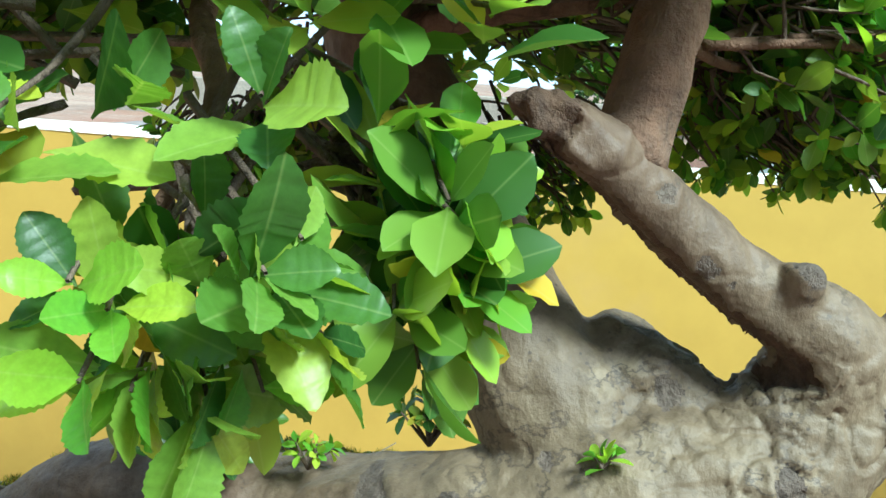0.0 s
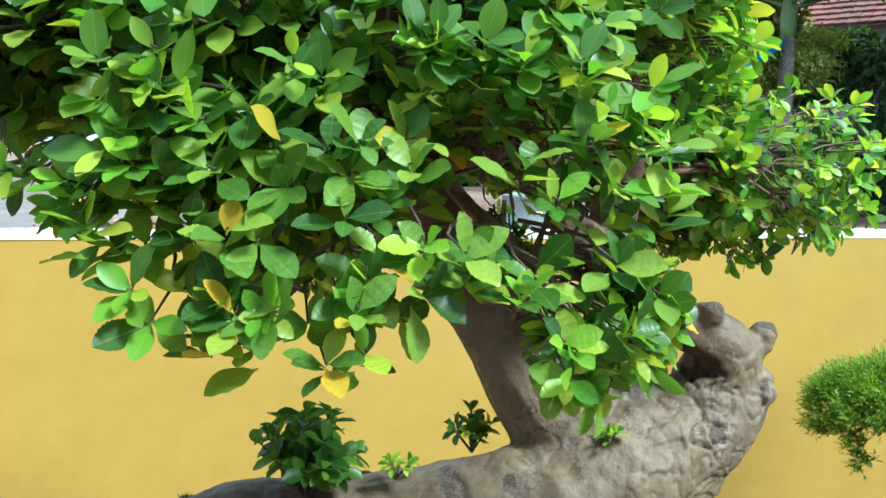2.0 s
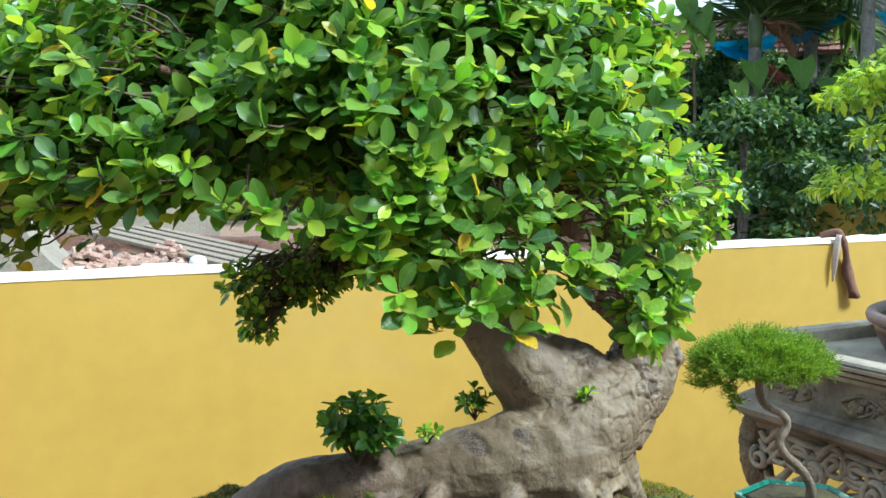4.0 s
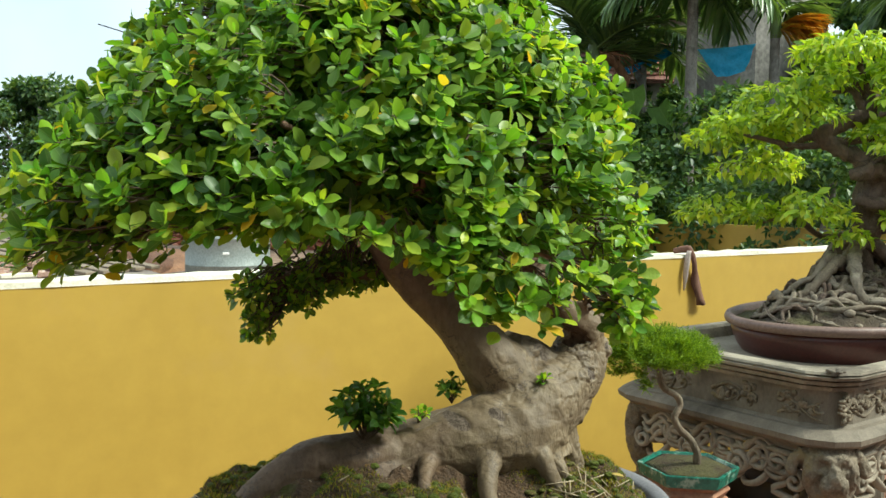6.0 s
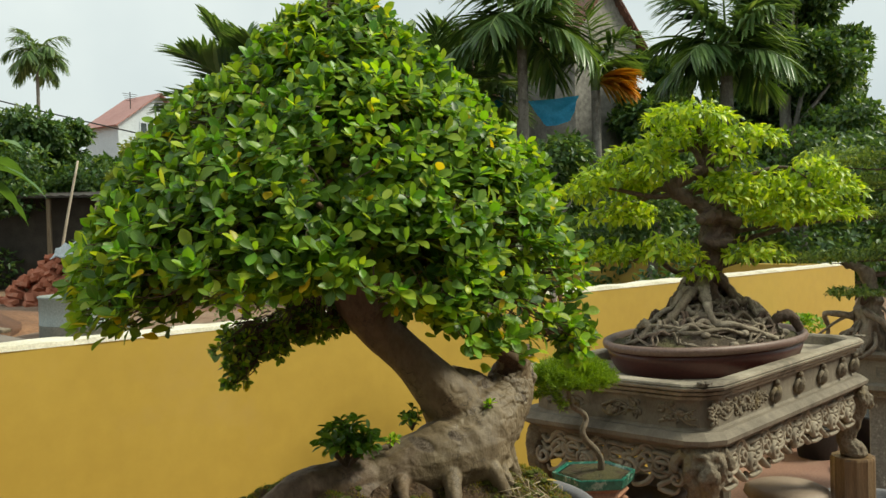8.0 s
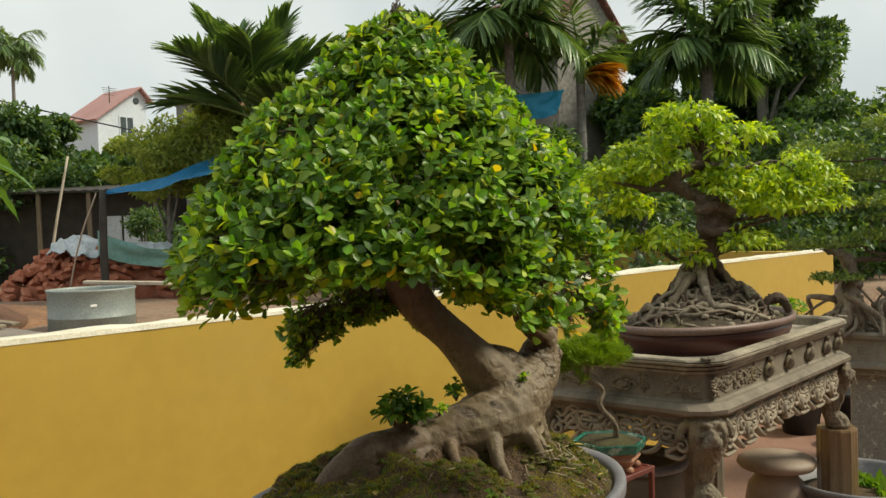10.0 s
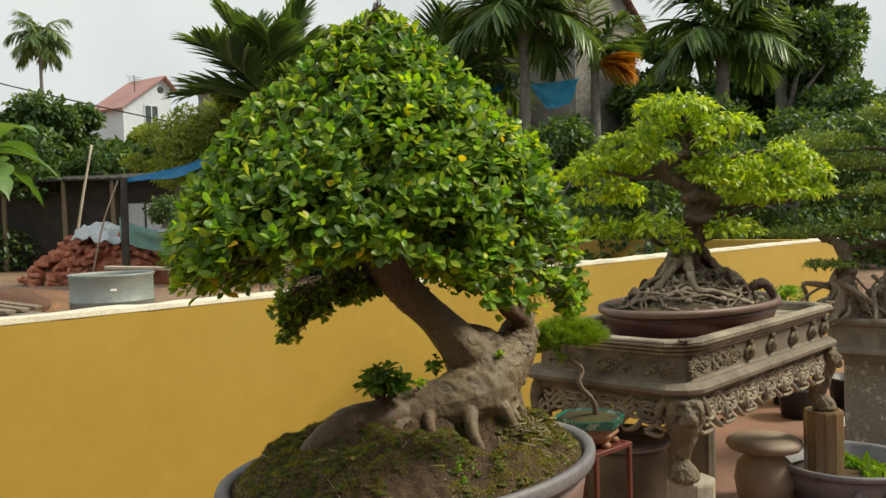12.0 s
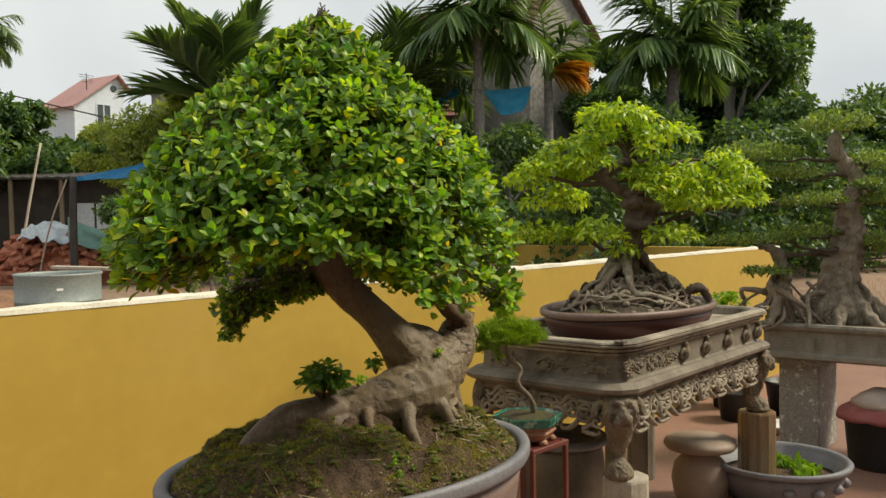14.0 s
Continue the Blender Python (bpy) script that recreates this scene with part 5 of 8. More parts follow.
def build_table():
    tb = thing("stone_table", "long carved grey stone table with scrolled apron and beast legs", "table", tuple(T_POSE @ Vector((0.8, 0.4, 0))))

    def put(name, b, mat, label="", parent=None, smooth=True):
        return part(name, turned(b, T_POSE), mat, parent or tb, label, smooth=smooth)

    # tray body: panel band between two mouldings, open on top
    b = Buf()
    prof = [(0.0, 0.864), (0.012, 0.868), (0.03, 0.874), (0.038, 0.884), (0.04, 0.93), (0.036, 0.99)]
    loft(b, [table_ring(TX0 + i, TY0 + i, TX1 - i, TY1 - i, z, 0.105) for i, z in prof])
    put("body", b, M_STONE, smooth=False)
    b = Buf()
    prof = [(0.05, 0.982), (0.024, 0.984), (0.022, 0.995), (0.03, 0.9965), (0.03, 1.0), (0.01, 1.002), (0.008, 1.013), (0.018, 1.0145), (0.018, 1.018), (-0.003, 1.02), (-0.006, 1.029), (0.006, 1.031), (0.006, 1.0335), (-0.002, 1.035), (0.002, 1.042), (0.012, 1.045), (0.05, 1.045), (0.06, 1.036), (0.066, 1.0)]
    loft(b, [table_ring(TX0 + i, TY0 + i, TX1 - i, TY1 - i, z, 0.105) for i, z in prof])
    put("top_moulding", b, M_STONE_TOP, "pale stepped moulding round the top", smooth=False)
    b = Buf()
    prof = [(0.06, 0.785), (0.05, 0.80), (0.034, 0.804), (0.03, 0.814), (0.014, 0.822), (-0.004, 0.83), (-0.016, 0.84), (-0.018, 0.856), (-0.01, 0.862), (-0.002, 0.868), (0.01, 0.876)]
    loft(b, [table_ring(TX0 + i, TY0 + i, TX1 - i, TY1 - i, z, 0.105) for i, z in prof])
    put("lower_moulding", b, M_STONE, "flared lower moulding", smooth=False)
    # flower boss at each visible corner of the top
    for x, y in ((0.035, 0.035), (TX1 - 0.035, 0.035)):
        b = Buf()
        for k in range(6):
            a = k * math.pi / 3
            lathe(b, [(0.001, 1.046), (0.011, 1.047), (0.01, 1.052), (0.001, 1.055)], x + 0.016 * math.cos(a), y + 0.016 * math.sin(a), k=7)
        put("flower_boss", b, M_STONE_TOP)
    # relief on the bands: figures on the long face, sprays on the end face
    rng = np.random.RandomState(31)
    for x in (0.62, 0.86, 1.12, 1.36, 1.52):
        b = Buf()
        y = 0.038
        tube(b, [(x - 0.014, y, 0.898, 0.016), (x - 0.002, y - 0.008, 0.918, 0.024), (x + 0.005, y - 0.01, 0.945, 0.021), (x, y - 0.008, 0.962, 0.012)], 8, 8, 0.15, 3)
        tube(b, [(x, y - 0.006, 0.962, 0.011), (x + 0.002, y - 0.012, 0.971, 0.014), (x, y - 0.006, 0.981, 0.007)], 8, 6)
        tube(b, [(x + 0.014, y - 0.012, 0.95, 0.009), (x + 0.042, y - 0.008, 0.94, 0.008), (x + 0.05, y - 0.004, 0.915, 0.007)], 6, 6)
        tube(b, [(x - 0.012, y - 0.012, 0.95, 0.009), (x - 0.04, y - 0.008, 0.93, 0.008), (x - 0.03, y - 0.004, 0.905, 0.007)], 6, 6)
        put("relief_figure", b, M_RELIEF, "small weathered relief figure")
    def sprays(spots, along_x):
        for u, w in spots:
            b = Buf()
            for k in range(2):
                rows = [(u + w * (i / 5 - 0.5), -0.002 * k, 0.912 + 0.03 * k + 0.014 * math.sin(i * 1.3 + 2.2 * k + u * 9), 0.0065 - 0.0007 * i) for i in range(6)]
                tube(b, rows, 6, 14)
            for k in range(6):
                scroll(b, u + w * rng.uniform(-0.45, 0.45), 0.925 + rng.uniform(-0.018, 0.035), rng.uniform(0.009, 0.019), rng.uniform(0.8, 1.4), rng.choice((-1, 1)), 0.0, rng.uniform(0.0045, 0.0075), rng.uniform(0, 6))
            for k in range(7):
                x0, z0, t0 = u + w * rng.uniform(-0.5, 0.5), 0.925 + rng.uniform(-0.02, 0.035), rng.uniform(0, 6.28)
                tube(b, [(x0, 0, z0, 0.003), (x0 + 0.014 * math.cos(t0), -0.004, z0 + 0.012 * math.sin(t0), 0.008), (x0 + 0.03 * math.cos(t0 + 0.4), 0, z0 + 0.022 * math.sin(t0 + 0.4), 0.002)], 6, 7)
            m = Matrix.Translation((0, 0.04, 0)) if along_x else Matrix.Translation((0.04, 0, 0)) @ Matrix.Rotation(-math.pi / 2, 4, "Z")
            put("relief_spray", turned(b, m), M_RELIEF, "worn carved foliage relief")
    sprays(((0.12, 0.1), (0.22, 0.16), (0.38, 0.16), (0.5, 0.1)), True)
    sprays(((-0.14, 0.14), (-0.36, 0.16), (-0.6, 0.16)), False)
    # apron of cloud scrolls, one panel a side
    def apron(length, m, name):
        rail = Buf()
        tube(rail, [(0.02, 0.004, 0.80, 0.012), (length / 2, 0.004, 0.803, 0.012), (length - 0.02, 0.004, 0.80, 0.012)], 8, 20)
        ap = put(name, turned(rail, m), M_STONE, "openwork cloud-scroll apron")
        nn = int(length / 0.105)
        w = length / nn
        for k in range(nn):
            u = 0.06 + w * (k + 0.5) * (length - 0.12) / length
            dip = 0.035 * abs(math.cos(math.pi * (k + 0.5) / nn)) ** 0.7
            z = 0.765 - dip * 0.5
            h = 1 if k % 2 else -1
            b = Buf()
            scroll(b, u - 0.012 * h, z + 0.002, 0.05, 1.5, h, -0.004, 0.0105, start=0.5 * (k % 3))
            scroll(b, u + h * 0.05, z - 0.034, 0.032, 1.3, -h, -0.012, 0.009, start=1.0)
            # three cloud bands sweeping from one scroll to the next
            for q in range(3):
                tube(b, [(u - 0.064, 0, z + 0.036 - 0.022 * q, 0.008), (u - 0.02, -0.006, z + 0.052 - 0.03 * q + 0.014 * h, 0.0095), (u + 0.03, -0.006, z + 0.03 - 0.03 * q - 0.012 * h, 0.0095), (u + 0.068, 0, z + 0.034 - 0.022 * q, 0.008)], 7, 11)
            tube(b, [(u - 0.05, 0.0, z - 0.03, 0.009), (u - 0.02 * h, -0.01, z - 0.066 - 0.2 * dip, 0.011), (u + 0.03 * h, -0.004, z - 0.078 - 0.4 * dip, 0.008), (u + 0.05 * h, 0.0, z - 0.06 - 0.4 * dip, 0.005)], 7, 11)
            turned(b, Matrix.Diagonal((1, 1.7, 1, 1)))
            put("scroll", turned(b, m), M_STONE_TOP, parent=ap)
    apron(TX1 - 0.2, Matrix.Translation((0.1, 0.045, 0)), "apron")
    apron(TY1 - 0.16, Matrix.Translation((0.045, 0.08, 0)) @ Matrix.Rotation(math.pi / 2, 4, "Z") @ Matrix.Diagonal((1, -1, 1, 1)), "apron")
    apron(TX1 - 0.2, Matrix.Translation((0.1, TY1 - 0.045, 0)), "apron")
    # shoulder masks and cabriole legs
    for x, y, sx, sy in ((0.09, 0.09, -1, -1), (TX1 - 0.09, 0.09, 1, -1), (0.09, TY1 - 0.09, -1, 1), (TX1 - 0.09, TY1 - 0.09, 1, 1)):
        leg = Buf()
        dx, dy = 0.7 * sx, 0.7 * sy
        wide = 1.0 if sy < 0 else 0.62
        rows = [(x, y, 0.82, 0.075 * wide), (x + 0.03 * dx, y + 0.03 * dy, 0.77, 0.068 * wide), (x + 0.04 * dx, y + 0.04 * dy, 0.71, 0.052 * wide), (x + 0.02 * dx, y + 0.02 * dy, 0.65, 0.042), (x - 0.004 * dx, y - 0.004 * dy, 0.59, 0.036), (x + 0.005 * dx, y + 0.005 * dy, 0.55, 0.036), (x + 0.03 * dx, y + 0.03 * dy, 0.515, 0.045), (x + 0.035 * dx, y + 0.035 * dy, 0.49, 0.042)]
        tube(leg, rows, 14, 30, 0.05, 5)
        base = math.atan2(dy, dx)

        def on(ang, out, z):
            return (x + 0.02 * dx + 0.84 * out * math.cos(base + ang), y + 0.02 * dy + 0.84 * out * math.sin(base + ang), z)

        # lion head on the front legs: brow curls, muzzle, cheeks and a wavy mane that runs down the leg
        for sgn in (-1, 1) if sy < 0 else ():
            tube(leg, [(*on(sgn * (0.35 + 0.3 * math.cos(q)), 0.085, 0.785 + 0.022 * math.sin(q)), 0.013) for q in np.linspace(0, 5.2, 12)], 7)
            tube(leg, [(*on(sgn * 0.9, 0.07, 0.80), 0.02), (*on(sgn * 0.8, 0.088, 0.76), 0.022), (*on(sgn * 0.95, 0.08, 0.72), 0.016), (*on(sgn * 0.75, 0.07, 0.69), 0.01)], 8, 12)
            tube(leg, [(*on(sgn * 1.2, 0.08, 0.81), 0.022), (*on(sgn * 1.4, 0.10, 0.79), 0.02), (*on(sgn * 1.4, 0.12, 0.765), 0.015), (*on(sgn * 1.3, 0.11, 0.745), 0.012)], 8, 12)
            tube(leg, [(*on(sgn * 0.28, 0.10, 0.752), 0.016), (*on(sgn * 0.2, 0.115, 0.735), 0.017), (*on(sgn * 0.34, 0.1, 0.715), 0.012)], 8, 8)
        if sy < 0:
            tube(leg, [(*on(0, 0.095, 0.785), 0.012), (*on(0, 0.118, 0.755), 0.018), (*on(0, 0.10, 0.73), 0.016)], 8, 8)
        for k in range(9 if sy < 0 else 0):
            a0 = -0.95 + 0.24 * k
            tube(leg, [(*on(a0 + 0.16 * math.sin(j * 1.6 + k), 0.084 - 0.0075 * j, 0.715 - 0.018 * j), 0.0095 - 0.0004 * j) for j in range(9)], 6, 24)
        tube(leg, [(*on(0, 0.0, 0.545), 0.038), (*on(0, 0.02, 0.52), 0.054), (*on(0, 0.025, 0.50), 0.06), (*on(0, 0.025, 0.487), 0.048)], 14, 10)
        # scrolled brackets that reach along both sides
        for ex, ey in ((-sx, 0), (0, -sy)):
            px, py = x + 0.055 * dx * (ex == 0) + 0.02 * ex, y + 0.055 * dy * (ey == 0) + 0.02 * ey
            for q in range(3):
                tube(leg, [(px + ex * 0.03, py + ey * 0.03, 0.79 - 0.03 * q, 0.014), (px + ex * (0.085 - 0.012 * q), py + ey * (0.085 - 0.012 * q), 0.775 - 0.032 * q, 0.013), (px + ex * (0.15 - 0.03 * q), py + ey * (0.15 - 0.03 * q), 0.785 - 0.03 * q, 0.011), (px + ex * (0.165 - 0.03 * q), py + ey * (0.165 - 0.03 * q), 0.765 - 0.03 * q, 0.009), (px + ex * (0.145 - 0.03 * q), py + ey * (0.145 - 0.03 * q), 0.758 - 0.03 * q, 0.007)], 7, 14)
        lg = put("leg", leg, M_RELIEF, "curved lion-headed leg of mossy carved stone" if sy < 0 else "plain curved leg of carved stone")
        solidify(lg, 0.0052, 1)
        gnarl(lg.data, 0.006, 70)
    return tb


build_table()


def build_posts():
    for x, y, w, h, mat, lab, k in ((0.11, 0.06, 0.098, 0.487, M_BLOCK, "short pale fluted stone block under the table leg", 8), (TX1 - 0.05, 0.07, 0.1, 0.487, M_POST, "worn brown fluted post under the table leg", 12), (0.12, TY1 - 0.08, 0.1, 0.487, M_BLOCK, "short pale fluted stone block under the table leg", 8), (TX1 - 0.05, TY1 - 0.07, 0.08, 0.487, M_STONE, "dark stone post under the table leg", 12)):
        p = T_POSE @ Vector((x, y, 0))
        b = Buf()
        a = np.linspace(0, 2 * np.pi, k * 4, endpoint=False) + 0.4
        r = w * (1 - 0.06 * np.abs(np.sin(a * k / 2)) ** 0.6)
        rings = []
        for z, q in ((0, 0.98), (0.01, 1), (h - 0.012, 1), (h - 0.002, 0.96), (h, 0.8)):
            rings.append(np.c_[p.x + q * r * np.cos(a), p.y + q * r * np.sin(a), np.full(len(a), z)])
        loft(b, rings)
        ob = part("support_post", b, mat, smooth=False)
        tagged(ob, lab, "post", "posts under the stone table")
    # dark post in the middle under the tray
    b = Buf()
    box(b, 1.78, 1.06, 0.0, 1.98, 1.24, 0.05, 0.008)
    lathe(b, [(0.07, 0.05), (0.055, 0.09), (0.05, 0.4), (0.055, 0.74), (0.075, 0.8)], 1.88, 1.15, k=18)
    tagged(part("support_post", b, M_STONE), "plain dark stone post below the table's middle", "post", "posts under the stone table")


build_posts()


def build_fig():
    """The second bonsai: a fig over a mound of roots in an oval maroon pot."""
    cx, cy, rx, ry = 1.76, 0.98, 0.56, 0.36
    pot = thing("oval_pot", "shallow oval maroon glazed pot on the stone table", "plant pot", (cx, cy, 1.0))
    b = Buf()
    lathe(b, [(0.84, 0.992), (0.87, 1.0), (0.9, 1.02), (0.94, 1.06), (0.955, 1.092)], cx, cy, rx, ry, 64)
    part("body", b, M_RUST_POT, pot)
    b = Buf()
    loft(b, [oval(cx, cy, rx * q, ry * q, z, 72) for q, z in ((0.95, 1.09), (0.99, 1.097), (1.0, 1.11), (0.99, 1.122), (0.965, 1.126), (0.935, 1.12), (0.92, 1.095))], False)
    part("rim", b, M_RUST_RIM, pot, "worn lighter rim")
    for k in range(3):
        b = Buf()
        a = -2.4 + 1.1 * k
        x, y = cx + rx * 0.8 * math.cos(a), cy + ry * 0.8 * math.sin(a)
        box(b, x - 0.04, y - 0.03, 0.9, x + 0.04, y + 0.03, 0.994, 0.006)
        part("foot", b, M_RUST_POT, pot)

    def h(x, y):
        r2 = ((x - cx) / rx) ** 2 + ((y - cy) / ry) ** 2
        return 1.10 + 0.045 * max(0, 1 - r2 / 0.72) + 0.012 * noise.noise((x * 14, y * 14, 2.0))

    b = Buf()
    k, m = 56, 14
    verts = [(cx, cy, h(cx, cy))]
    for i in range(1, m + 1):
        q = 0.93 * i / m
        verts += [(x, y, h(x, y)) for x, y, _ in oval(cx, cy, rx * q, ry * q, 0, k)]
    faces = [(0, 1 + j, 1 + (j + 1) % k) for j in range(k)]
    for i in range(m - 1):
        faces += [(1 + i * k + j, 1 + (i + 1) * k + j, 1 + (i + 1) * k + (j + 1) % k, 1 + i * k + (j + 1) % k) for j in range(k)]
    b.add(verts, faces)
    tagged(part("soil", b, M_SOIL_MOSS), "mossy soil in the oval maroon pot", "soil")

    tr = thing("fig_bonsai", "fig bonsai with bright drooping leaves over a mass of pale roots", "bonsai", (cx, cy, 1.13))
    rng = np.random.RandomState(41)
    R, F = np.array([0.72, -0.69, 0]), np.array([0.69, 0.72, 0])

    def at(u, z, d=0.0):
        return np.array([cx, cy, 0]) + u * R + d * F + np.array([0, 0, z])

    # rocky mound under the roots
    def dome(x, y):
        r = math.hypot((x - cx) / (rx * 0.76), (y - cy) / (ry * 0.8))
        z = h(x, y) + 0.12 * max(0, 1 - r) ** 1.1
        return z + (0.04 * noise.noise((x * 13, y * 13, 1.7)) + 0.03 * (1 - abs(noise.noise((x * 34, y * 34, 0.4))) * 2)) * min(1, max(0, 1.0 - r) * 4)

    b = Buf()
    k, m = 96, 36
    verts = [(cx, cy, dome(cx, cy))]
    for i in range(1, m + 1):
        q = 0.84 * i / m
        verts += [(x, y, dome(x, y) - (0.02 if i == m else 0)) for x, y, _ in oval(cx, cy, rx * q, ry * q, 0, k)]
    faces = [(0, 1 + j, 1 + (j + 1) % k) for j in range(k)]
    for i in range(m - 1):
        faces += [(1 + i * k + j, 1 + (i + 1) * k + j, 1 + (i + 1) * k + (j + 1) % k, 1 + i * k + (j + 1) % k) for j in range(k)]
    b.add(verts, faces)
    part("root_mound", b, M_MOUND, tr, "rough brown mound of rock and old roots")
    for k in range(70):
        a, q = rng.uniform(0, 6.28), rng.uniform(0.3, 0.8)
        x, y = cx + rx * q * math.cos(a), cy + ry * q * math.sin(a)
        st = Buf()
        r = rng.uniform(0.01, 0.028)
        z = dome(x, y)
        loft(st, [[(px + 0.3 * r * noise.noise((px * 40, py * 40, z)), py + 0.3 * r * noise.noise((px * 40, py * 40, z + 9)), pz) for px, py, pz in oval(x, y, r * f, r * f * 0.8, z + r * g, 9)] for f, g in ((0.7, -0.5), (1, 0), (0.8, 0.4), (0.3, 0.6))])
        part("rock", st, (M_STONE, M_ROOT_PALE)[k % 2], tr)
    # roots that wander over the mound, stout ones from the foot of the trunk, thin ones between
    for k in range(150):
        stout = k < 20
        a, q0 = rng.uniform(0, 6.28), rng.uniform(0.0, 0.1) if stout else rng.uniform(0.08, 0.6)
        q1 = rng.uniform(0.5, 0.82) if stout else min(0.82, q0 + rng.uniform(0.15, 0.4))
        r = rng.uniform(0.013, 0.022) if stout else rng.uniform(0.004, 0.0115)
        rows, turn = [], rng.normal(0, 0.2)
        for i in range(9):
            t = i / 8
            turn += rng.normal(0, 0.45)
            a += turn * 0.3 / (0.5 + 2 * (q0 + (q1 - q0) * t))
            q = q0 + (q1 - q0) * t
            x, y = cx + rx * q * math.cos(a), cy + ry * q * math.sin(a)
            lift = rng.uniform(0, 0.03) * math.sin(math.pi * t) + (0.10 * (1 - t) ** 2.2 if stout else 0)
            rows.append((x, y, dome(x, y) + 0.3 * r + lift, r * (1.25 - 0.8 * t) * rng.uniform(0.85, 1.15)))
        b = Buf()
        tube(b, rows, 7, 28, 0.3, k)
        part("root", b, (M_ROOT, M_ROOT_PALE, M_FIG_BARK, M_ROOT)[k % 4], tr)
    # knuckle of dead root at one side
    b = Buf()
    p = at(0.33, 1.15, -0.02)
    tube(b, [(*(p - 0.07 * R), 0.016), (*(p - 0.035 * R + (0, 0, 0.035)), 0.024), (*(p + 0.02 * R + (0, 0, 0.04)), 0.022), (*(p + 0.06 * R + (0, 0, -0.02)), 0.016)], 10, 24, 0.3, 9)
    part("root_knuckle", b, M_FIG_BARK, tr, "dark arched knuckle of dead root")
    # trunk with an S-bend
    b = Buf()
    tube(b, [(*at(0.0, 1.17), 0.085), (*at(0.0, 1.26), 0.06), (*at(0.0, 1.35), 0.05), (*at(0.03, 1.44), 0.052), (*at(0.05, 1.53), 0.07), (*at(0.045, 1.60), 0.068), (*at(-0.01, 1.66), 0.034), (*at(-0.09, 1.70), 0.029), (*at(-0.145, 1.745), 0.027), (*at(-0.07, 1.785), 0.025), (*at(0.01, 1.82), 0.026), (*at(0.03, 1.88), 0.02), (*at(-0.01, 1.95), 0.015), (*at(-0.04, 2.03), 0.01)], 14, 56, 0.07, 4)
    # hollow burl with a folded lip, and a curled stub above
    tube(b, [(*at(-0.06, 1.60, -0.06), 0.022), (*at(0.0, 1.615, -0.09), 0.026), (*at(0.08, 1.61, -0.085), 0.026), (*at(0.13, 1.575, -0.04), 0.022)], 10, 14, 0.15, 6)
    tube(b, [(*at(-0.04, 1.52, -0.07), 0.02), (*at(0.03, 1.50, -0.085), 0.024), (*at(0.1, 1.52, -0.06), 0.02)], 10, 12, 0.15, 7)
    tube(b, [(*at(0.03, 1.84, -0.02), 0.024), (*at(0.07, 1.87, -0.06), 0.02), (*at(0.13, 1.86, -0.09), 0.014), (*at(0.16, 1.875, -0.1), 0.008)], 8, 12, 0.12, 8)
    tk2 = part("trunk", b, M_FIG_BARK, tr, "dark twisting trunk")
    solidify(tk2, 0.008)
    gnarl(tk2.data, 0.012, 20)
    pads = [(-0.06, 2.03, 0.0, 0.19, 0.16, 0.055), (0.14, 1.93, -0.03, 0.18, 0.16, 0.055), (-0.12, 1.93, 0.03, 0.15, 0.14, 0.05), (-0.27, 1.86, 0.03, 0.16, 0.16, 0.06), (-0.41, 1.78, 0.03, 0.14, 0.15, 0.055), (-0.52, 1.72, 0.0, 0.09, 0.12, 0.05), (-0.27, 1.75, 0.1, 0.13, 0.12, 0.05),
            (0.08, 1.74, -0.06, 0.13, 0.13, 0.045), (0.22, 1.72, 0.0, 0.17, 0.16, 0.06), (0.36, 1.67, -0.02, 0.14, 0.14, 0.06), (0.47, 1.79, 0.03, 0.13, 0.14, 0.06), (0.56, 1.70, 0.02, 0.12, 0.13, 0.06), (0.6, 1.62, 0.0, 0.08, 0.1, 0.05), (0.45, 1.61, -0.05, 0.12, 0.12, 0.05), (0.29, 1.60, -0.08, 0.11, 0.12, 0.045),
            (-0.2, 1.465, -0.08, 0.155, 0.14, 0.06), (-0.36, 1.455, -0.03, 0.09, 0.12, 0.05), (-0.5, 1.46, 0.0, 0.13, 0.12, 0.055), (0.17, 1.45, -0.12, 0.13, 0.12, 0.05), (-0.07, 1.38, -0.12, 0.07, 0.06, 0.03), (0.3, 1.62, 0.2, 0.2, 0.13, 0.07), (-0.3, 1.62, 0.22, 0.2, 0.13, 0.07), (0.06, 1.85, -0.13, 0.09, 0.07, 0.04), (-0.22, 1.80, -0.12, 0.12, 0.08, 0.045), (0.08, 1.68, -0.15, 0.12, 0.07, 0.04), (-0.02, 1.95, -0.1, 0.1, 0.07, 0.04)]
    ends = [at(u, z - 0.03, d) for u, z, d, *_ in pads]
    src = [at(0.04, 1.5), at(0.02, 1.62), at(-0.12, 1.72), at(0.0, 1.82), at(0.0, 1.4)]
    for k, e in enumerate(ends):
        if k % 2 and k > 2:
            continue
        s = min(src, key=lambda p: abs(p[2] + 0.03 - e[2]))
        b = Buf()
        q1 = s * 0.7 + e * 0.3 + rng.normal(0, 0.022, 3)
        q2 = s * 0.3 + e * 0.7 + rng.normal(0, 0.022, 3) + np.array([0, 0, 0.015])
        tube(b, [(*s, 0.017), (*q1, 0.012), (*q2, 0.008), (*e, 0.003)], 8, 16, 0.12, k)
        part("branch", b, M_FIG_BARK, tr)
    rows = []
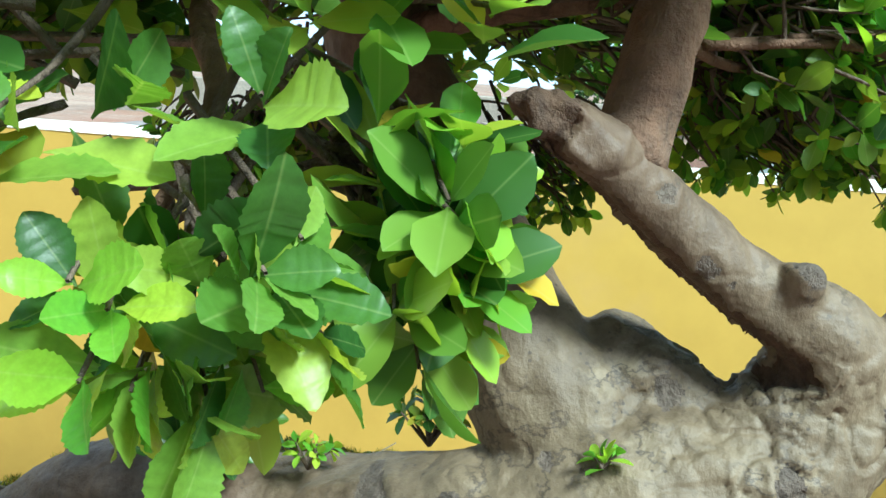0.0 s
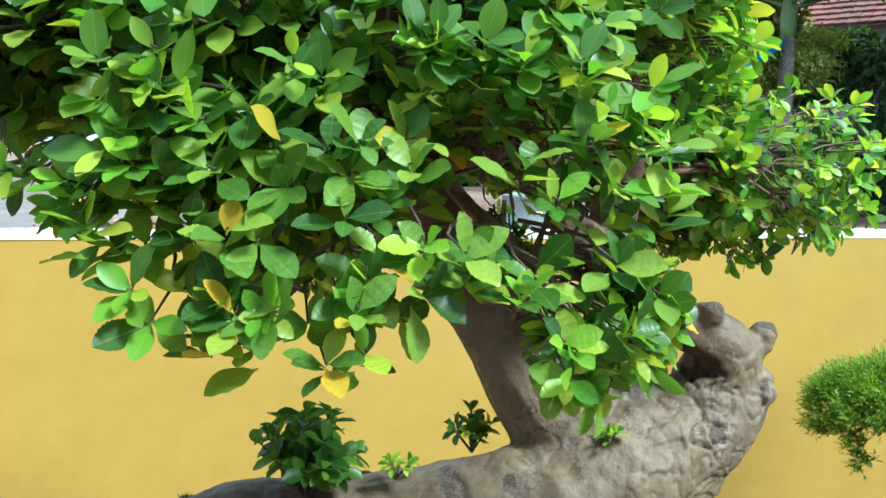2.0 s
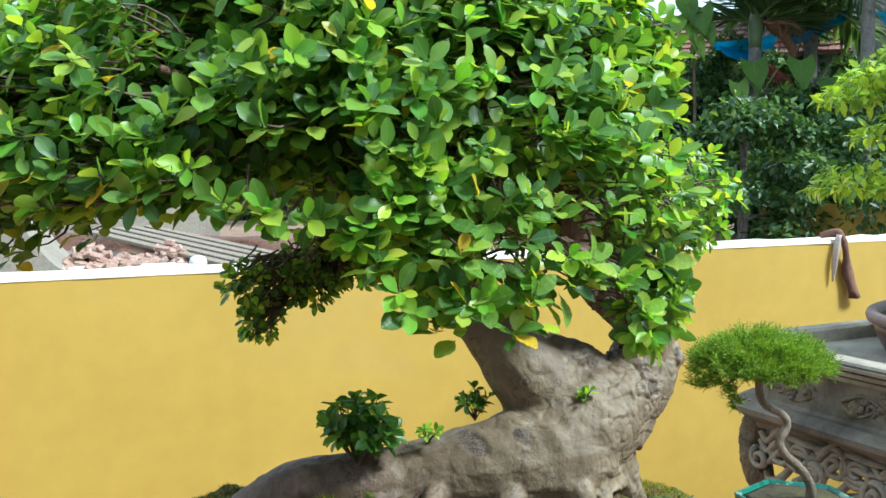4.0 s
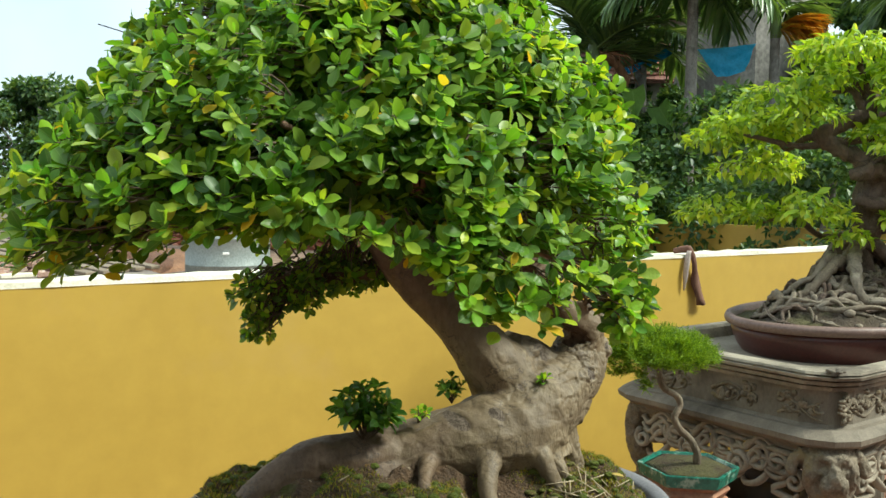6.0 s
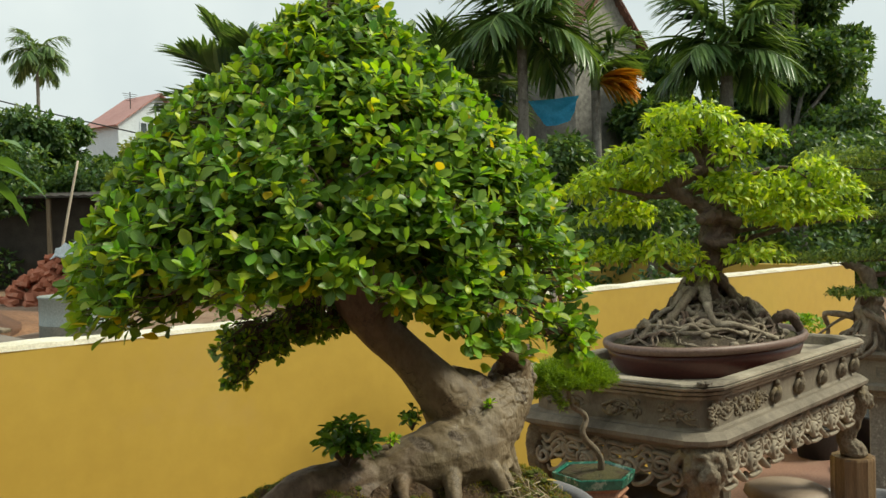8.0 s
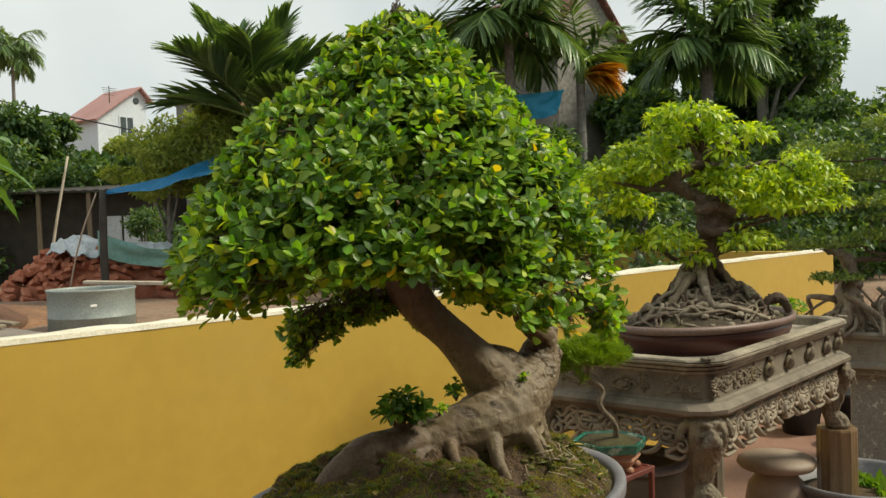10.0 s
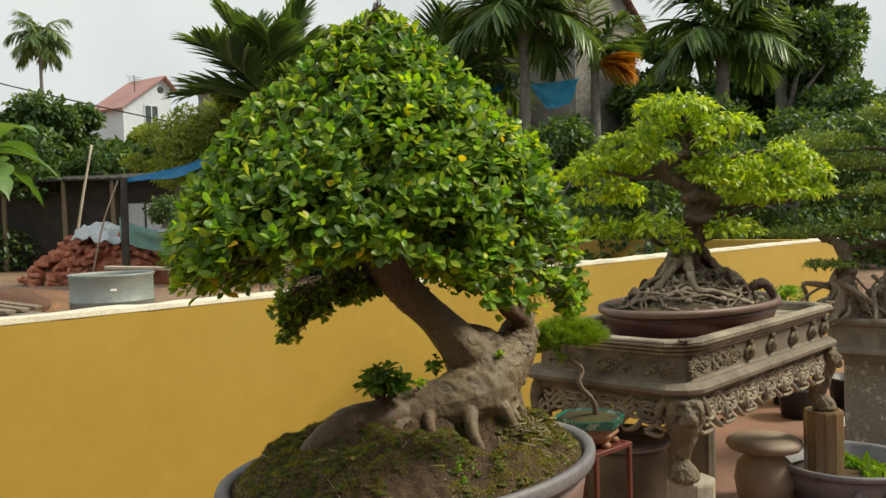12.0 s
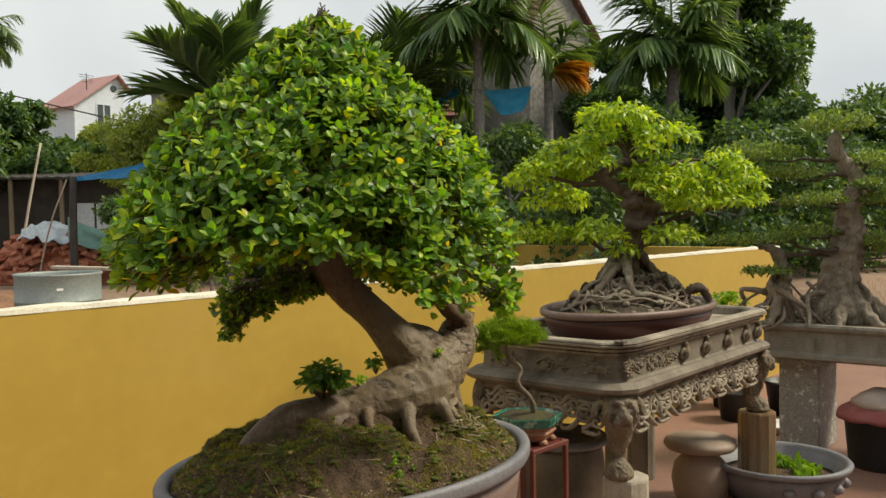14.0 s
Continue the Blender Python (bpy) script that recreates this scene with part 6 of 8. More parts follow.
    for u, z, d, ru, rd, rz in pads:
        n = int(470 * (ru * rd) / 0.0255)
        for _ in range(n):
            a, q = rng.uniform(0, 6.28), rng.rand() ** 0.5
            lump = 1 + 0.3 * noise.noise((u * 9 + q * math.cos(a) * 2, z * 9, q * math.sin(a) * 2))
            top = 1.4 * rz * lump * math.sqrt(max(0, 1 - q * q)) - 0.35 * rz * q * q
            if noise.noise(((u + ru * q * math.cos(a)) * 11, z * 11, (d + rd * q * math.sin(a)) * 11)) < -0.27:
                continue
            c = at(u + ru * q * math.cos(a), z + top * (1 - 1.3 * rng.rand() ** 1.6), d + rd * q * math.sin(a))
            out = unit(R * math.cos(a) + F * math.sin(a))
            w = rng.normal(0, 0.4, 3)
            ax = out * (0.25 + q * 0.6) + 1.3 * w + np.array([0, 0, 0.3 - 1.0 * rng.rand()])
            rows.append((c, unit(ax), unit(np.array([0, 0, 0.9]) + out * 0.5 + rng.normal(0, 0.25, 3)), rng.uniform(0.03, 0.048)))
    a = [np.array([r[k] for r in rows]) for k in range(4)]
    shapes = [leaf_shape("lance", np.random.RandomState(90 + k)) for k in range(6)]
    keep = np.ones(len(a[0]), bool)
    near = np.argsort(a[0] @ F)[:260]
    keep[near] = False
    me = leaf_cloud("foliage", shapes, a[0][keep], a[1][keep], a[2][keep], a[3][keep], rng, (M_FIG,))
    part("foliage", me, M_FIG, tr, "bright yellow-green drooping leaves", "stuff")
    meshes = [leaf_mesh("leaf", s, M_FIG) for s in shapes]
    for i in near:
        ob = new("leaf", meshes[i % len(meshes)])
        ob.parent = tr
        ob.matrix_parent_inverse = Matrix.Translation(-tr.location)
        ob.matrix_basis = turned_pose(a[0][i], a[1][i], a[2][i], a[3][i])


build_fig()


def hexagon(cx, cy, r, z, turn=0.3):
    return [(cx + r * math.cos(turn + k * math.pi / 3), cy + r * math.sin(turn + k * math.pi / 3), z) for k in range(6)]


def build_juniper():
    cx, cy, zt = 0.69, 0.80, 0.79
    pot = thing("hexagonal_pot", "small hexagonal pot with turquoise rim over a terracotta body", "plant pot", (cx, cy, 0.66))
    b = Buf()
    loft(b, [hexagon(cx, cy, r, z) for r, z in ((0.095, 0.70), (0.10, 0.708), (0.115, 0.728), (0.105, 0.742), (0.118, 0.756))])
    part("body", b, M_TERRA, pot, smooth=False)
    b = Buf()
    loft(b, [hexagon(cx, cy, r, z) for r, z in ((0.116, 0.752), (0.13, 0.757), (0.137, 0.787), (0.136, zt), (0.128, zt), (0.124, 0.784), (0.118, 0.77))], False)
    part("rim", b, M_GREEN, pot, "turquoise glazed rim", smooth=False)
    for k in range(6):
        b = Buf()
        a = 0.3 + k * math.pi / 3
        x, y = cx + 0.095 * math.cos(a), cy + 0.095 * math.sin(a)
        lathe(b, [(0.016, 0.686), (0.018, 0.694), (0.014, 0.704)], x, y, k=8)
        part("foot", b, M_TERRA, pot)
    b = Buf()
    rings = [hexagon(cx, cy, r, z) for r, z in ((0.123, 0.783), (0.1, 0.79), (0.04, 0.796), (0.003, 0.798))]
    loft(b, rings)
    tagged(part("soil", b, M_SOIL_MOSS), "brown mossy soil in the hexagonal pot", "soil")

    jr = thing("juniper_bonsai", "small juniper bonsai with a thin crooked trunk and flat green pad", "bonsai", (cx, cy, 0.79))
    b = Buf()
    tube(b, [(0.70, 0.78, 0.78, 0.0115), (0.69, 0.77, 0.83, 0.0105), (0.665, 0.775, 0.87, 0.0098), (0.625, 0.78, 0.905, 0.0095), (0.615, 0.785, 0.935, 0.0098), (0.635, 0.785, 0.965, 0.0088), (0.625, 0.79, 0.99, 0.0088), (0.585, 0.80, 1.015, 0.0085), (0.575, 0.805, 1.05, 0.008), (0.58, 0.81, 1.10, 0.008)], 10, 46, 0.1, 3)
    part("trunk", b, M_ROOT, jr, "crooked bare trunk")
    rng = np.random.RandomState(51)
    for k in range(9):
        a = k * 0.7
        b = Buf()
        tube(b, [(0.58, 0.81, 1.085, 0.006), (0.58 + 0.06 * math.cos(a), 0.81 + 0.05 * math.sin(a), 1.09, 0.004), (0.58 + 0.13 * math.cos(a), 0.81 + 0.10 * math.sin(a), 1.09 + 0.02 * math.sin(k), 0.002)], 6, 8)
        part("branch", b, M_TWIG, jr)
    pos, axis = [], []
    for _ in range(470):
        a, q = rng.uniform(0, 6.28), rng.rand() ** 0.5
        cx0, cy0 = 0.575 + 0.135 * q * math.cos(a), 0.80 + 0.12 * q * math.sin(a)
        dome = math.sqrt(max(0.0, 1 - q * q))
        cz0 = 1.092 + 0.06 * dome * rng.uniform(-0.1, 1.0) + 0.012 * noise.noise((cx0 * 25, cy0 * 25, 3.0))
        if cx0 < 0.475 and rng.rand() < 0.6:
            cz0 -= rng.uniform(0, 0.06)
        lean = unit(np.array([0.9 * math.cos(a) * q, 0.9 * math.sin(a) * q, 0.75 - 0.5 * q]))
        for k in range(20):
            d = unit(lean + rng.normal(0, 0.38, 3))
            l = rng.uniform(0.018, 0.036)
            for j in range(9):
                t = j / 8
                p = np.array([cx0, cy0, cz0]) + d * l * t + np.array([0, 0, 0.25 * l * t * t])
                pos.append(p)
                axis.append(unit(d * 0.9 + rng.normal(0, 0.42, 3)))
    pos, axis = np.array(pos), np.array(axis)
    blade = (np.array([(-0.09, 0, 0), (0.09, 0, 0), (0.07, 0.55, 0.02), (-0.07, 0.55, 0.02), (0, 1, 0.0), (0, 1, 0.0)]), [(0, 1, 2, 3), (3, 2, 5, 4)], np.array([(-1, 0), (1, 0), (1, 0.6), (-1, 0.6), (0, 1), (0, 1)], float))
    me = leaf_cloud("foliage", [blade], pos, axis, rng.normal(0, 1, (len(pos), 3)), rng.uniform(0.005, 0.0105, len(pos)), rng, (M_NEEDLE,))
    part("foliage", me, M_NEEDLE, jr, "fine bright green needles", "stuff")

    st = thing("plant_stand", "thin red-painted steel plant stand with chipped paint", "plant stand", (cx, cy, 0))
    b = Buf()
    for x, y in ((-0.105, -0.105), (0.105, -0.105), (0.105, 0.105), (-0.105, 0.105)):
        leg = Buf()
        box(leg, cx + x - 0.009, cy + y - 0.009, 0, cx + x + 0.009, cy + y + 0.009, 0.668, 0.002)
        part("leg", leg, M_RED_STEEL, st, smooth=False)
    for x0, y0, x1, y1 in ((-0.115, -0.115, 0.115, -0.097), (-0.115, 0.097, 0.115, 0.115), (-0.115, -0.096, -0.097, 0.096), (0.097, -0.096, 0.115, 0.096)):
        rail = Buf()
        box(rail, cx + x0, cy + y0, 0.668, cx + x1, cy + y1, 0.686, 0.002)
        part("rail", rail, M_RED_STEEL, st, smooth=False)
    top = Buf()
    box(top, cx - 0.096, cy - 0.096, 0.674, cx + 0.096, cy + 0.096, 0.684, 0.002)
    part("shelf", top, M_RED_STEEL, st, smooth=False)


build_juniper()


def build_yard_things():
    # large urn below the table
    u = thing("glazed_urn", "large dull green-brown glazed urn on the floor", "urn", (1.27, 1.05, 0))
    b = Buf()
    lathe(b, [(0.11, 0.0), (0.13, 0.02), (0.175, 0.2), (0.195, 0.38), (0.185, 0.5), (0.17, 0.53), (0.155, 0.53), (0.16, 0.45), (0.15, 0.41)], 1.27, 1.05, k=32)
    part("body", b, M_URN, u)
    b = Buf()
    loft(b, [oval(1.27, 1.05, r, r, z, 32) for r, z in ((0.17, 0.525), (0.205, 0.53), (0.215, 0.55), (0.2, 0.565), (0.17, 0.56), (0.165, 0.40))], False)
    part("rim", b, M_POT, u, "dark green-grey rolled rim")
    b = Buf()
    lathe(b, [(0.164, 0.42), (0.05, 0.45), (0.01, 0.455)], 1.27, 1.05, k=24)
    tagged(part("soil", b, M_SOIL), "dark soil in the large urn", "soil")
    # stone stool
    s = thing("stone_stool", "round buff stone stool with a drum base", "stool", (2.42, 0.95, 0))
    b = Buf()
    lathe(b, [(0.12, 0.0), (0.14, 0.03), (0.155, 0.12), (0.14, 0.2), (0.10, 0.245), (0.10, 0.27)], 2.42, 0.95, k=32)
    part("base", b, M_SANDSTONE, s)
    b = Buf()
    lathe(b, [(0.11, 0.268), (0.18, 0.285), (0.195, 0.305), (0.19, 0.325), (0.16, 0.34), (0.01, 0.348)], 2.42, 0.95, k=40)
    part("seat", b, M_SANDSTONE, s, "smooth rounded seat slab")
    # grey basin with weeds
    bs = thing("stone_basin", "shallow round grey basin with green weeds", "basin", (2.74, 0.64, 0))
    b = Buf()
    lathe(b, [(0.24, 0.0), (0.27, 0.02), (0.325, 0.12), (0.345, 0.19), (0.33, 0.19), (0.31, 0.12), (0.29, 0.1)], 2.72, 0.64, k=48)
    part("body", b, M_POT, bs)
    b = Buf()
    loft(b, [oval(2.72, 0.64, r, r, z, 48) for r, z in ((0.345, 0.185), (0.368, 0.19), (0.374, 0.21), (0.362, 0.222), (0.338, 0.215), (0.315, 0.12))], False)
    part("rim", b, M_POT, bs, "rounded grey rim")
    for k in range(5):
        b = Buf()
        a = -2.6 + 0.45 * k
        x, y = 2.72 + 0.325 * math.cos(a), 0.64 + 0.325 * math.sin(a)
        lathe(b, [(0.001, 0.085), (0.03, 0.1), (0.035, 0.12), (0.02, 0.14), (0.001, 0.145)], x, y, k=10)
        part("medallion", b, M_POT, bs)
    b = Buf()
    lathe(b, [(0.313, 0.13), (0.2, 0.14), (0.01, 0.145)], 2.72, 0.64, k=32)
    tagged(part("soil", b, M_SOIL), "wet dark soil in the grey basin", "soil")
    rng = np.random.RandomState(61)
    n = 170
    a, q = rng.uniform(-2.2, 1.6, n), 0.04 + rng.rand(n) ** 0.5 * 0.16
    pos = np.c_[2.74 + q * np.cos(a), 0.64 + q * np.sin(a), np.full(n, 0.14)]
    me = leaf_cloud("weeds", [leaf_shape("lance", np.random.RandomState(5))], pos, np.c_[rng.normal(0, 0.5, (n, 2)), np.full(n, 0.8)], rng.normal(0, 1, (n, 3)) + np.array([0, 0, 0.6]), rng.uniform(0.04, 0.085, n), rng, (M_GRASS,))
    tagged(part("weed", me, M_GRASS), "fresh green weeds filling the basin", "weed", kind="stuff")
    # the third tray on its pillars
    TR = Matrix.Translation((3.50, 1.10, 0)) @ Matrix.Rotation(radians(-84), 4, "Z")
    tr = thing("stone_trough", "long low stone trough with fret-pattern band on granite pillars", "planter", tuple(TR @ Vector((0.8, 0.4, 0.6))))
    b = Buf()
    loft(b, [table_ring(0 + i, 0 + i, 1.7 - i, 0.75 - i, z, 0.015) for i, z in ((0.03, 0.625), (0.0, 0.64), (0.0, 0.665), (0.03, 0.675), (0.03, 0.80), (0.02, 0.81), (0.0, 0.82), (-0.008, 0.84), (0.0, 0.855), (0.05, 0.855), (0.06, 0.82))])
    part("body", turned(b, TR), M_TROUGH, tr, smooth=False)
    for k in range(9):
        b = Buf()
        u = 0.16 + 0.18 * k
        for x0, z0, x1, z1 in ((0, 0, 0.07, 0.008), (0, 0.06, 0.07, 0.068), (0, 0.0, 0.008, 0.068), (0.062, 0.02, 0.07, 0.06), (0.02, 0.02, 0.062, 0.028), (0.02, 0.02, 0.028, 0.045), (0.02, 0.04, 0.05, 0.048)):
            box(b, u + x0, 0.022, 0.705 + z0, u + x1, 0.034, 0.705 + z1)
        part("fret", turned(b, TR), M_TROUGH, tr, "raised square fret", smooth=False)
    soil = Buf()
    loft(soil, [table_ring(0.055, 0.055, 1.645, 0.695, 0.825, 0.01), table_ring(0.3, 0.2, 1.4, 0.55, 0.85, 0.01)])
    tagged(part("soil", turned(soil, TR), M_SOIL), "dark soil in the stone trough", "soil")
    for u in (0.22, 1.35):
        b = Buf()
        box(b, u - 0.19, 0.08, 0.585, u + 0.19, 0.67, 0.625, 0.006)
        box(b, u - 0.125, 0.15, 0.0, u + 0.125, 0.6, 0.585, 0.008)
        tagged(part("pillar", turned(b, TR), M_GRANITE, smooth=False), "speckled grey granite pillar under the trough", "pillar", "pillars under the trough")
    # dark tub with cloths
    b = Buf()
    lathe(b, [(0.19, 0.0), (0.2, 0.02), (0.225, 0.30), (0.235, 0.31), (0.235, 0.33), (0.2, 0.33)], 3.72, 0.40, k=32)
    tagged(part("plastic_tub", b, M_BLACK_POT), "black plastic tub below the trough", "tub")
    for nm, mat, z, r, lab in (("red_cloth", M_RED_CLOTH, 0.33, 0.27, "faded red cloth over the black tub"), ("pale_cloth", M_PINK_CLOTH, 0.40, 0.19, "crumpled pale cloth on the red one")):
        b = Buf()
        rings = []
        for i, (q, dz) in enumerate(((1.0, -0.03), (0.97, 0.0), (0.8, 0.03), (0.5, 0.06), (0.15, 0.07))):
            ring = oval(3.72, 0.40, r * q, r * q, z + dz, 30)
            ring[:, 2] += [0.02 * noise.noise((x * 9, y * 9, z * 5)) for x, y, _ in ring]
            ring[:, :2] += 0.02 * np.array([(noise.noise((x * 12, y * 12, 1)), noise.noise((x * 12, y * 12, 9))) for x, y, _ in ring])
            rings.append(ring)
        loft(b, rings)
        tagged(part(nm, b, mat), lab, "cloth")
    # black pots and a white dish in the shade behind
    for x, y, r, h, mat, lab in ((4.35, 1.62, 0.16, 0.22, M_BLACK_POT, "black plastic pot in the shade by the wall"), (4.75, 1.4, 0.17, 0.26, M_BLACK_POT, "black plastic pot in the shade by the wall"), (2.2, 1.75, 0.16, 0.3, M_BLACK_POT, "black plastic pot behind the table"), (4.15, 1.25, 0.15, 0.06, M_WHITE_PAINT, "white dish on the red floor")):
        b = Buf()
        lathe(b, [(r * 0.75, 0.0), (r * 0.95, h * 0.9), (r, h * 0.92), (r, h), (r * 0.9, h), (r * 0.85, h * 0.8)], x, y, k=24)
        tagged(part("dish" if h < 0.1 else "plastic_pot", b, mat), lab, "dish" if h < 0.1 else "plant pot")
    # small plant by the wall behind the table
    rows = []
    for k in range(90):
        c = np.array([4.74 + rng.normal(0, 0.13), 1.87 + rng.normal(0, 0.08), 0.66 + 0.26 * rng.rand()])
        rows += rosette(rng, c, (rng.normal(0, 0.5), rng.normal(0, 0.5), 1), 5, 0.055)
    a = [np.array([r[k] for r in rows]) for k in range(4)]
    pl = thing("potted_shrub", "small bright green shrub in a pot by the wall", "plant", (4.74, 1.87, 0))
    me = leaf_cloud("foliage", [leaf_shape("oval", np.random.RandomState(3))], a[0], a[1], a[2], a[3], rng, (M_GRASS,))
    part("foliage", me, M_GRASS, pl, "", "stuff")
    b = Buf()
    lathe(b, [(0.12, 0), (0.17, 0.42), (0.18, 0.45), (0.15, 0.45), (0.14, 0.4)], 4.74, 1.87, k=20)
    part("pot", b, M_BLACK_POT, pl)
    b = Buf()
    tube(b, [(4.74, 1.87, 0.4, 0.02), (4.76, 1.87, 0.8, 0.01)], 6, 4)
    part("stem", b, M_TWIG, pl)


build_yard_things()


def build_gnarled():
    """The third bonsai: spreading roots, bent trunk and flat dark pads."""
    rng = np.random.RandomState(71)
    cx, cy = 3.88, 0.72
    R, F = np.array([0.72, -0.69, 0]), np.array([0.69, 0.72, 0])

    def at(u, z, d=0.0):
        return np.array([cx, cy, 0]) + u * R + d * F + np.array([0, 0, z])

    tr = thing("gnarled_bonsai", "old bonsai with claw-like roots, bent trunk and flat dark pads", "bonsai", (cx, cy, 0.84))
    b = Buf()
    tube(b, [(*at(0.02, 0.84), 0.2), (*at(0.02, 0.95), 0.165), (*at(0.0, 1.06), 0.125), (*at(0.02, 1.2), 0.11), (*at(0.06, 1.33), 0.10), (*at(0.08, 1.45), 0.085), (*at(0.06, 1.56), 0.07), (*at(0.10, 1.66), 0.055), (*at(0.12, 1.76), 0.05), (*at(0.05, 1.86), 0.042), (*at(-0.02, 1.95), 0.034), (*at(-0.02, 2.06), 0.02)], 16, 50, 0.12, 2)
    tube(b, [(*at(-0.38, 0.84), 0.085), (*at(-0.37, 0.96), 0.07), (*at(-0.40, 1.08), 0.06), (*at(-0.36, 1.18), 0.05), (*at(-0.40, 1.28), 0.042), (*at(-0.46, 1.33), 0.026), (*at(-0.55, 1.35), 0.012)], 12, 30, 0.14, 3)
    # buttress roots
    for u, dd, r in ((-0.22, -0.1, 0.05), (-0.1, -0.2, 0.055), (0.1, -0.22, 0.05), (0.24, -0.12, 0.055), (0.36, 0.0, 0.04), (-0.5, -0.12, 0.035)):
        u0 = -0.38 if u < -0.3 else 0.02
        tube(b, [(*at(u0, 1.12), r), (*at(u0 * 0.5 + u * 0.5, 0.98, dd * 0.6), r * 0.9), (*at(u, 0.87, dd), r * 0.6), (*at(u * 1.25, 0.83, dd * 1.3), r * 0.3)], 10, 16, 0.14, int(90 * abs(u)))
    tk3 = part("trunk", b, M_OLD_ROOT, tr, "pale bent trunk with hollows")
    solidify(tk3, 0.012)
    gnarl(tk3.data, 0.03, 12)
    for k in range(44):
        u0 = rng.choice([0.0, -0.42, -0.2], p=[0.6, 0.25, 0.15])
        a = rng.uniform(0, 6.28)
        l = rng.uniform(0.14, 0.38)
        s = at(u0 + rng.normal(0, 0.04), 0.95 + rng.uniform(0, 0.2), rng.normal(0, 0.04))
        e = at(u0 + l * math.cos(a), 0.84, 0.7 * l * math.sin(a))
        m1 = s * 0.55 + e * 0.45 + rng.normal(0, 0.045, 3)
        b = Buf()
        r = rng.uniform(0.006, 0.018)
        tube(b, [(*s, r * 1.4), (*m1, r), (*(m1 * 0.35 + e * 0.65 + rng.normal(0, 0.03, 3)), r * 0.8), (*e, r * 0.35)], 8, 18, 0.25, k)
        part("root", b, M_OLD_ROOT, tr)
    pads = [(-0.02, 2.1, 0, 0.25, 0.2, 0.11), (-0.48, 1.93, 0.1, 0.27, 0.2, 0.09), (-0.3, 1.8, 0.1, 0.25, 0.2, 0.06), (0.3, 1.86, 0.0, 0.25, 0.2, 0.08), (-0.22, 1.62, -0.12, 0.22, 0.16, 0.06), (0.3, 1.62, -0.08, 0.22, 0.18, 0.06), (-0.6, 1.38, 0.0, 0.27, 0.16, 0.045), (-0.22, 1.42, -0.05, 0.18, 0.15, 0.06), (0.16, 1.72, -0.16, 0.16, 0.12, 0.045), (-0.52, 1.18, -0.1, 0.16, 0.12, 0.035), (0.3, 1.35, 0, 0.25, 0.2, 0.07), (0.6, 1.7, 0, 0.25, 0.2, 0.07), (0.55, 1.3, 0, 0.3, 0.2, 0.08), (-0.75, 1.62, 0.2, 0.25, 0.2, 0.07)]
    for k, (u, z, d, *_) in enumerate(pads):
        e = at(u, z - 0.03, d)
        s = at(0.05 if z > 1.3 else -0.4, min(z - 0.02, 1.9), 0)
        mid = (s + e) / 2 + np.array([0, 0, rng.uniform(-0.03, 0.02)])
        b = Buf()
        q1 = s * 0.72 + e * 0.28 + rng.normal(0, 0.04, 3)
        q2 = s * 0.35 + e * 0.65 + rng.normal(0, 0.04, 3)
        tube(b, [(*s, 0.017), (*q1, 0.013), (*mid, 0.009), (*q2, 0.006), (*e, 0.003)], 7, 18, 0.2, k)
        part("branch", b, M_FIG_BARK, tr)
    rows = []
    for u, z, d, ru, rd, rz in pads:
        n = int(1250 * ru * rd / 0.05)
        for _ in range(n):
            a, q = rng.uniform(0, 6.28), rng.rand() ** 0.5
            c = at(u + ru * q * math.cos(a), z + rz * math.sqrt(max(0, 1 - q * q)) * rng.uniform(-0.3, 1.0) * (1 + 0.5 * noise.noise((u * 9 + q * 3 * math.cos(a), z * 5, q * 3 * math.sin(a)))), d + rd * q * math.sin(a))
            rows.append((c, unit(rng.normal(0, 0.7, 3) + np.array([0, 0, 0.4])), unit(rng.normal(0, 0.4, 3) + np.array([0, 0, 1])), rng.uniform(0.018, 0.034)))
    a = [np.array([r[k] for r in rows]) for k in range(4)]
    me = leaf_cloud("foliage", [leaf_shape("oval", np.random.RandomState(100 + k)) for k in range(4)], a[0], a[1], a[2], a[3], rng, (M_SMALL,))
    part("foliage", me, M_SMALL, tr, "small dull dark green leaves in flat pads", "stuff")


build_gnarled()


# ---------- beyond the wall ----------
M_RUBBLE = surface("dusty brick rubble", (0.26, 0.13, 0.085), (0.45, 0.32, 0.25), 6, 70, 0.95, ((0.5, 0.44, 0.38), 0.52, 0.66), 0.6, 0.006)
M_SLAB = surface("dusty brown concrete", (0.13, 0.105, 0.085), (0.25, 0.21, 0.175), 1.8, 40, 0.9, ((0.36, 0.32, 0.28), 0.56, 0.72), 0.4, 0.006)
M_SHADED_CLAY = surface("wet clay", (0.045, 0.02, 0.011), (0.16, 0.075, 0.04), 2.5, 30, 0.85, ((0.25, 0.14, 0.07), 0.58, 0.72), 0.8, 0.015)
M_EARTH = surface("red earth", (0.09, 0.04, 0.022), (0.3, 0.16, 0.085), 1.6, 26, 0.95, ((0.4, 0.27, 0.16), 0.55, 0.7), 0.9, 0.02)
GZ = 0.72


def plan(lat, d):
    """A place d ahead along the yard's long view and lat to its side."""
    return (-2.016 + 0.69 * d + 0.724 * lat, -1.259 + 0.724 * d - 0.69 * lat)


def far_leaf(w, bend):
    """A folded leaf of two faces, for trees far off."""
    v = np.array([(0, 0, 0), (-w, 0.5, 0.12), (0, 1, -bend), (w, 0.5, 0.12)])
    return v, [(0, 3, 2), (0, 2, 1)], np.array([(0, 0), (-1, 0.5), (0, 1), (1, 0.5)], float)


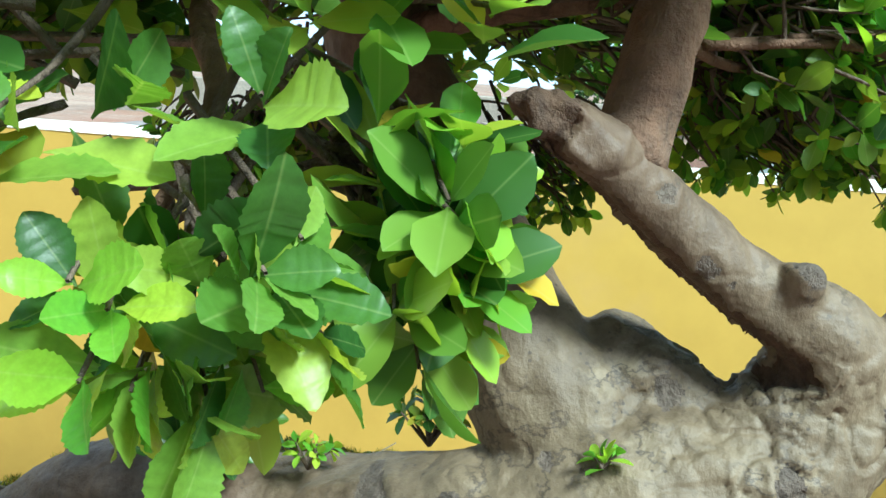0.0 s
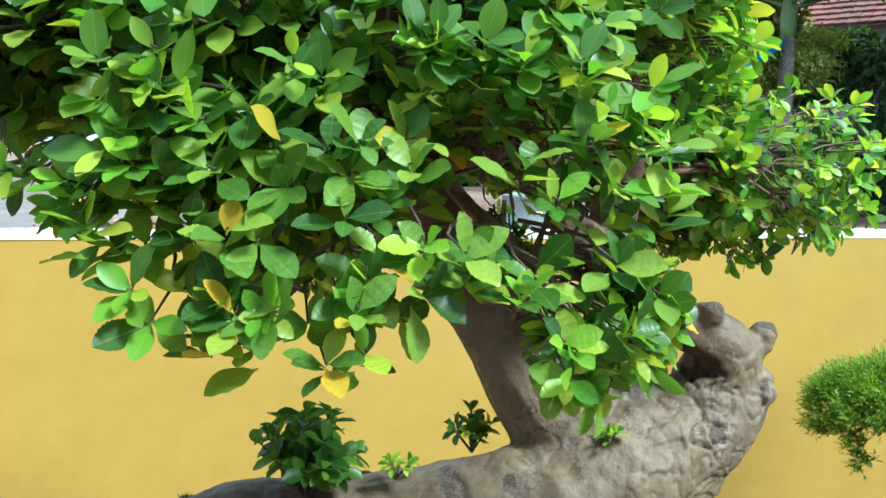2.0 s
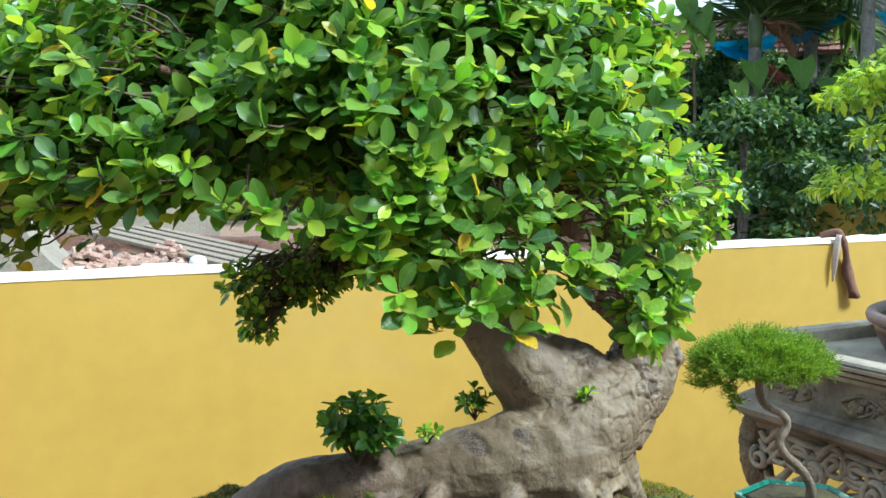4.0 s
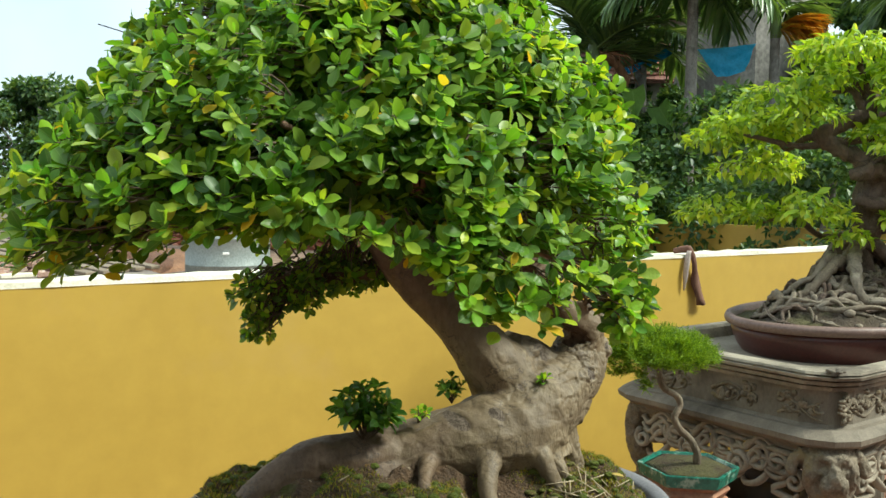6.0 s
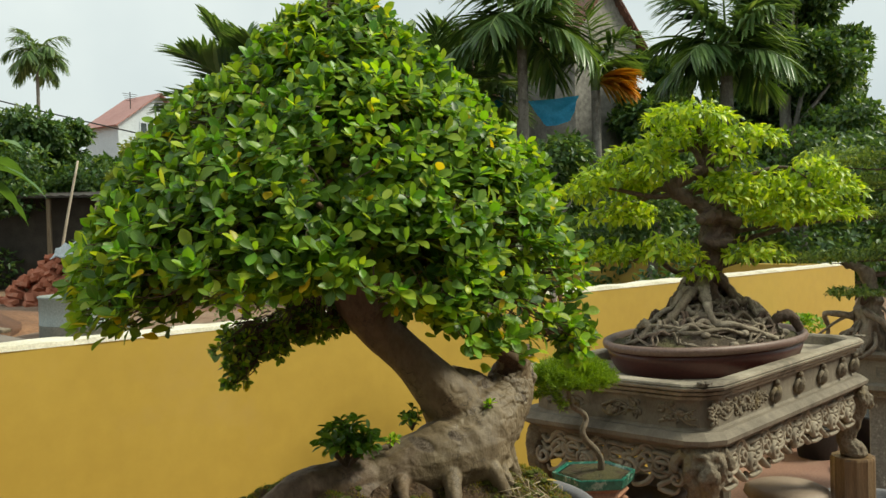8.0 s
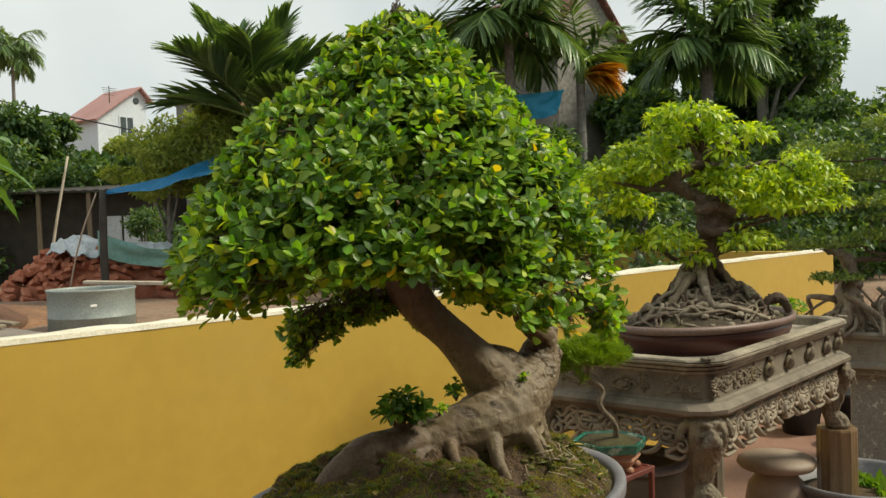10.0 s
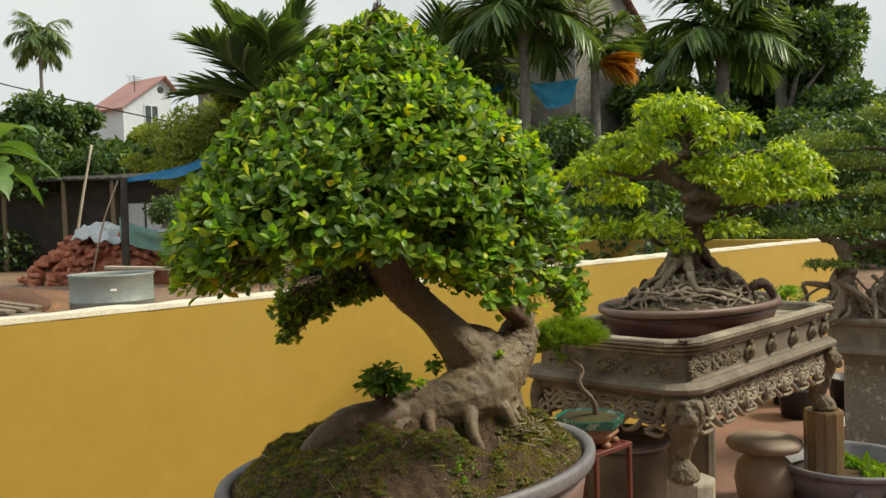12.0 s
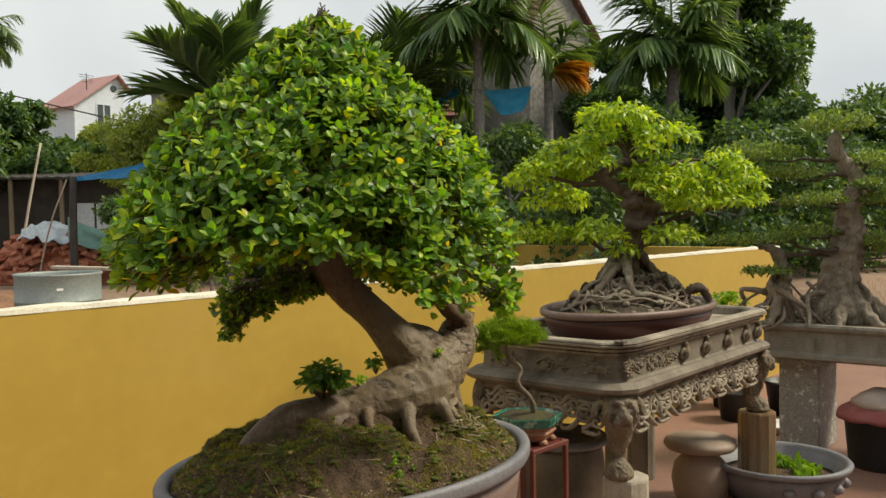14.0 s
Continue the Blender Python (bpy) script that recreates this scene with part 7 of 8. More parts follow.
def leafy_tree(name, label, cx, cy, z0, height, rx, ry, n, mat, size, seed, low=0.25, trunk_r=0.12, shape="oval", category="tree"):
    """Tapered trunk, limbs and an uneven crown of clumped leaves."""
    rng = np.random.RandomState(seed)
    tr = thing(name, label, category, (cx, cy, z0))
    b = Buf()
    lean = rng.normal(0, 0.08, 2) * height
    tube(b, [(cx, cy, z0 - 0.1, trunk_r), (cx + lean[0] * 0.4, cy + lean[1] * 0.4, z0 + height * 0.4, trunk_r * 0.75), (cx + lean[0], cy + lean[1], z0 + height * 0.85, trunk_r * 0.25)], 9, 12, 0.08, seed)
    part("trunk", b, M_TRUNK, tr)
    clumps = []
    m = 34
    for k in range(m):
        a = rng.uniform(0, 6.28)
        t = low + (1 - low) * rng.rand()
        env = math.sin(math.pi * min(1, 0.18 + 0.82 * (t - low) / (1 - low))) ** 0.6
        q = env * rng.rand() ** 0.45
        c = np.array([cx + rx * q * math.cos(a), cy + ry * q * math.sin(a), z0 + height * t])
        clumps.append((c, rng.uniform(0.2, 0.42) * min(rx, ry, height * 0.5) * (0.7 + 0.3 * env)))
    for k in range(9):
        c = clumps[k * 3][0]
        b = Buf()
        s = np.array([cx + lean[0] * 0.4, cy + lean[1] * 0.4, min(z0 + height * (0.3 + 0.04 * k), c[2] - 0.05)])
        tube(b, [(*s, trunk_r * 0.4), (*((s + c) / 2 + rng.normal(0, 0.05, 3)), trunk_r * 0.25), (*c, trunk_r * 0.08)], 6, 8, 0.1, k)
        part("limb", b, M_TRUNK, tr)
    pos, axis, up = [], [], []
    per = int(1.55 * n) // m
    size *= 0.8
    for c, r in clumps:
        q = rng.normal(0, 1, (per, 3))
        q /= np.linalg.norm(q, axis=1)[:, None]
        rr = r * rng.rand(per) ** 0.33
        p = c + q * rr[:, None] * np.array([1.15, 1.15, 0.75])
        pos.append(p)
        axis.append(q * 0.6 + rng.normal(0, 0.6, (per, 3)) + np.array([0, 0, -0.15]))
        up.append(q * 0.6 + np.array([0, 0, 0.8]) + rng.normal(0, 0.35, (per, 3)))
    pos, axis, up = map(np.concatenate, (pos, axis, up))
    wide = 0.2 if shape == "lance" else 0.3
    me = leaf_cloud("crown", [far_leaf(wide, 0.1), far_leaf(wide * 0.8, -0.05), far_leaf(wide * 1.1, 0.18)], pos, axis, up, size * rng.uniform(0.6, 1.3, len(pos)), rng, (mat,))
    part("crown", me, mat, tr, "", "stuff")
    return tr


def frond(rng, base, az, el, length, droop, leaflets, width, stiff=0.35):
    """A palm frond: rows for the rachis and lists for its leaflets."""
    rows, pos, axis, up, size = [], [], [], [], []
    d = np.array([math.cos(az) * math.cos(el), math.sin(az) * math.cos(el), math.sin(el)])
    side = np.array([-math.sin(az), math.cos(az), 0])
    p, n = np.array(base, float), 16
    for i in range(n):
        t = i / (n - 1)
        rows.append((*p, 0.022 * (1 - 0.85 * t) + 0.003))
        d = unit(d + np.array([0, 0, -droop * (0.4 + t) / n]))
        p = p + d * length / n
    pts = np.array(rows)[:, :3]
    for k in range(leaflets):
        t = 0.12 + 0.88 * (k // 2) / (leaflets / 2)
        i = min(n - 2, int(t * (n - 1)))
        f = t * (n - 1) - i
        q = pts[i] * (1 - f) + pts[i + 1] * f
        dd = unit(pts[i + 1] - pts[i])
        s = side * (1 if k % 2 else -1)
        ax = unit(dd * (0.45 + 0.5 * t) + s * (0.9 - 0.35 * t) + np.array([0, 0, stiff - 0.9 * rng.rand() * (1 - stiff)]))
        pos.append(q)
        axis.append(ax)
        up.append(unit(np.array([0, 0, 1.0]) + dd * 0.2 + rng.normal(0, 0.15, 3)))
        size.append(width * (0.55 + 0.75 * math.sin(math.pi * min(1, 0.2 + 0.75 * t))))
    return rows, pos, axis, up, size


def leaflet_shape(w=0.055):
    s = [0, 0.35, 0.75, 1.0]
    v, uv = [], []
    for t in s:
        h = w * math.sin(math.pi * (0.12 + 0.85 * t)) if t < 1 else 0.004
        z = -0.22 * t * t
        v += [(-h, t, z + h * 0.4), (0, t, z), (h, t, z + h * 0.4)]
        uv += [(-1, t), (0, t), (1, t)]
    f = []
    for k in range(3):
        a, b = 3 * k, 3 * k + 3
        f += [(a, a + 1, b + 1, b), (a + 1, a + 2, b + 2, b + 1)]
    return np.array(v), f, np.array(uv, float)


def palm(label, x, y, z0, crown_z, count, length, droop, width, seed, trunk_r=0.09, el=(0.1, 1.3), dry=(), stiff=0.35, leaflets=56, lw=0.055):
    rng = np.random.RandomState(seed)
    tr = thing("palm_tree", label, "palm", (x, y, z0), "palms beyond the wall")
    b = Buf()
    rows = []
    for i in range(26):
        t = i / 25
        rows.append((x + 0.06 * math.sin(2 * t), y, z0 - 0.1 + (crown_z - z0 + 0.1) * t, trunk_r * (1.15 - 0.3 * t) * (1 + 0.05 * (i % 2))))
    tube(b, rows, 12)
    part("trunk", b, M_TRUNK, tr, "ringed grey trunk")
    b = Buf()
    tube(b, [(x + 0.055, y, crown_z - 0.05, trunk_r * 0.9), (x + 0.055, y, crown_z + 0.25, trunk_r * 1.0), (x + 0.055, y, crown_z + 0.5, trunk_r * 0.4)], 10, 8)
    part("crownshaft", b, M_PALM, tr, "smooth green crownshaft")
    for k in range(count):
        az = k * 2.4 + rng.uniform(-0.25, 0.25)
        e = el[0] + (el[1] - el[0]) * (k / max(1, count - 1)) + rng.uniform(-0.1, 0.1)
        rows, pos, axis, up, size = frond(rng, (x + 0.055, y, crown_z + 0.25 + 0.02 * k), az, e, length * rng.uniform(0.85, 1.1), droop * rng.uniform(0.8, 1.25), leaflets, width, stiff)
        b = Buf()
        tube(b, rows, 5)
        fr = part("frond", b, M_PALM, tr)
        me = leaf_cloud("leaflet_fan", [leaflet_shape(lw)], np.array(pos), np.array(axis), np.array(up), np.array(size), rng, (M_PALM,))
        part("leaflet_fan", me, M_PALM, fr, "", "stuff")
    for az, e, dz in dry:
        rows, pos, axis, up, size = frond(rng, (x + 0.055, y, crown_z + dz), az, e, length * 0.62, droop * 1.0, 70, width * 0.85, 0.2)
        b = Buf()
        tube(b, rows, 5)
        fr = part("dry_frond", b, M_PALM_DRY, tr, "dead orange frond")
        me = leaf_cloud("leaflet_fan", [leaflet_shape(0.07)], np.array(pos), np.array(axis), np.array(up), np.array(size), rng, (M_PALM_DRY,))
        part("leaflet_fan", me, M_PALM_DRY, fr, "", "stuff")
    return tr


def build_palms():
    palm("areca palm with stiff arching dark green fronds", 4.80, 9.05, GZ, 2.8, 12, 1.35, 0.75, 0.55, 301, el=(0.35, 1.3), stiff=0.55, leaflets=84, lw=0.075)
    old = palm("areca palm with stiff dark green fronds and a dead brown sheath", 7.32, 8.45, GZ, 3.2, 9, 1.1, 0.85, 0.5, 302, el=(0.2, 1.3), stiff=0.5, leaflets=66)
    palm("slim palm with long drooping leaflets", 7.6, 6.95, GZ, 4.1, 15, 1.25, 1.25, 0.5, 303, el=(-0.15, 1.2), stiff=0.1, leaflets=64, trunk_r=0.075)
    palm("slim palm with a dead orange frond hanging", 8.72, 6.55, GZ, 3.6, 5, 0.85, 1.0, 0.42, 304, el=(0.5, 1.2), stiff=0.1, trunk_r=0.07, dry=((-0.75, 0.45, 0.1), (-0.95, 0.15, 0.05)))
    palm("areca palm half hidden behind the others", 8.3, 8.5, GZ, 3.5, 11, 1.1, 1.0, 0.5, 307, el=(0.0, 1.25), stiff=0.3, leaflets=60)
    palm("bushy palm with dense drooping fronds", 11.1, 5.8, GZ, 3.95, 13, 1.3, 1.25, 0.55, 305, el=(-0.1, 1.3), stiff=0.05, leaflets=76, trunk_r=0.11)
    palm("tall coconut palm far off against the sky", 20.9, 60.5, 1.5, 13.9, 15, 2.3, 1.6, 1.0, 306, trunk_r=0.12, el=(-0.6, 1.2), stiff=0.0, leaflets=54, lw=0.05)
    # dead sheath, dry fibres and a red fruit stalk on the areca
    rng = np.random.RandomState(61)
    b = Buf()
    tube(b, [(7.42, 8.42, 3.5, 0.03), (7.6, 8.4, 3.42, 0.07), (7.8, 8.38, 3.3, 0.085), (7.92, 8.36, 3.12, 0.06), (7.93, 8.35, 2.98, 0.02)], 9, 16, 0.3, 2, squash=0.5)
    for k in range(9):
        e = rng.normal(0, 0.1, 3)
        tube(b, [(7.5, 8.4, 3.46, 0.012), (7.75 + e[0], 8.35 + e[1], 3.45 + e[2], 0.012), (7.95 + 2 * e[0], 8.35, 3.2 + 2 * e[2], 0.006)], 5, 9)
    part("dead_sheath", b, M_SHEATH, old, "dead brown leaf sheath hanging from the trunk")
    b = Buf()
    for k in range(16):
        e = rng.normal(0, 1, 3) * (0.1, 0.06, 0.07)
        tube(b, [(7.42, 8.38, 2.95, 0.012), (7.52 + e[0] * 0.5, 8.3, 2.86 + e[2] * 0.5, 0.012), (7.6 + e[0], 8.3 + e[1], 2.74 + e[2], 0.008)], 5, 7)
    part("fruit_stalk", b, M_FRUIT, old, "dull red fruit stalk")


M_SHEATH = surface("dead palm sheath", (0.14, 0.06, 0.03), (0.33, 0.17, 0.09), 6, 50, 0.85, stretch=(5, 5, 0.8))
M_FRUIT = surface("dull red stalk", (0.2, 0.025, 0.03), (0.36, 0.06, 0.06), 8, 50, 0.6)
M_BROAD = leaf_matter("broad climber leaf", [(0.0, (0.1, 0.2, 0.03)), (0.5, (0.17, 0.31, 0.045)), (1.0, (0.27, 0.42, 0.06))], 0.5, 0.35)
build_palms()


def heart_leaf(rng, wide):
    """A heart-shaped leaf with lobed base, folded midrib and wavy edge."""
    v, uv, f = [], [], []
    for i in range(11):
        t = i / 10
        w = wide * (1 - t) ** 0.75 * (0.62 + 0.55 * math.sin(math.pi * min(1.0, 0.15 + t * 1.1)))
        back = -0.16 * (1 - t) ** 6
        lift = 0.16 * w + 0.02 * math.sin(i * 2.1 + rng.rand())
        v += [(-w, t + back, lift), (-w * 0.5, t + back * 0.4, lift * 0.35), (0, t, -0.18 * t * t), (w * 0.5, t + back * 0.4, lift * 0.35), (w, t + back, lift)]
        uv += [(-1, t), (-0.5, t), (0, t), (0.5, t), (1, t)]
    for i in range(10):
        f += [(5 * i + k, 5 * i + k + 1, 5 * i + k + 6, 5 * i + k + 5) for k in range(4)]
    return np.array(v), f, np.array(uv, float)


def build_climber():
    """Broad-leaved climbers with long stalks on the areca trunks."""
    rng = np.random.RandomState(63)
    shapes = [leaf_mesh("leaf", heart_leaf(rng, w), M_BROAD) for w in (0.36, 0.42, 0.3)]
    for x, y, leaves in ((7.38, 8.36, ((0.45, 2.95, 0.6), (0.85, 2.72, 0.5), (0.42, 2.4, 0.55), (0.62, 2.25, 0.5), (-0.17, 2.95, 0.55), (-0.36, 2.7, 0.5), (-0.2, 2.42, 0.4), (0.12, 2.15, 0.45), (0.28, 2.62, 0.4), (0.7, 2.5, 0.4), (-0.05, 1.95, 0.4), (0.4, 1.95, 0.4))),
                         (6.55, 8.75, ((-0.1, 3.75, 0.5), (0.1, 3.62, 0.5), (-0.05, 3.45, 0.45), (0.18, 3.4, 0.4), (-0.2, 3.55, 0.4), (0.05, 3.25, 0.4)))):
        cl = thing("climbing_plant", "climbing plant with broad pale heart-shaped leaves on long stalks", "plant", (x, y, GZ), "climbers on the palms")
        b = Buf()
        top = leaves[0][1] - 0.05
        tube(b, [(x - 0.05, y - 0.08, GZ - 0.05, 0.025), (x + 0.05, y - 0.1, (GZ + top) / 2, 0.022), (x, y - 0.07, top, 0.014)], 7, 18, 0.15, 4)
        part("vine", b, M_TWIG, cl)
        for k, (u, z, s_) in enumerate(leaves):
            p = np.array([x + 0.72 * u, y - 0.55 * u - 0.1, z])
            b = Buf()
            tube(b, [(x, y - 0.08, z - 0.35, 0.009), (*(p * 0.5 + np.array([x, y - 0.1, z - 0.05]) * 0.5), 0.008), (*p, 0.006)], 5, 9)
            st = part("stalk", b, M_BROAD, cl)
            ob = new("leaf", shapes[k % 3])
            ob.parent = st
            ob.matrix_parent_inverse = st.matrix_basis.inverted()
            ax = unit(np.array([0.3 * u + rng.normal(0, 0.15), -0.35, -0.9]))
            ob.matrix_basis = turned_pose(p, ax, unit(np.array([-0.6, -0.75, 0.3]) + rng.normal(0, 0.35, 3)), s_ * 0.82)


build_climber()


def build_trees():
    for k, (x, y, h, r) in enumerate(((7.6, 9.3, 2.6, 1.15), (8.6, 8.1, 2.25, 0.7), (6.2, 9.9, 2.2, 1.0), (9.6, 7.6, 1.7, 0.8), (7.2, 7.6, 1.6, 0.9))):
        leafy_tree("shrub", "dense dark green shrub under the palms", x, y, GZ, h, r, r * 0.85, 6500, M_WOOD_LEAF, 0.13, 490 + k, 0.02, 0.06, category="shrub")
    for k, (lat, d, h, r, n, lab) in enumerate(((-9.2, 19.6, 3.0, 1.8, 11000, "dense dark tree at the yard's edge"), (-7.7, 19.9, 3.3, 1.6, 11000, "dense dark tree with rounded top"), (-6.4, 20.2, 3.0, 1.3, 9000, "dark bushy tree beside the shed"), (-9.8, 18.0, 2.6, 1.6, 9000, "dense dark tree behind the banana"))):
        x, y = plan(lat, d)
        leafy_tree("broadleaf_tree", lab, x, y, GZ, h, r, r * 0.8, n, M_WOOD_LEAF, 0.17, 460 + k, 0.02, 0.1)
    for k, (lat, d, h, r, n) in enumerate(((-3.55, 13.0, 2.4, 0.75, 7000), (-2.9, 13.0, 2.7, 0.8, 7000), (-2.3, 12.8, 2.4, 0.7, 5000))):
        x, y = plan(lat, d)
        leafy_tree("feathery_tree", "pale feathery yellow-green tree by the grey building", x, y, GZ, h, r, r * 0.9, n, M_LIGHT_TREE, 0.1, 470 + k, 0.62, 0.05, shape="lance")
    for k, (lat, d, h, r, n) in enumerate(((6.9, 17.2, 6.0, 1.0, 12000), (7.6, 18.5, 7.4, 1.2, 20000), (8.1, 19.5, 6.0, 1.2, 18000), (7.4, 18.5, 3.6, 1.5, 12000), (9.6, 18.0, 3.0, 1.4, 9000), (4.2, 15.5, 3.0, 1.0, 8000), (4.6, 18.0, 4.4, 1.2, 14000), (0.3, 17.6, 4.0, 1.2, 8000))):
        x, y = plan(lat, d)
        leafy_tree("broadleaf_tree", "tall dense dark green tree over the yard", x, y, GZ, h, r, r, n, M_WOOD_LEAF, 0.17, 480 + k, 0.08, 0.16)
    leafy_tree("broadleaf_tree", "dense dark broadleaf tree beyond the wall", 4.7, 17.2, GZ, 3.25, 1.9, 1.4, 9000, M_WOOD_LEAF, 0.17, 401, 0.08)
    leafy_tree("broadleaf_tree", "dense dark broadleaf tree beside the dirt yard", 2.0, 19.4, GZ, 2.9, 2.4, 1.6, 8200, M_WOOD_LEAF, 0.18, 402, 0.05)
    leafy_tree("broadleaf_tree", "green tree in front of the white house", 9.3, 22.0, GZ, 3.3, 1.0, 0.9, 4200, M_LIGHT_TREE, 0.17, 403, 0.1)
    leafy_tree("shrub", "low dark shrub by the brick heap", 4.9, 12.2, GZ, 1.25, 0.8, 0.6, 2600, M_WOOD_LEAF, 0.09, 405, 0.05, 0.05, category="shrub")
    leafy_tree("shrub", "thin weedy shrub beside the steel tub", 3.0, 6.6, GZ, 0.7, 0.35, 0.3, 700, M_SMALL, 0.05, 406, 0.1, 0.02, category="shrub")
    leafy_tree("broadleaf_tree", "tall dark tree rising over the yard", 15.4, 6.75, GZ, 7.0, 1.2, 1.2, 14000, M_WOOD_LEAF, 0.18, 407, 0.12, 0.18)
    leafy_tree("broadleaf_tree", "tall dark tree with ragged top", 18.0, 4.6, GZ, 2.6, 2.2, 2.0, 6000, M_WOOD_LEAF, 0.2, 408, 0.08, 0.16)
    leafy_tree("broadleaf_tree", "dark tree behind the palms", 14.6, 7.7, GZ, 3.4, 1.7, 1.3, 6000, M_WOOD_LEAF, 0.18, 409, 0.05)
    for k, (x, y, h, r, s) in enumerate(((6.2, 4.1, 1.45, 1.0, 0.1), (7.6, 4.4, 1.7, 1.1, 0.11), (9.1, 3.8, 1.9, 1.2, 0.11), (10.6, 3.3, 2.0, 1.3, 0.12), (12.2, 2.6, 2.1, 1.4, 0.13), (7.3, 6.0, 1.9, 1.2, 0.12), (9.6, 5.3, 2.2, 1.4, 0.12), (12.8, 4.4, 2.6, 1.6, 0.14), (5.6, 6.6, 1.5, 1.0, 0.11), (14.0, 1.4, 2.4, 1.6, 0.14))):
        leafy_tree("shrub", "dense dark green shrub behind the yellow wall", x, y, GZ, h, r, r * 0.8, 4200, M_WOOD_LEAF, s, 420 + k, 0.02, 0.06, category="shrub")
    leafy_tree("broadleaf_tree", "distant grey-green tree at the skyline", 27.0, 7.5, GZ, 4.4, 3.0, 2.4, 4500, M_WOOD_LEAF, 0.25, 440, 0.1)
    leafy_tree("broadleaf_tree", "distant dark tree behind the grey building", 12.5, 20.5, GZ, 4.2, 2.6, 2.0, 5000, M_WOOD_LEAF, 0.2, 441, 0.05)


build_trees()


def build_banana():
    rng = np.random.RandomState(55)
    x, y = plan(-7.75, 15.2)
    bn = thing("banana_plant", "banana plant with broad torn pale green leaves", "plant", (x, y, GZ))
    b = Buf()
    tube(b, [(x, y, GZ - 0.1, 0.09), (x, y, GZ + 1.0, 0.07), (x, y, GZ + 1.75, 0.03)], 10, 8)
    part("stem", b, M_BANANA, bn)
    for k in range(12):
        az, el, ln = k * 2.4, 0.1 + 0.085 * k, rng.uniform(1.5, 1.9)
        d = np.array([math.cos(az) * math.cos(el), math.sin(az) * math.cos(el), math.sin(el)])
        s = np.array([-math.sin(az), math.cos(az), 0])
        p = np.array([x, y, GZ + 2.0])
        v, f, uv = [], [], []
        for i in range(15):
            t = i / 14
            w = 0.33 * math.sin(math.pi * min(1, 0.06 + 0.94 * t) ** 0.8)
            cut = 1 - 0.55 * (i % 3 == 1) * rng.rand()
            v += [p - s * w * cut + np.array([0, 0, 0.25 * w]), p, p + s * w * cut + np.array([0, 0, 0.25 * w])]
            uv += [(-1, t), (0, t), (1, t)]
            d = unit(d + np.array([0, 0, -0.115]))
            p = p + d * ln / 14
        for i in range(14):
            a, c = 3 * i, 3 * i + 3
            f += [(a, a + 1, c + 1, c), (a + 1, a + 2, c + 2, c + 1)]
        part("leaf", leaf_mesh("leaf", (np.array(v), f, np.array(uv, float)), M_BANANA), M_BANANA, bn)


build_banana()


def window(parent, m, w, h, depth=0.08):
    """A framed pane in a wall's face (x along, z up, -y out)."""
    b = Buf()
    for x0, z0, x1, z1 in ((0, 0, w, 0.06), (0, h - 0.06, w, h), (0, 0.0601, 0.06, h - 0.0601), (w - 0.06, 0.0601, w, h - 0.0601), (w / 2 - 0.025, 0.0601, w / 2 + 0.025, h - 0.0601)):
        box(b, x0, -0.03, z0, x1, 0.04, z1)
    wn = part("window", turned(b, m), M_WHITE, parent, smooth=False)
    p = Buf()
    box(p, 0.03, -0.012, 0.03, w - 0.03, 0.0, h - 0.03)
    part("pane", turned(p, m), M_GLASS, wn, "dark glass", smooth=False)


def tiled_slope(parent, a, b_, c, d, nu, nv, mat, thick=0.05):
    """A roof slope a-b along the eave, d-c along the ridge, in courses of tiles."""
    a, b_, c, d = map(np.array, (a, b_, c, d))
    nrm = unit(np.cross(b_ - a, d - a))
    buf = Buf()
    rng = np.random.RandomState(8)
    for j in range(nv):
        for i in range(nu):
            s0, s1 = i / nu, (i + 0.94) / nu
            t0, t1 = j / nv, (j + 1.12) / nv
            q = []
            for s, t, l in ((s0, t0, thick), (s1, t0, thick), (s1, min(t1, 1), 0.01), (s0, min(t1, 1), 0.01)):
                q.append((a * (1 - s) + b_ * s) * (1 - t) + (d * (1 - s) + c * s) * t + nrm * (l + rng.uniform(-0.008, 0.008)))
            q = np.array(q)
            lo = q - nrm * 0.03
            buf.add(np.vstack([lo, q]), [(4, 5, 6, 7), (0, 1, 5, 4), (1, 2, 6, 5), (3, 0, 4, 7)])
    deck = Buf()
    deck.add(np.array([a, b_, c, d, a - nrm * 0.03, b_ - nrm * 0.03, c - nrm * 0.03, d - nrm * 0.03]), [(0, 1, 2, 3), (7, 6, 5, 4), (0, 4, 5, 1), (1, 5, 6, 2), (2, 6, 7, 3), (3, 7, 4, 0)])
    rf = part("roof", deck, mat, parent, smooth=False)
    part("tile_cover", buf, mat, rf, "weathered clay tile courses", "stuff", smooth=False)


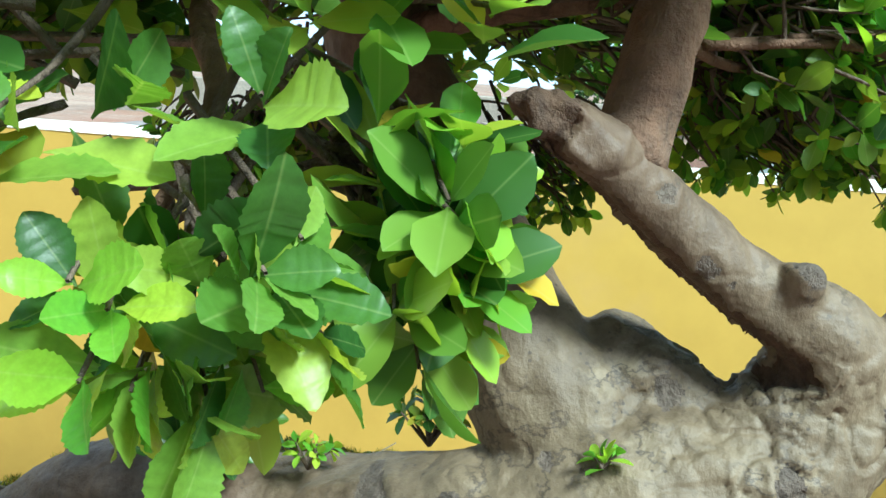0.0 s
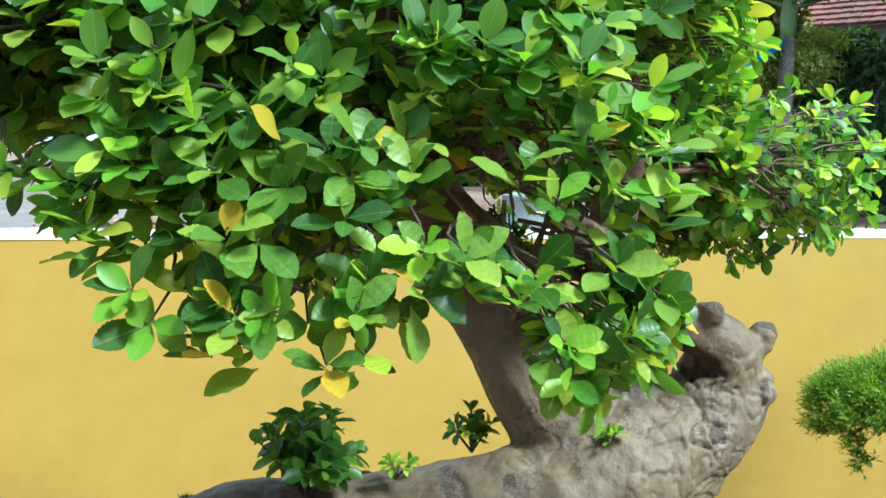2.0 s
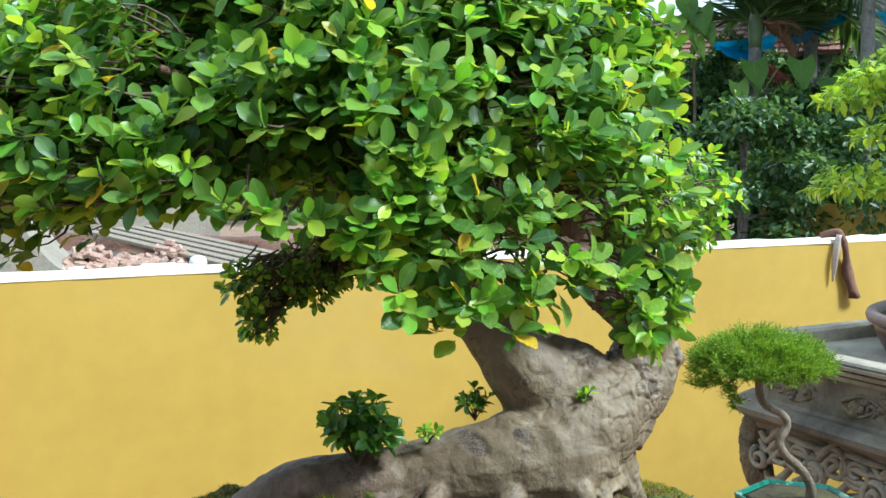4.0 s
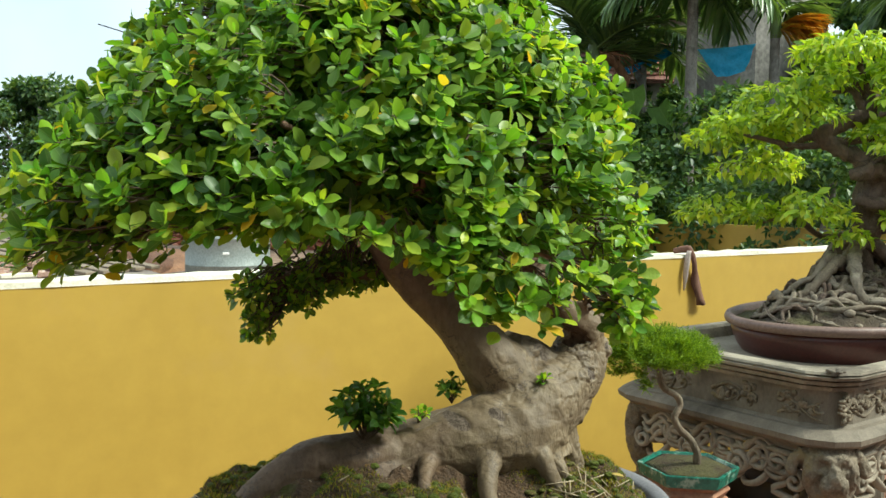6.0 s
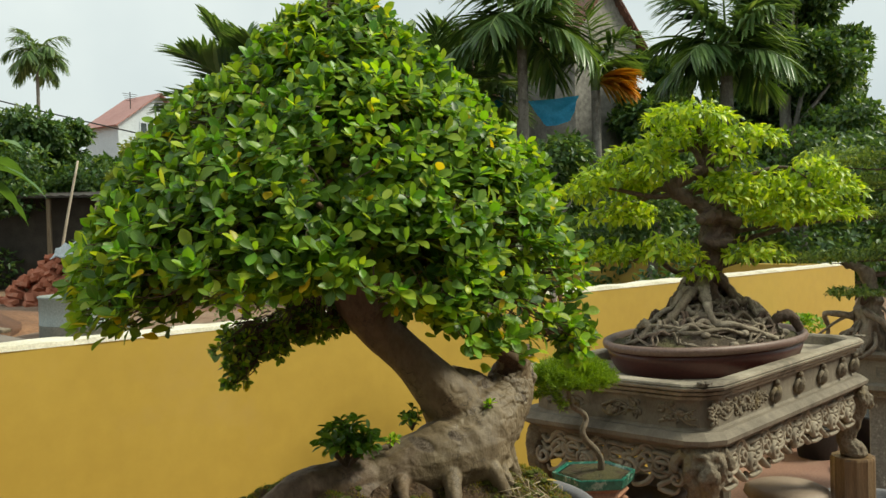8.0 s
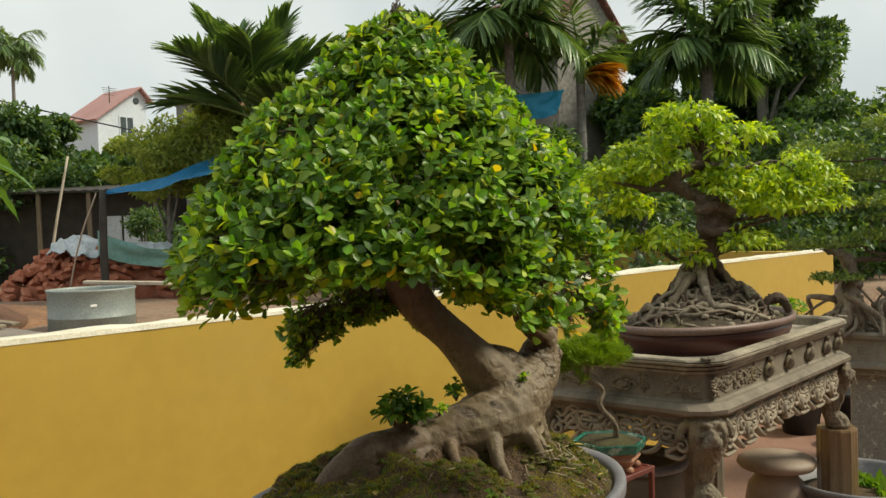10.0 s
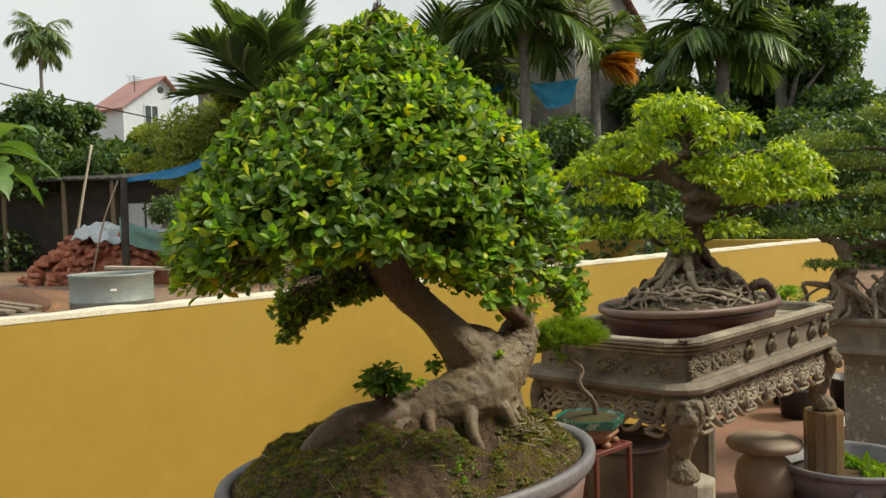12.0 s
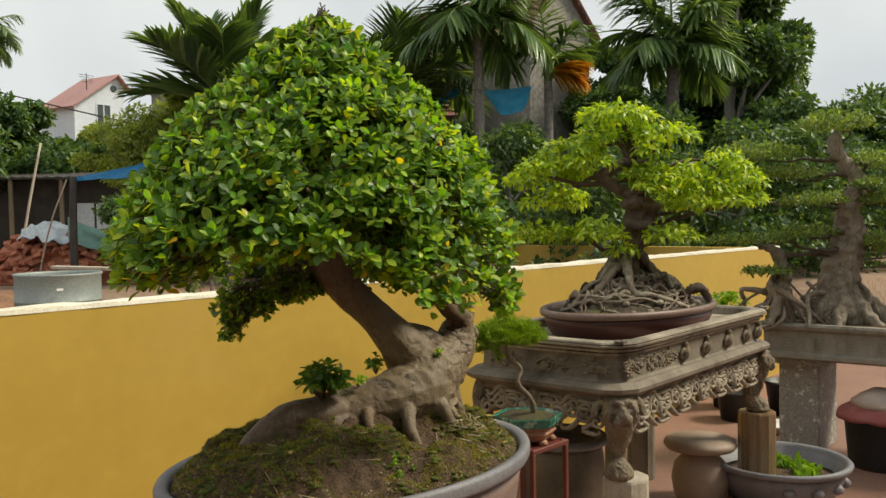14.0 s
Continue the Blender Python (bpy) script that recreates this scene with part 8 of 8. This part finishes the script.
def build_houses():
    # old house behind the palms: gable towards the yard, clay tiles
    H = Matrix.Translation((12.12, 9.42, 0)) @ Matrix.Rotation(radians(-8), 4, "Z")
    hs = thing("old_house", "old grey house with mould-stained walls and a clay tile roof", "house", tuple(H @ Vector((1.2, 2.5, GZ))))
    b = Buf()
    w, dp, rx, ez, az = 1.75, 5.0, 0.88, 5.45, 6.4
    pts = [(0, 0, GZ - 0.2), (w, 0, GZ - 0.2), (w, 0, ez), (rx, 0, az), (0, 0, ez)]
    v = pts + [(x, dp, z) for x, _, z in pts]
    b.add(v, [(0, 1, 2, 3, 4), (9, 8, 7, 6, 5), (0, 5, 6, 1), (1, 6, 7, 2), (2, 7, 8, 3), (3, 8, 9, 4), (4, 9, 5, 0)])
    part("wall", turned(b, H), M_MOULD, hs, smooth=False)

    def g(x, y, z):
        return tuple(H @ Vector((x, y, z)))
    tiled_slope(hs, g(-0.45, -0.15, 4.98), g(-0.45, dp, 4.98), g(rx, dp, az + 0.03), g(rx, -0.15, az + 0.03), 24, 16, M_TILE)
    tiled_slope(hs, g(w + 0.2, dp, 5.23), g(w + 0.2, -0.15, 5.23), g(rx, -0.15, az + 0.03), g(rx, dp, az + 0.03), 24, 9, M_TILE)
    # long low outbuilding with a clay tile roof
    H = Matrix.Translation((7.2, 13.3, 0)) @ Matrix.Rotation(radians(-45), 4, "Z")
    hs = thing("outbuilding", "long low outbuilding with a weathered clay tile roof", "building", tuple(H @ Vector((2.4, 1.2, GZ))))
    b = Buf()
    box(b, 0.1, 0.2, GZ - 0.2, 4.6, 2.4, 3.5, 0.01)
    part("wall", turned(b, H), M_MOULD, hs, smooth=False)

    def e(x, y, z):
        return tuple(H @ Vector((x, y, z)))
    tiled_slope(hs, e(-0.1, -0.1, 3.45), e(4.8, -0.1, 3.45), e(4.8, 1.3, 4.4), e(-0.1, 1.3, 4.4), 30, 9, M_TILE)
    tiled_slope(hs, e(4.8, 2.7, 3.45), e(-0.1, 2.7, 3.45), e(-0.1, 1.3, 4.4), e(4.8, 1.3, 4.4), 30, 9, M_TILE)
    # white house with a pink-red roof, far off
    H = Matrix.Translation((16.1, 37.9, 0.1)) @ Matrix.Rotation(radians(9), 4, "Z")
    hs = thing("white_house", "distant white house with a pink-red gabled roof", "house", tuple(H @ Vector((2, 3, GZ))))
    b = Buf()
    w, dp, ez, az = 2.6, 2.6, 6.85, 8.35
    pts = [(0, 0, 0.5), (w, 0, 0.5), (w, 0, 7.95), (2.15, 0, az), (0, 0, ez)]
    v = pts + [(x, dp, z) for x, _, z in pts]
    b.add(v, [(0, 1, 2, 3, 4), (9, 8, 7, 6, 5), (0, 5, 6, 1), (1, 6, 7, 2), (2, 7, 8, 3), (3, 8, 9, 4), (4, 9, 5, 0)])
    part("wall", turned(b, H), M_WHITE, hs, smooth=False)

    def g(x, y, z):
        return tuple(H @ Vector((x, y, z)))
    tiled_slope(hs, g(-0.3, -0.3, ez - 0.15), g(-0.3, dp, ez - 0.15), g(2.15, dp, az + 0.03), g(2.15, -0.3, az + 0.03), 16, 8, M_ROOF_RED)
    tiled_slope(hs, g(w + 0.2, dp, 7.72), g(w + 0.2, -0.3, 7.72), g(2.15, -0.3, az + 0.03), g(2.15, dp, az + 0.03), 16, 3, M_ROOF_RED)
    window(hs, H @ Matrix.Translation((1.1, 0, 6.0)), 0.8, 1.0)
    b = Buf()
    lathe(b, [(0.16, -0.05), (0.16, 0.02), (0.1, 0.02), (0.01, 0.02)], 0, 0, k=20)
    vent = part("gable_vent", turned(b, H @ Matrix.Translation((2.05, 0, 7.75)) @ Matrix.Rotation(math.pi / 2, 4, "X")), M_GLASS, hs, "round dark gable vent")
    b = Buf()
    box(b, 0.3, -0.25, 4.5, w, -0.005, 4.65)
    part("ledge", turned(b, H), M_WHITE, hs, smooth=False)
    b = Buf()
    tube(b, [(*g(1.0, 0.5, 7.2), 0.025), (*g(1.0, 0.5, 8.4), 0.02)], 6, 3)
    for k in range(4):
        tube(b, [(*g(0.6 + 0.05 * k, 0.5, 8.3 - 0.1 * k), 0.012), (*g(1.4 - 0.05 * k, 0.5, 8.3 - 0.1 * k), 0.012)], 5)
    part("aerial", b, M_DARK, hs, "thin roof aerial")
    # grey concrete building with small windows
    H = Matrix.Translation((8.1, 16.85, 0)) @ Matrix.Rotation(radians(-43), 4, "Z")
    hs = thing("grey_building", "unfinished grey concrete building with small windows", "building", tuple(H @ Vector((2, 2, GZ))))
    b = Buf()
    box(b, 0, 0, 0.4, 4.5, 4.0, 4.45, 0.03)
    part("wall", turned(b, H), M_CONCRETE, hs, smooth=False)
    b = Buf()
    box(b, -0.15, -0.2, 4.451, 4.7, 4.2, 4.62, 0.02)
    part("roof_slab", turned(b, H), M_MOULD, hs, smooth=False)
    for u, z in ((0.5, 1.9), (1.2, 1.9), (1.9, 1.9)):
        window(hs, H @ Matrix.Translation((u, -0.005, z)), 0.42, 0.5)
    # shed with a pale panel by the brick heap; near-black colour stands for its shade
    H = Matrix.Translation((4.0, 15.9, 0)) @ Matrix.Rotation(radians(-43), 4, "Z")
    hs = thing("shed", "open-fronted shed, its inner shade coloured near-black, with a pale sheet panel", "shed", tuple(H @ Vector((1, 1, GZ))))
    b = Buf()
    box(b, -2.4, 0.4, 0.6, 2.9, 1.8, 2.4, 0.01)
    part("wall", turned(b, H), M_DARK, hs, smooth=False)
    b = Buf()
    loft(b, [[(0.1 * k, 0.0, 2.42 + 0.02 * (k % 2)), (0.1 * k, 2.0, 2.6 + 0.02 * (k % 2)), (0.1 * k, 2.0, 2.56), (0.1 * k, 0.0, 2.39)] for k in range(-26, 32)])
    part("roof", turned(b, H), M_DARK, hs, "grey corrugated roof sheet", smooth=False)
    for u in (-1.6, -0.5, 0.6, 1.5, 2.7):
        b = Buf()
        box(b, u, 0.05, 0.5, u + 0.07, 0.12, 2.38, 0.006)
        part("post", turned(b, H), M_TIMBER, hs, "weathered shed post", smooth=False)
    for u in (1.66, 2.06):
        b = Buf()
        box(b, u, 0.36, 0.9, u + 0.36, 0.39, 1.95, 0.006)
        part("panel", turned(b, H), M_WHITE, hs, "pale sheet panel", smooth=False)


build_houses()


def build_brick_heap():
    rng = np.random.RandomState(77)
    hp = thing("brick_heap", "heap of loose red bricks on the dirt", "bricks", (3.6, 11.3, GZ))
    b = Buf()
    box(b, -0.105, -0.05, -0.03, 0.105, 0.05, 0.03, 0.004)
    me = b.mesh("brick", False)
    me.materials.append(M_BRICK)
    R, F = np.array([0.72, -0.69]), np.array([0.69, 0.72])
    core = Buf()
    ringz = []
    for q, z in ((0.98, -0.05), (0.78, 0.27), (0.55, 0.55), (0.2, 0.6)):
        ring = []
        for k in range(24):
            a = k * 2 * math.pi / 24
            w = R * 1.45 * q * math.cos(a) + F * 0.62 * q * math.sin(a)
            ring.append((3.75 + w[0], 11.2 + w[1], GZ + z))
        ringz.append(ring)
    loft(core, ringz)
    part("rubble_core", core, M_BRICK, hp)
    n = 0
    while n < 300:
        u, v = rng.uniform(-1, 1, 2)
        r = math.hypot(u, v)
        if r > 1 or (v > 0.35 and rng.rand() < 0.85):
            continue
        top = 0.64 * min(1.0, (1 - r) * 2.0) ** 0.8 * (1.0 + 0.2 * noise.noise((u * 3, v * 3, 1.0)))
        w = R * 1.55 * u + F * 0.7 * v
        ob = new("brick", me)
        ob.parent = hp
        ob.matrix_parent_inverse = Matrix.Translation(-hp.location)
        ob.matrix_basis = pose(3.75 + w[0], 11.2 + w[1], GZ + top + rng.uniform(-0.01, 0.04), rng.uniform(-35, 35), rng.uniform(-35, 35), rng.uniform(0, 360))
        n += 1


build_brick_heap()


def sheet(name, corners, nu, nv, sag, ripple, mat, label, category, seed):
    """A hanging or draped sheet between four corners."""
    a, b_, c, d = map(np.array, corners)
    v = []
    nrm = unit(np.cross(b_ - a, d - a))
    for j in range(nv + 1):
        for i in range(nu + 1):
            s, t = i / nu, j / nv
            p = (a * (1 - s) + b_ * s) * (1 - t) + (d * (1 - s) + c * s) * t
            p = p + np.array([0, 0, -sag * 4 * s * (1 - s)]) + nrm * ripple * (noise.noise((s * 4 + seed, t * 4, 0.5)) + 0.5 * noise.noise((s * 11 + seed, t * 9, 2.5)))
            v.append(p)
    w = nu + 1
    f = [(j * w + i, j * w + i + 1, (j + 1) * w + i + 1, (j + 1) * w + i) for j in range(nv) for i in range(nu)]
    buf = Buf()
    buf.add(v, f)
    return tagged(part(name, buf, mat), label, category)


def build_yard():
    # steel tub
    tb = thing("steel_tub", "large round galvanised steel tub, dented and streaked", "tub", (1.65, 7.11, GZ))
    b = Buf()
    rings = [oval(1.65, 7.11, r, r, z, 48) for r, z in ((0.36, GZ - 0.02), (0.385, GZ), (0.383, GZ + 0.12), (0.388, GZ + 0.125), (0.383, GZ + 0.13), (0.383, 1.07), (0.395, 1.085), (0.395, 1.10), (0.38, 1.10), (0.376, 1.08), (0.376, GZ + 0.03))]
    loft(b, rings)
    part("wall", b, M_STEEL, tb)
    b = Buf()
    box(b, 1.46, 6.715, 0.955, 1.52, 6.724, 0.975, 0.002)
    part("sticker", b, M_WHITE_PAINT, tb, smooth=False)
    # plank over the tub's far side
    b = Buf()
    box(b, -0.45, -0.05, 0, 0.45, 0.05, 0.035, 0.005)
    m = Matrix.Translation((2.2, 7.5, 1.085)) @ Matrix.Rotation(radians(-52), 4, "Z") @ Matrix.Rotation(radians(2), 4, "Y")
    tagged(part("plank", turned(b, m), M_PALE_TIMBER, smooth=False), "pale wooden plank resting on the steel tub", "plank")
    # dark posts and leaning poles
    for rows, mat, lab in ((((3.05, 9.82, GZ - 0.1, 0.05), (3.05, 9.82, 1.5, 0.048), (3.07, 9.82, 2.16, 0.045)), M_DARK, "upright dark timber post holding the blue tarpaulin"), (((4.3, 14.8, GZ - 0.1, 0.026), (4.5, 14.65, 2.0, 0.024), (4.68, 14.56, 3.0, 0.02)), M_PALE_TIMBER, "leaning pale pole against the trees"), (((3.0, 10.9, GZ - 0.1, 0.011), (2.95, 10.3, 1.5, 0.011), (3.0, 9.86, 2.12, 0.01)), M_PALE_TIMBER, "thin leaning stick by the post")):
        b = Buf()
        tube(b, rows, 8, 8, 0.05)
        tagged(part("pole", b, mat), lab, "pole", "poles in the yard")
    # blue awning
    sheet("blue_tarpaulin", ((3.06, 9.81, 2.12), (4.35, 8.45, 2.5), (5.4, 9.6, 3.0), (3.12, 9.9, 2.15)), 24, 12, 0.1, 0.05, M_BLUE, "blue tarpaulin awning slung from a post", "tarpaulin", 3)
    sheet("pale_blue_tarpaulin", ((8.0, 7.15, 3.42), (8.62, 6.72, 3.5), (8.5, 6.8, 3.14), (8.2, 7.0, 3.06)), 14, 10, 0.02, 0.06, M_BLUE_LIGHT, "pale blue tarpaulin scrap hanging among the palms", "tarpaulin", 5)
    sheet("blue_tarpaulin", ((7.95, 8.45, 3.32), (8.92, 8.4, 3.76), (8.92, 8.42, 3.62), (8.0, 8.47, 3.22)), 14, 8, 0.05, 0.04, M_BLUE, "torn blue tarpaulin strip among the palms", "tarpaulin", 6)
    sheet("pale_blue_tarpaulin", ((7.2, 9.05, 3.3), (8.3, 9.0, 3.48), (8.15, 9.0, 3.25), (7.26, 9.05, 3.2)), 14, 8, 0.02, 0.03, M_BLUE_LIGHT, "pale blue tarpaulin stretched under the tiled roof", "tarpaulin", 7)
    sheet("blue_tarpaulin", ((7.2, 8.95, 3.24), (7.95, 8.9, 3.19), (7.8, 8.9, 3.02), (7.3, 8.95, 3.13)), 12, 8, 0.02, 0.03, M_BLUE, "dark blue tarpaulin flap below the pale one", "tarpaulin", 8)
    # plastic sheet and net on the bricks
    rng = np.random.RandomState(5)
    R, F = np.array([0.72, -0.69]), np.array([0.69, 0.72])
    b = Buf()
    nu, nv = 70, 30
    top, under = [], []
    for j in range(nv + 1):
        for i in range(nu + 1):
            s, t = i / nu, j / nv
            u = -0.62 + 1.85 * s + 0.06 * noise.noise((t * 5, s * 3, 8))
            v = -0.62 + 0.75 * t + 0.12 * noise.noise((s * 5, 0.4, t * 2))
            fold = 1 - abs(noise.noise((s * 9 + t * 2.5, t * 3.0 - s * 2, 1.5)))
            fine = 1 - abs(noise.noise((s * 22, t * 7 + s * 5, 4.5)))
            z = 0.70 - 0.33 * max(0, 0.45 - t) ** 1.3 * (1.6 - s) + 0.13 * math.exp(-((s - 0.12) / 0.16) ** 2) + 0.10 * (fold ** 2 - 0.6) + 0.03 * fine
            w = R * u + F * v
            top.append((3.75 + w[0], 11.2 + w[1], GZ + z))
            under.append((3.75 + w[0], 11.2 + w[1], GZ + z - 0.012))
    n1 = len(top)
    quads = []
    for j in range(nv):
        for i in range(nu):
            q = (j * (nu + 1) + i, j * (nu + 1) + i + 1, (j + 1) * (nu + 1) + i + 1, (j + 1) * (nu + 1) + i)
            quads += [q, tuple(n1 + k for k in reversed(q))]
    b.add(top + under, quads)
    tagged(part("plastic_sheet", b, M_PLASTIC), "crumpled pale plastic sheet thrown over the bricks", "plastic sheet")
    # earth bank in the yard
    b = Buf()
    rings = []
    for i in range(41):
        lat = -8.5 + 5.2 * i / 40
        ring = []
        for dd, z in ((8.5, GZ - 0.1), (8.75, GZ + 0.02), (9.0, GZ + 0.09), (9.08, GZ + 0.165), (9.25, GZ + 0.19), (9.9, GZ + 0.17), (10.6, GZ + 0.06), (11.2, GZ - 0.1)):
            fall = min(1.0, (40 - i) / 8)
            x, y = plan(lat, dd + 0.18 * noise.noise((lat * 1.7, dd, 0.2)))
            ring.append((x, y, GZ - 0.1 + (z - GZ + 0.1) * fall + 0.03 * noise.noise((lat * 4, dd * 4, 1.1))))
        rings.append(ring)
    loft(b, rings)
    tagged(part("earth_bank", b, M_EARTH), "crumbling red-brown earth bank in the yard", "earth", kind="structure")
    # its cut face of wet clay, with shade put into the darker colour
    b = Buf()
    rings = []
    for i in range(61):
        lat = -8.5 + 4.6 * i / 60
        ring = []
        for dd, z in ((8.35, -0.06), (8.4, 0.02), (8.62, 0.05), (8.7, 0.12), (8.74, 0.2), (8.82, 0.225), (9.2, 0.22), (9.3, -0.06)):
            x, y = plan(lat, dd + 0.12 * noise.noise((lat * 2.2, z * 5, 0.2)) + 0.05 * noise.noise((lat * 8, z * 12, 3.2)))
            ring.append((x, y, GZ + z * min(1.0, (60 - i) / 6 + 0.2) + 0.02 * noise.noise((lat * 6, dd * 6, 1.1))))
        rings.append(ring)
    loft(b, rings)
    tagged(part("clay_face", b, M_SHADED_CLAY), "wet clay, darkened for its shade, in the cut face of the bank", "earth", kind="structure")
    sheet("net", ((3.15, 10.2, 1.65), (4.6, 9.5, 1.42), (4.55, 9.7, 1.28), (3.2, 10.3, 1.35)), 22, 6, 0.16, 0.06, M_TEAL_NET, "teal net hanging over the brick heap", "net", 9)
    # paving, rubble and masonry stump beyond the wall
    b = Buf()
    box(b, -4.5, 6.2, 0.4, 1.0, 12.0, 0.79, 0.02)
    tagged(part("pavement", b, M_SLAB, smooth=False), "cracked brown-grey concrete slab strewn with rubble", "pavement", kind="structure")
    st = thing("masonry_stump", "broken plastered masonry stump with worn brick end", "masonry", (-1.2, 7.2, 0.79))
    b = Buf()
    rings = []
    for z, x0, x1 in ((0.785, -1.52, -0.82), (0.86, -1.5, -0.92), (0.95, -1.47, -1.0), (1.05, -1.42, -1.07), (1.13, -1.38, -1.11), (1.17, -1.34, -1.14)):
        rings.append([(x0, 7.0, z), (x1, 6.98, z), (x1 + 0.12, 7.95, z), (x0 + 0.12, 7.9, z)])
    loft(b, rings)
    part("block", b, M_PLASTER, st, smooth=False)
    b = Buf()
    for r in range(4):
        for k in range(3 if r < 3 else 2):
            x = -1.86 + 0.115 * k + 0.05 * (r % 2) + 0.03 * r
            box(b, x, 6.98 + 0.01 * k, 0.79 + 0.066 * r, x + 0.105, 7.5, 0.79 + 0.066 * r + 0.058, 0.006)
    box(b, -1.8, 7.02, 0.785, -1.4, 7.4, 1.03, 0.006)
    part("brick_face", b, M_TERRA, st, "exposed worn brick", smooth=False)
    b = Buf()
    for k in range(5):
        t = k / 5
        box(b, -1.6 + 0.2 * t, 6.98 + 0.85 * t, 1.055 + 0.09 * t, -1.36 + 0.2 * t, 7.13 + 0.85 * t, 1.1 + 0.09 * t, 0.008)
    part("coping", b, M_PALE_TIMBER, st, "pale broken coping", smooth=False)
    heap = thing("rubble", "heaps of broken red bricks on the slab", "rubble", (-0.35, 7.4, 0.79))
    bb = Buf()
    box(bb, -0.05, -0.032, -0.022, 0.05, 0.032, 0.022, 0.006)
    me = bb.mesh("brick_shard", False)
    me.materials.append(M_RUBBLE)
    for k in range(240):
        cx, cy, hh, rr = ((-0.66, 7.4, 0.2, 0.2), (0.0, 7.5, 0.2, 0.17), (-2.3, 7.5, 0.22, 0.25), (-0.35, 7.5, 0.05, 0.5))[k % 4]
        dx, dy = rng.normal(0, 0.6, 2) * rr
        q = max(0.0, 1 - math.hypot(dx, dy) / (1.3 * rr))
        ob = new("brick_shard", me)
        ob.parent = heap
        ob.matrix_parent_inverse = Matrix.Translation(-heap.location)
        ob.matrix_basis = pose(cx + dx, cy + dy, 0.808 + hh * q * rng.uniform(0.2, 1.0), rng.uniform(-35, 35), rng.uniform(-35, 35), rng.uniform(0, 360))
    for x0, y0, w, d, turn in ((-0.72, 6.75, 0.46, 0.16, 4), (-0.85, 7.15, 0.3, 0.12, -12), (-0.1, 7.1, 0.34, 0.1, 8), (-2.3, 6.9, 0.5, 0.14, 3)):
        b = Buf()
        box(b, -w / 2, -d / 2, 0, w / 2, d / 2, 0.035, 0.006)
        tagged(part("slab_piece", turned(b, pose(x0, y0, 0.791, 0, 0, turn)), M_CAP, smooth=False), "pale broken slab lying by the rubble", "slab", "pale slabs by the rubble")
    b = Buf()
    lathe(b, [(0.02, 0.79), (0.06, 0.80), (0.075, 0.84), (0.06, 0.885), (0.02, 0.90), (0.001, 0.90)], 0.17, 6.85, k=16)
    tagged(part("white_bag", b, M_WHITE_PAINT), "small knotted white plastic bag on the slab", "bag")
    # grey planks lying side by side, sloping away
    for k in range(5):
        b = Buf()
        box(b, -0.055, 0, 0, 0.055, 2.3, 0.03, 0.005)
        m = pose(0.4 + 0.16 * k, 6.9 + 0.1 * k, 0.80, 5.5, 0, 28)
        tagged(part("plank", turned(b, m), M_TIMBER, smooth=False), "weathered grey plank leaning over the slab", "plank", "planks on the slab")
    b = Buf()
    box(b, -6.0, 11.8, 0.5, 1.1, 12.0, 1.275, 0.015)
    tagged(part("low_wall", b, M_PLASTER, smooth=False), "low brown-grey plastered wall beyond the slab", "wall", kind="structure")
    # power cable
    b = Buf()
    p0, p1 = np.array([5.2, 28.5, 6.6]), np.array([9.3, 17.6, 3.65])
    tube(b, [(*(p0 * (1 - t) + p1 * t + np.array([0, 0, -0.08 * 4 * t * (1 - t)])), 0.018) for t in np.linspace(0, 1, 20)], 6)
    tagged(part("power_cable", b, M_CABLE), "black overhead power cable with a slight sag", "cable")


build_yard()
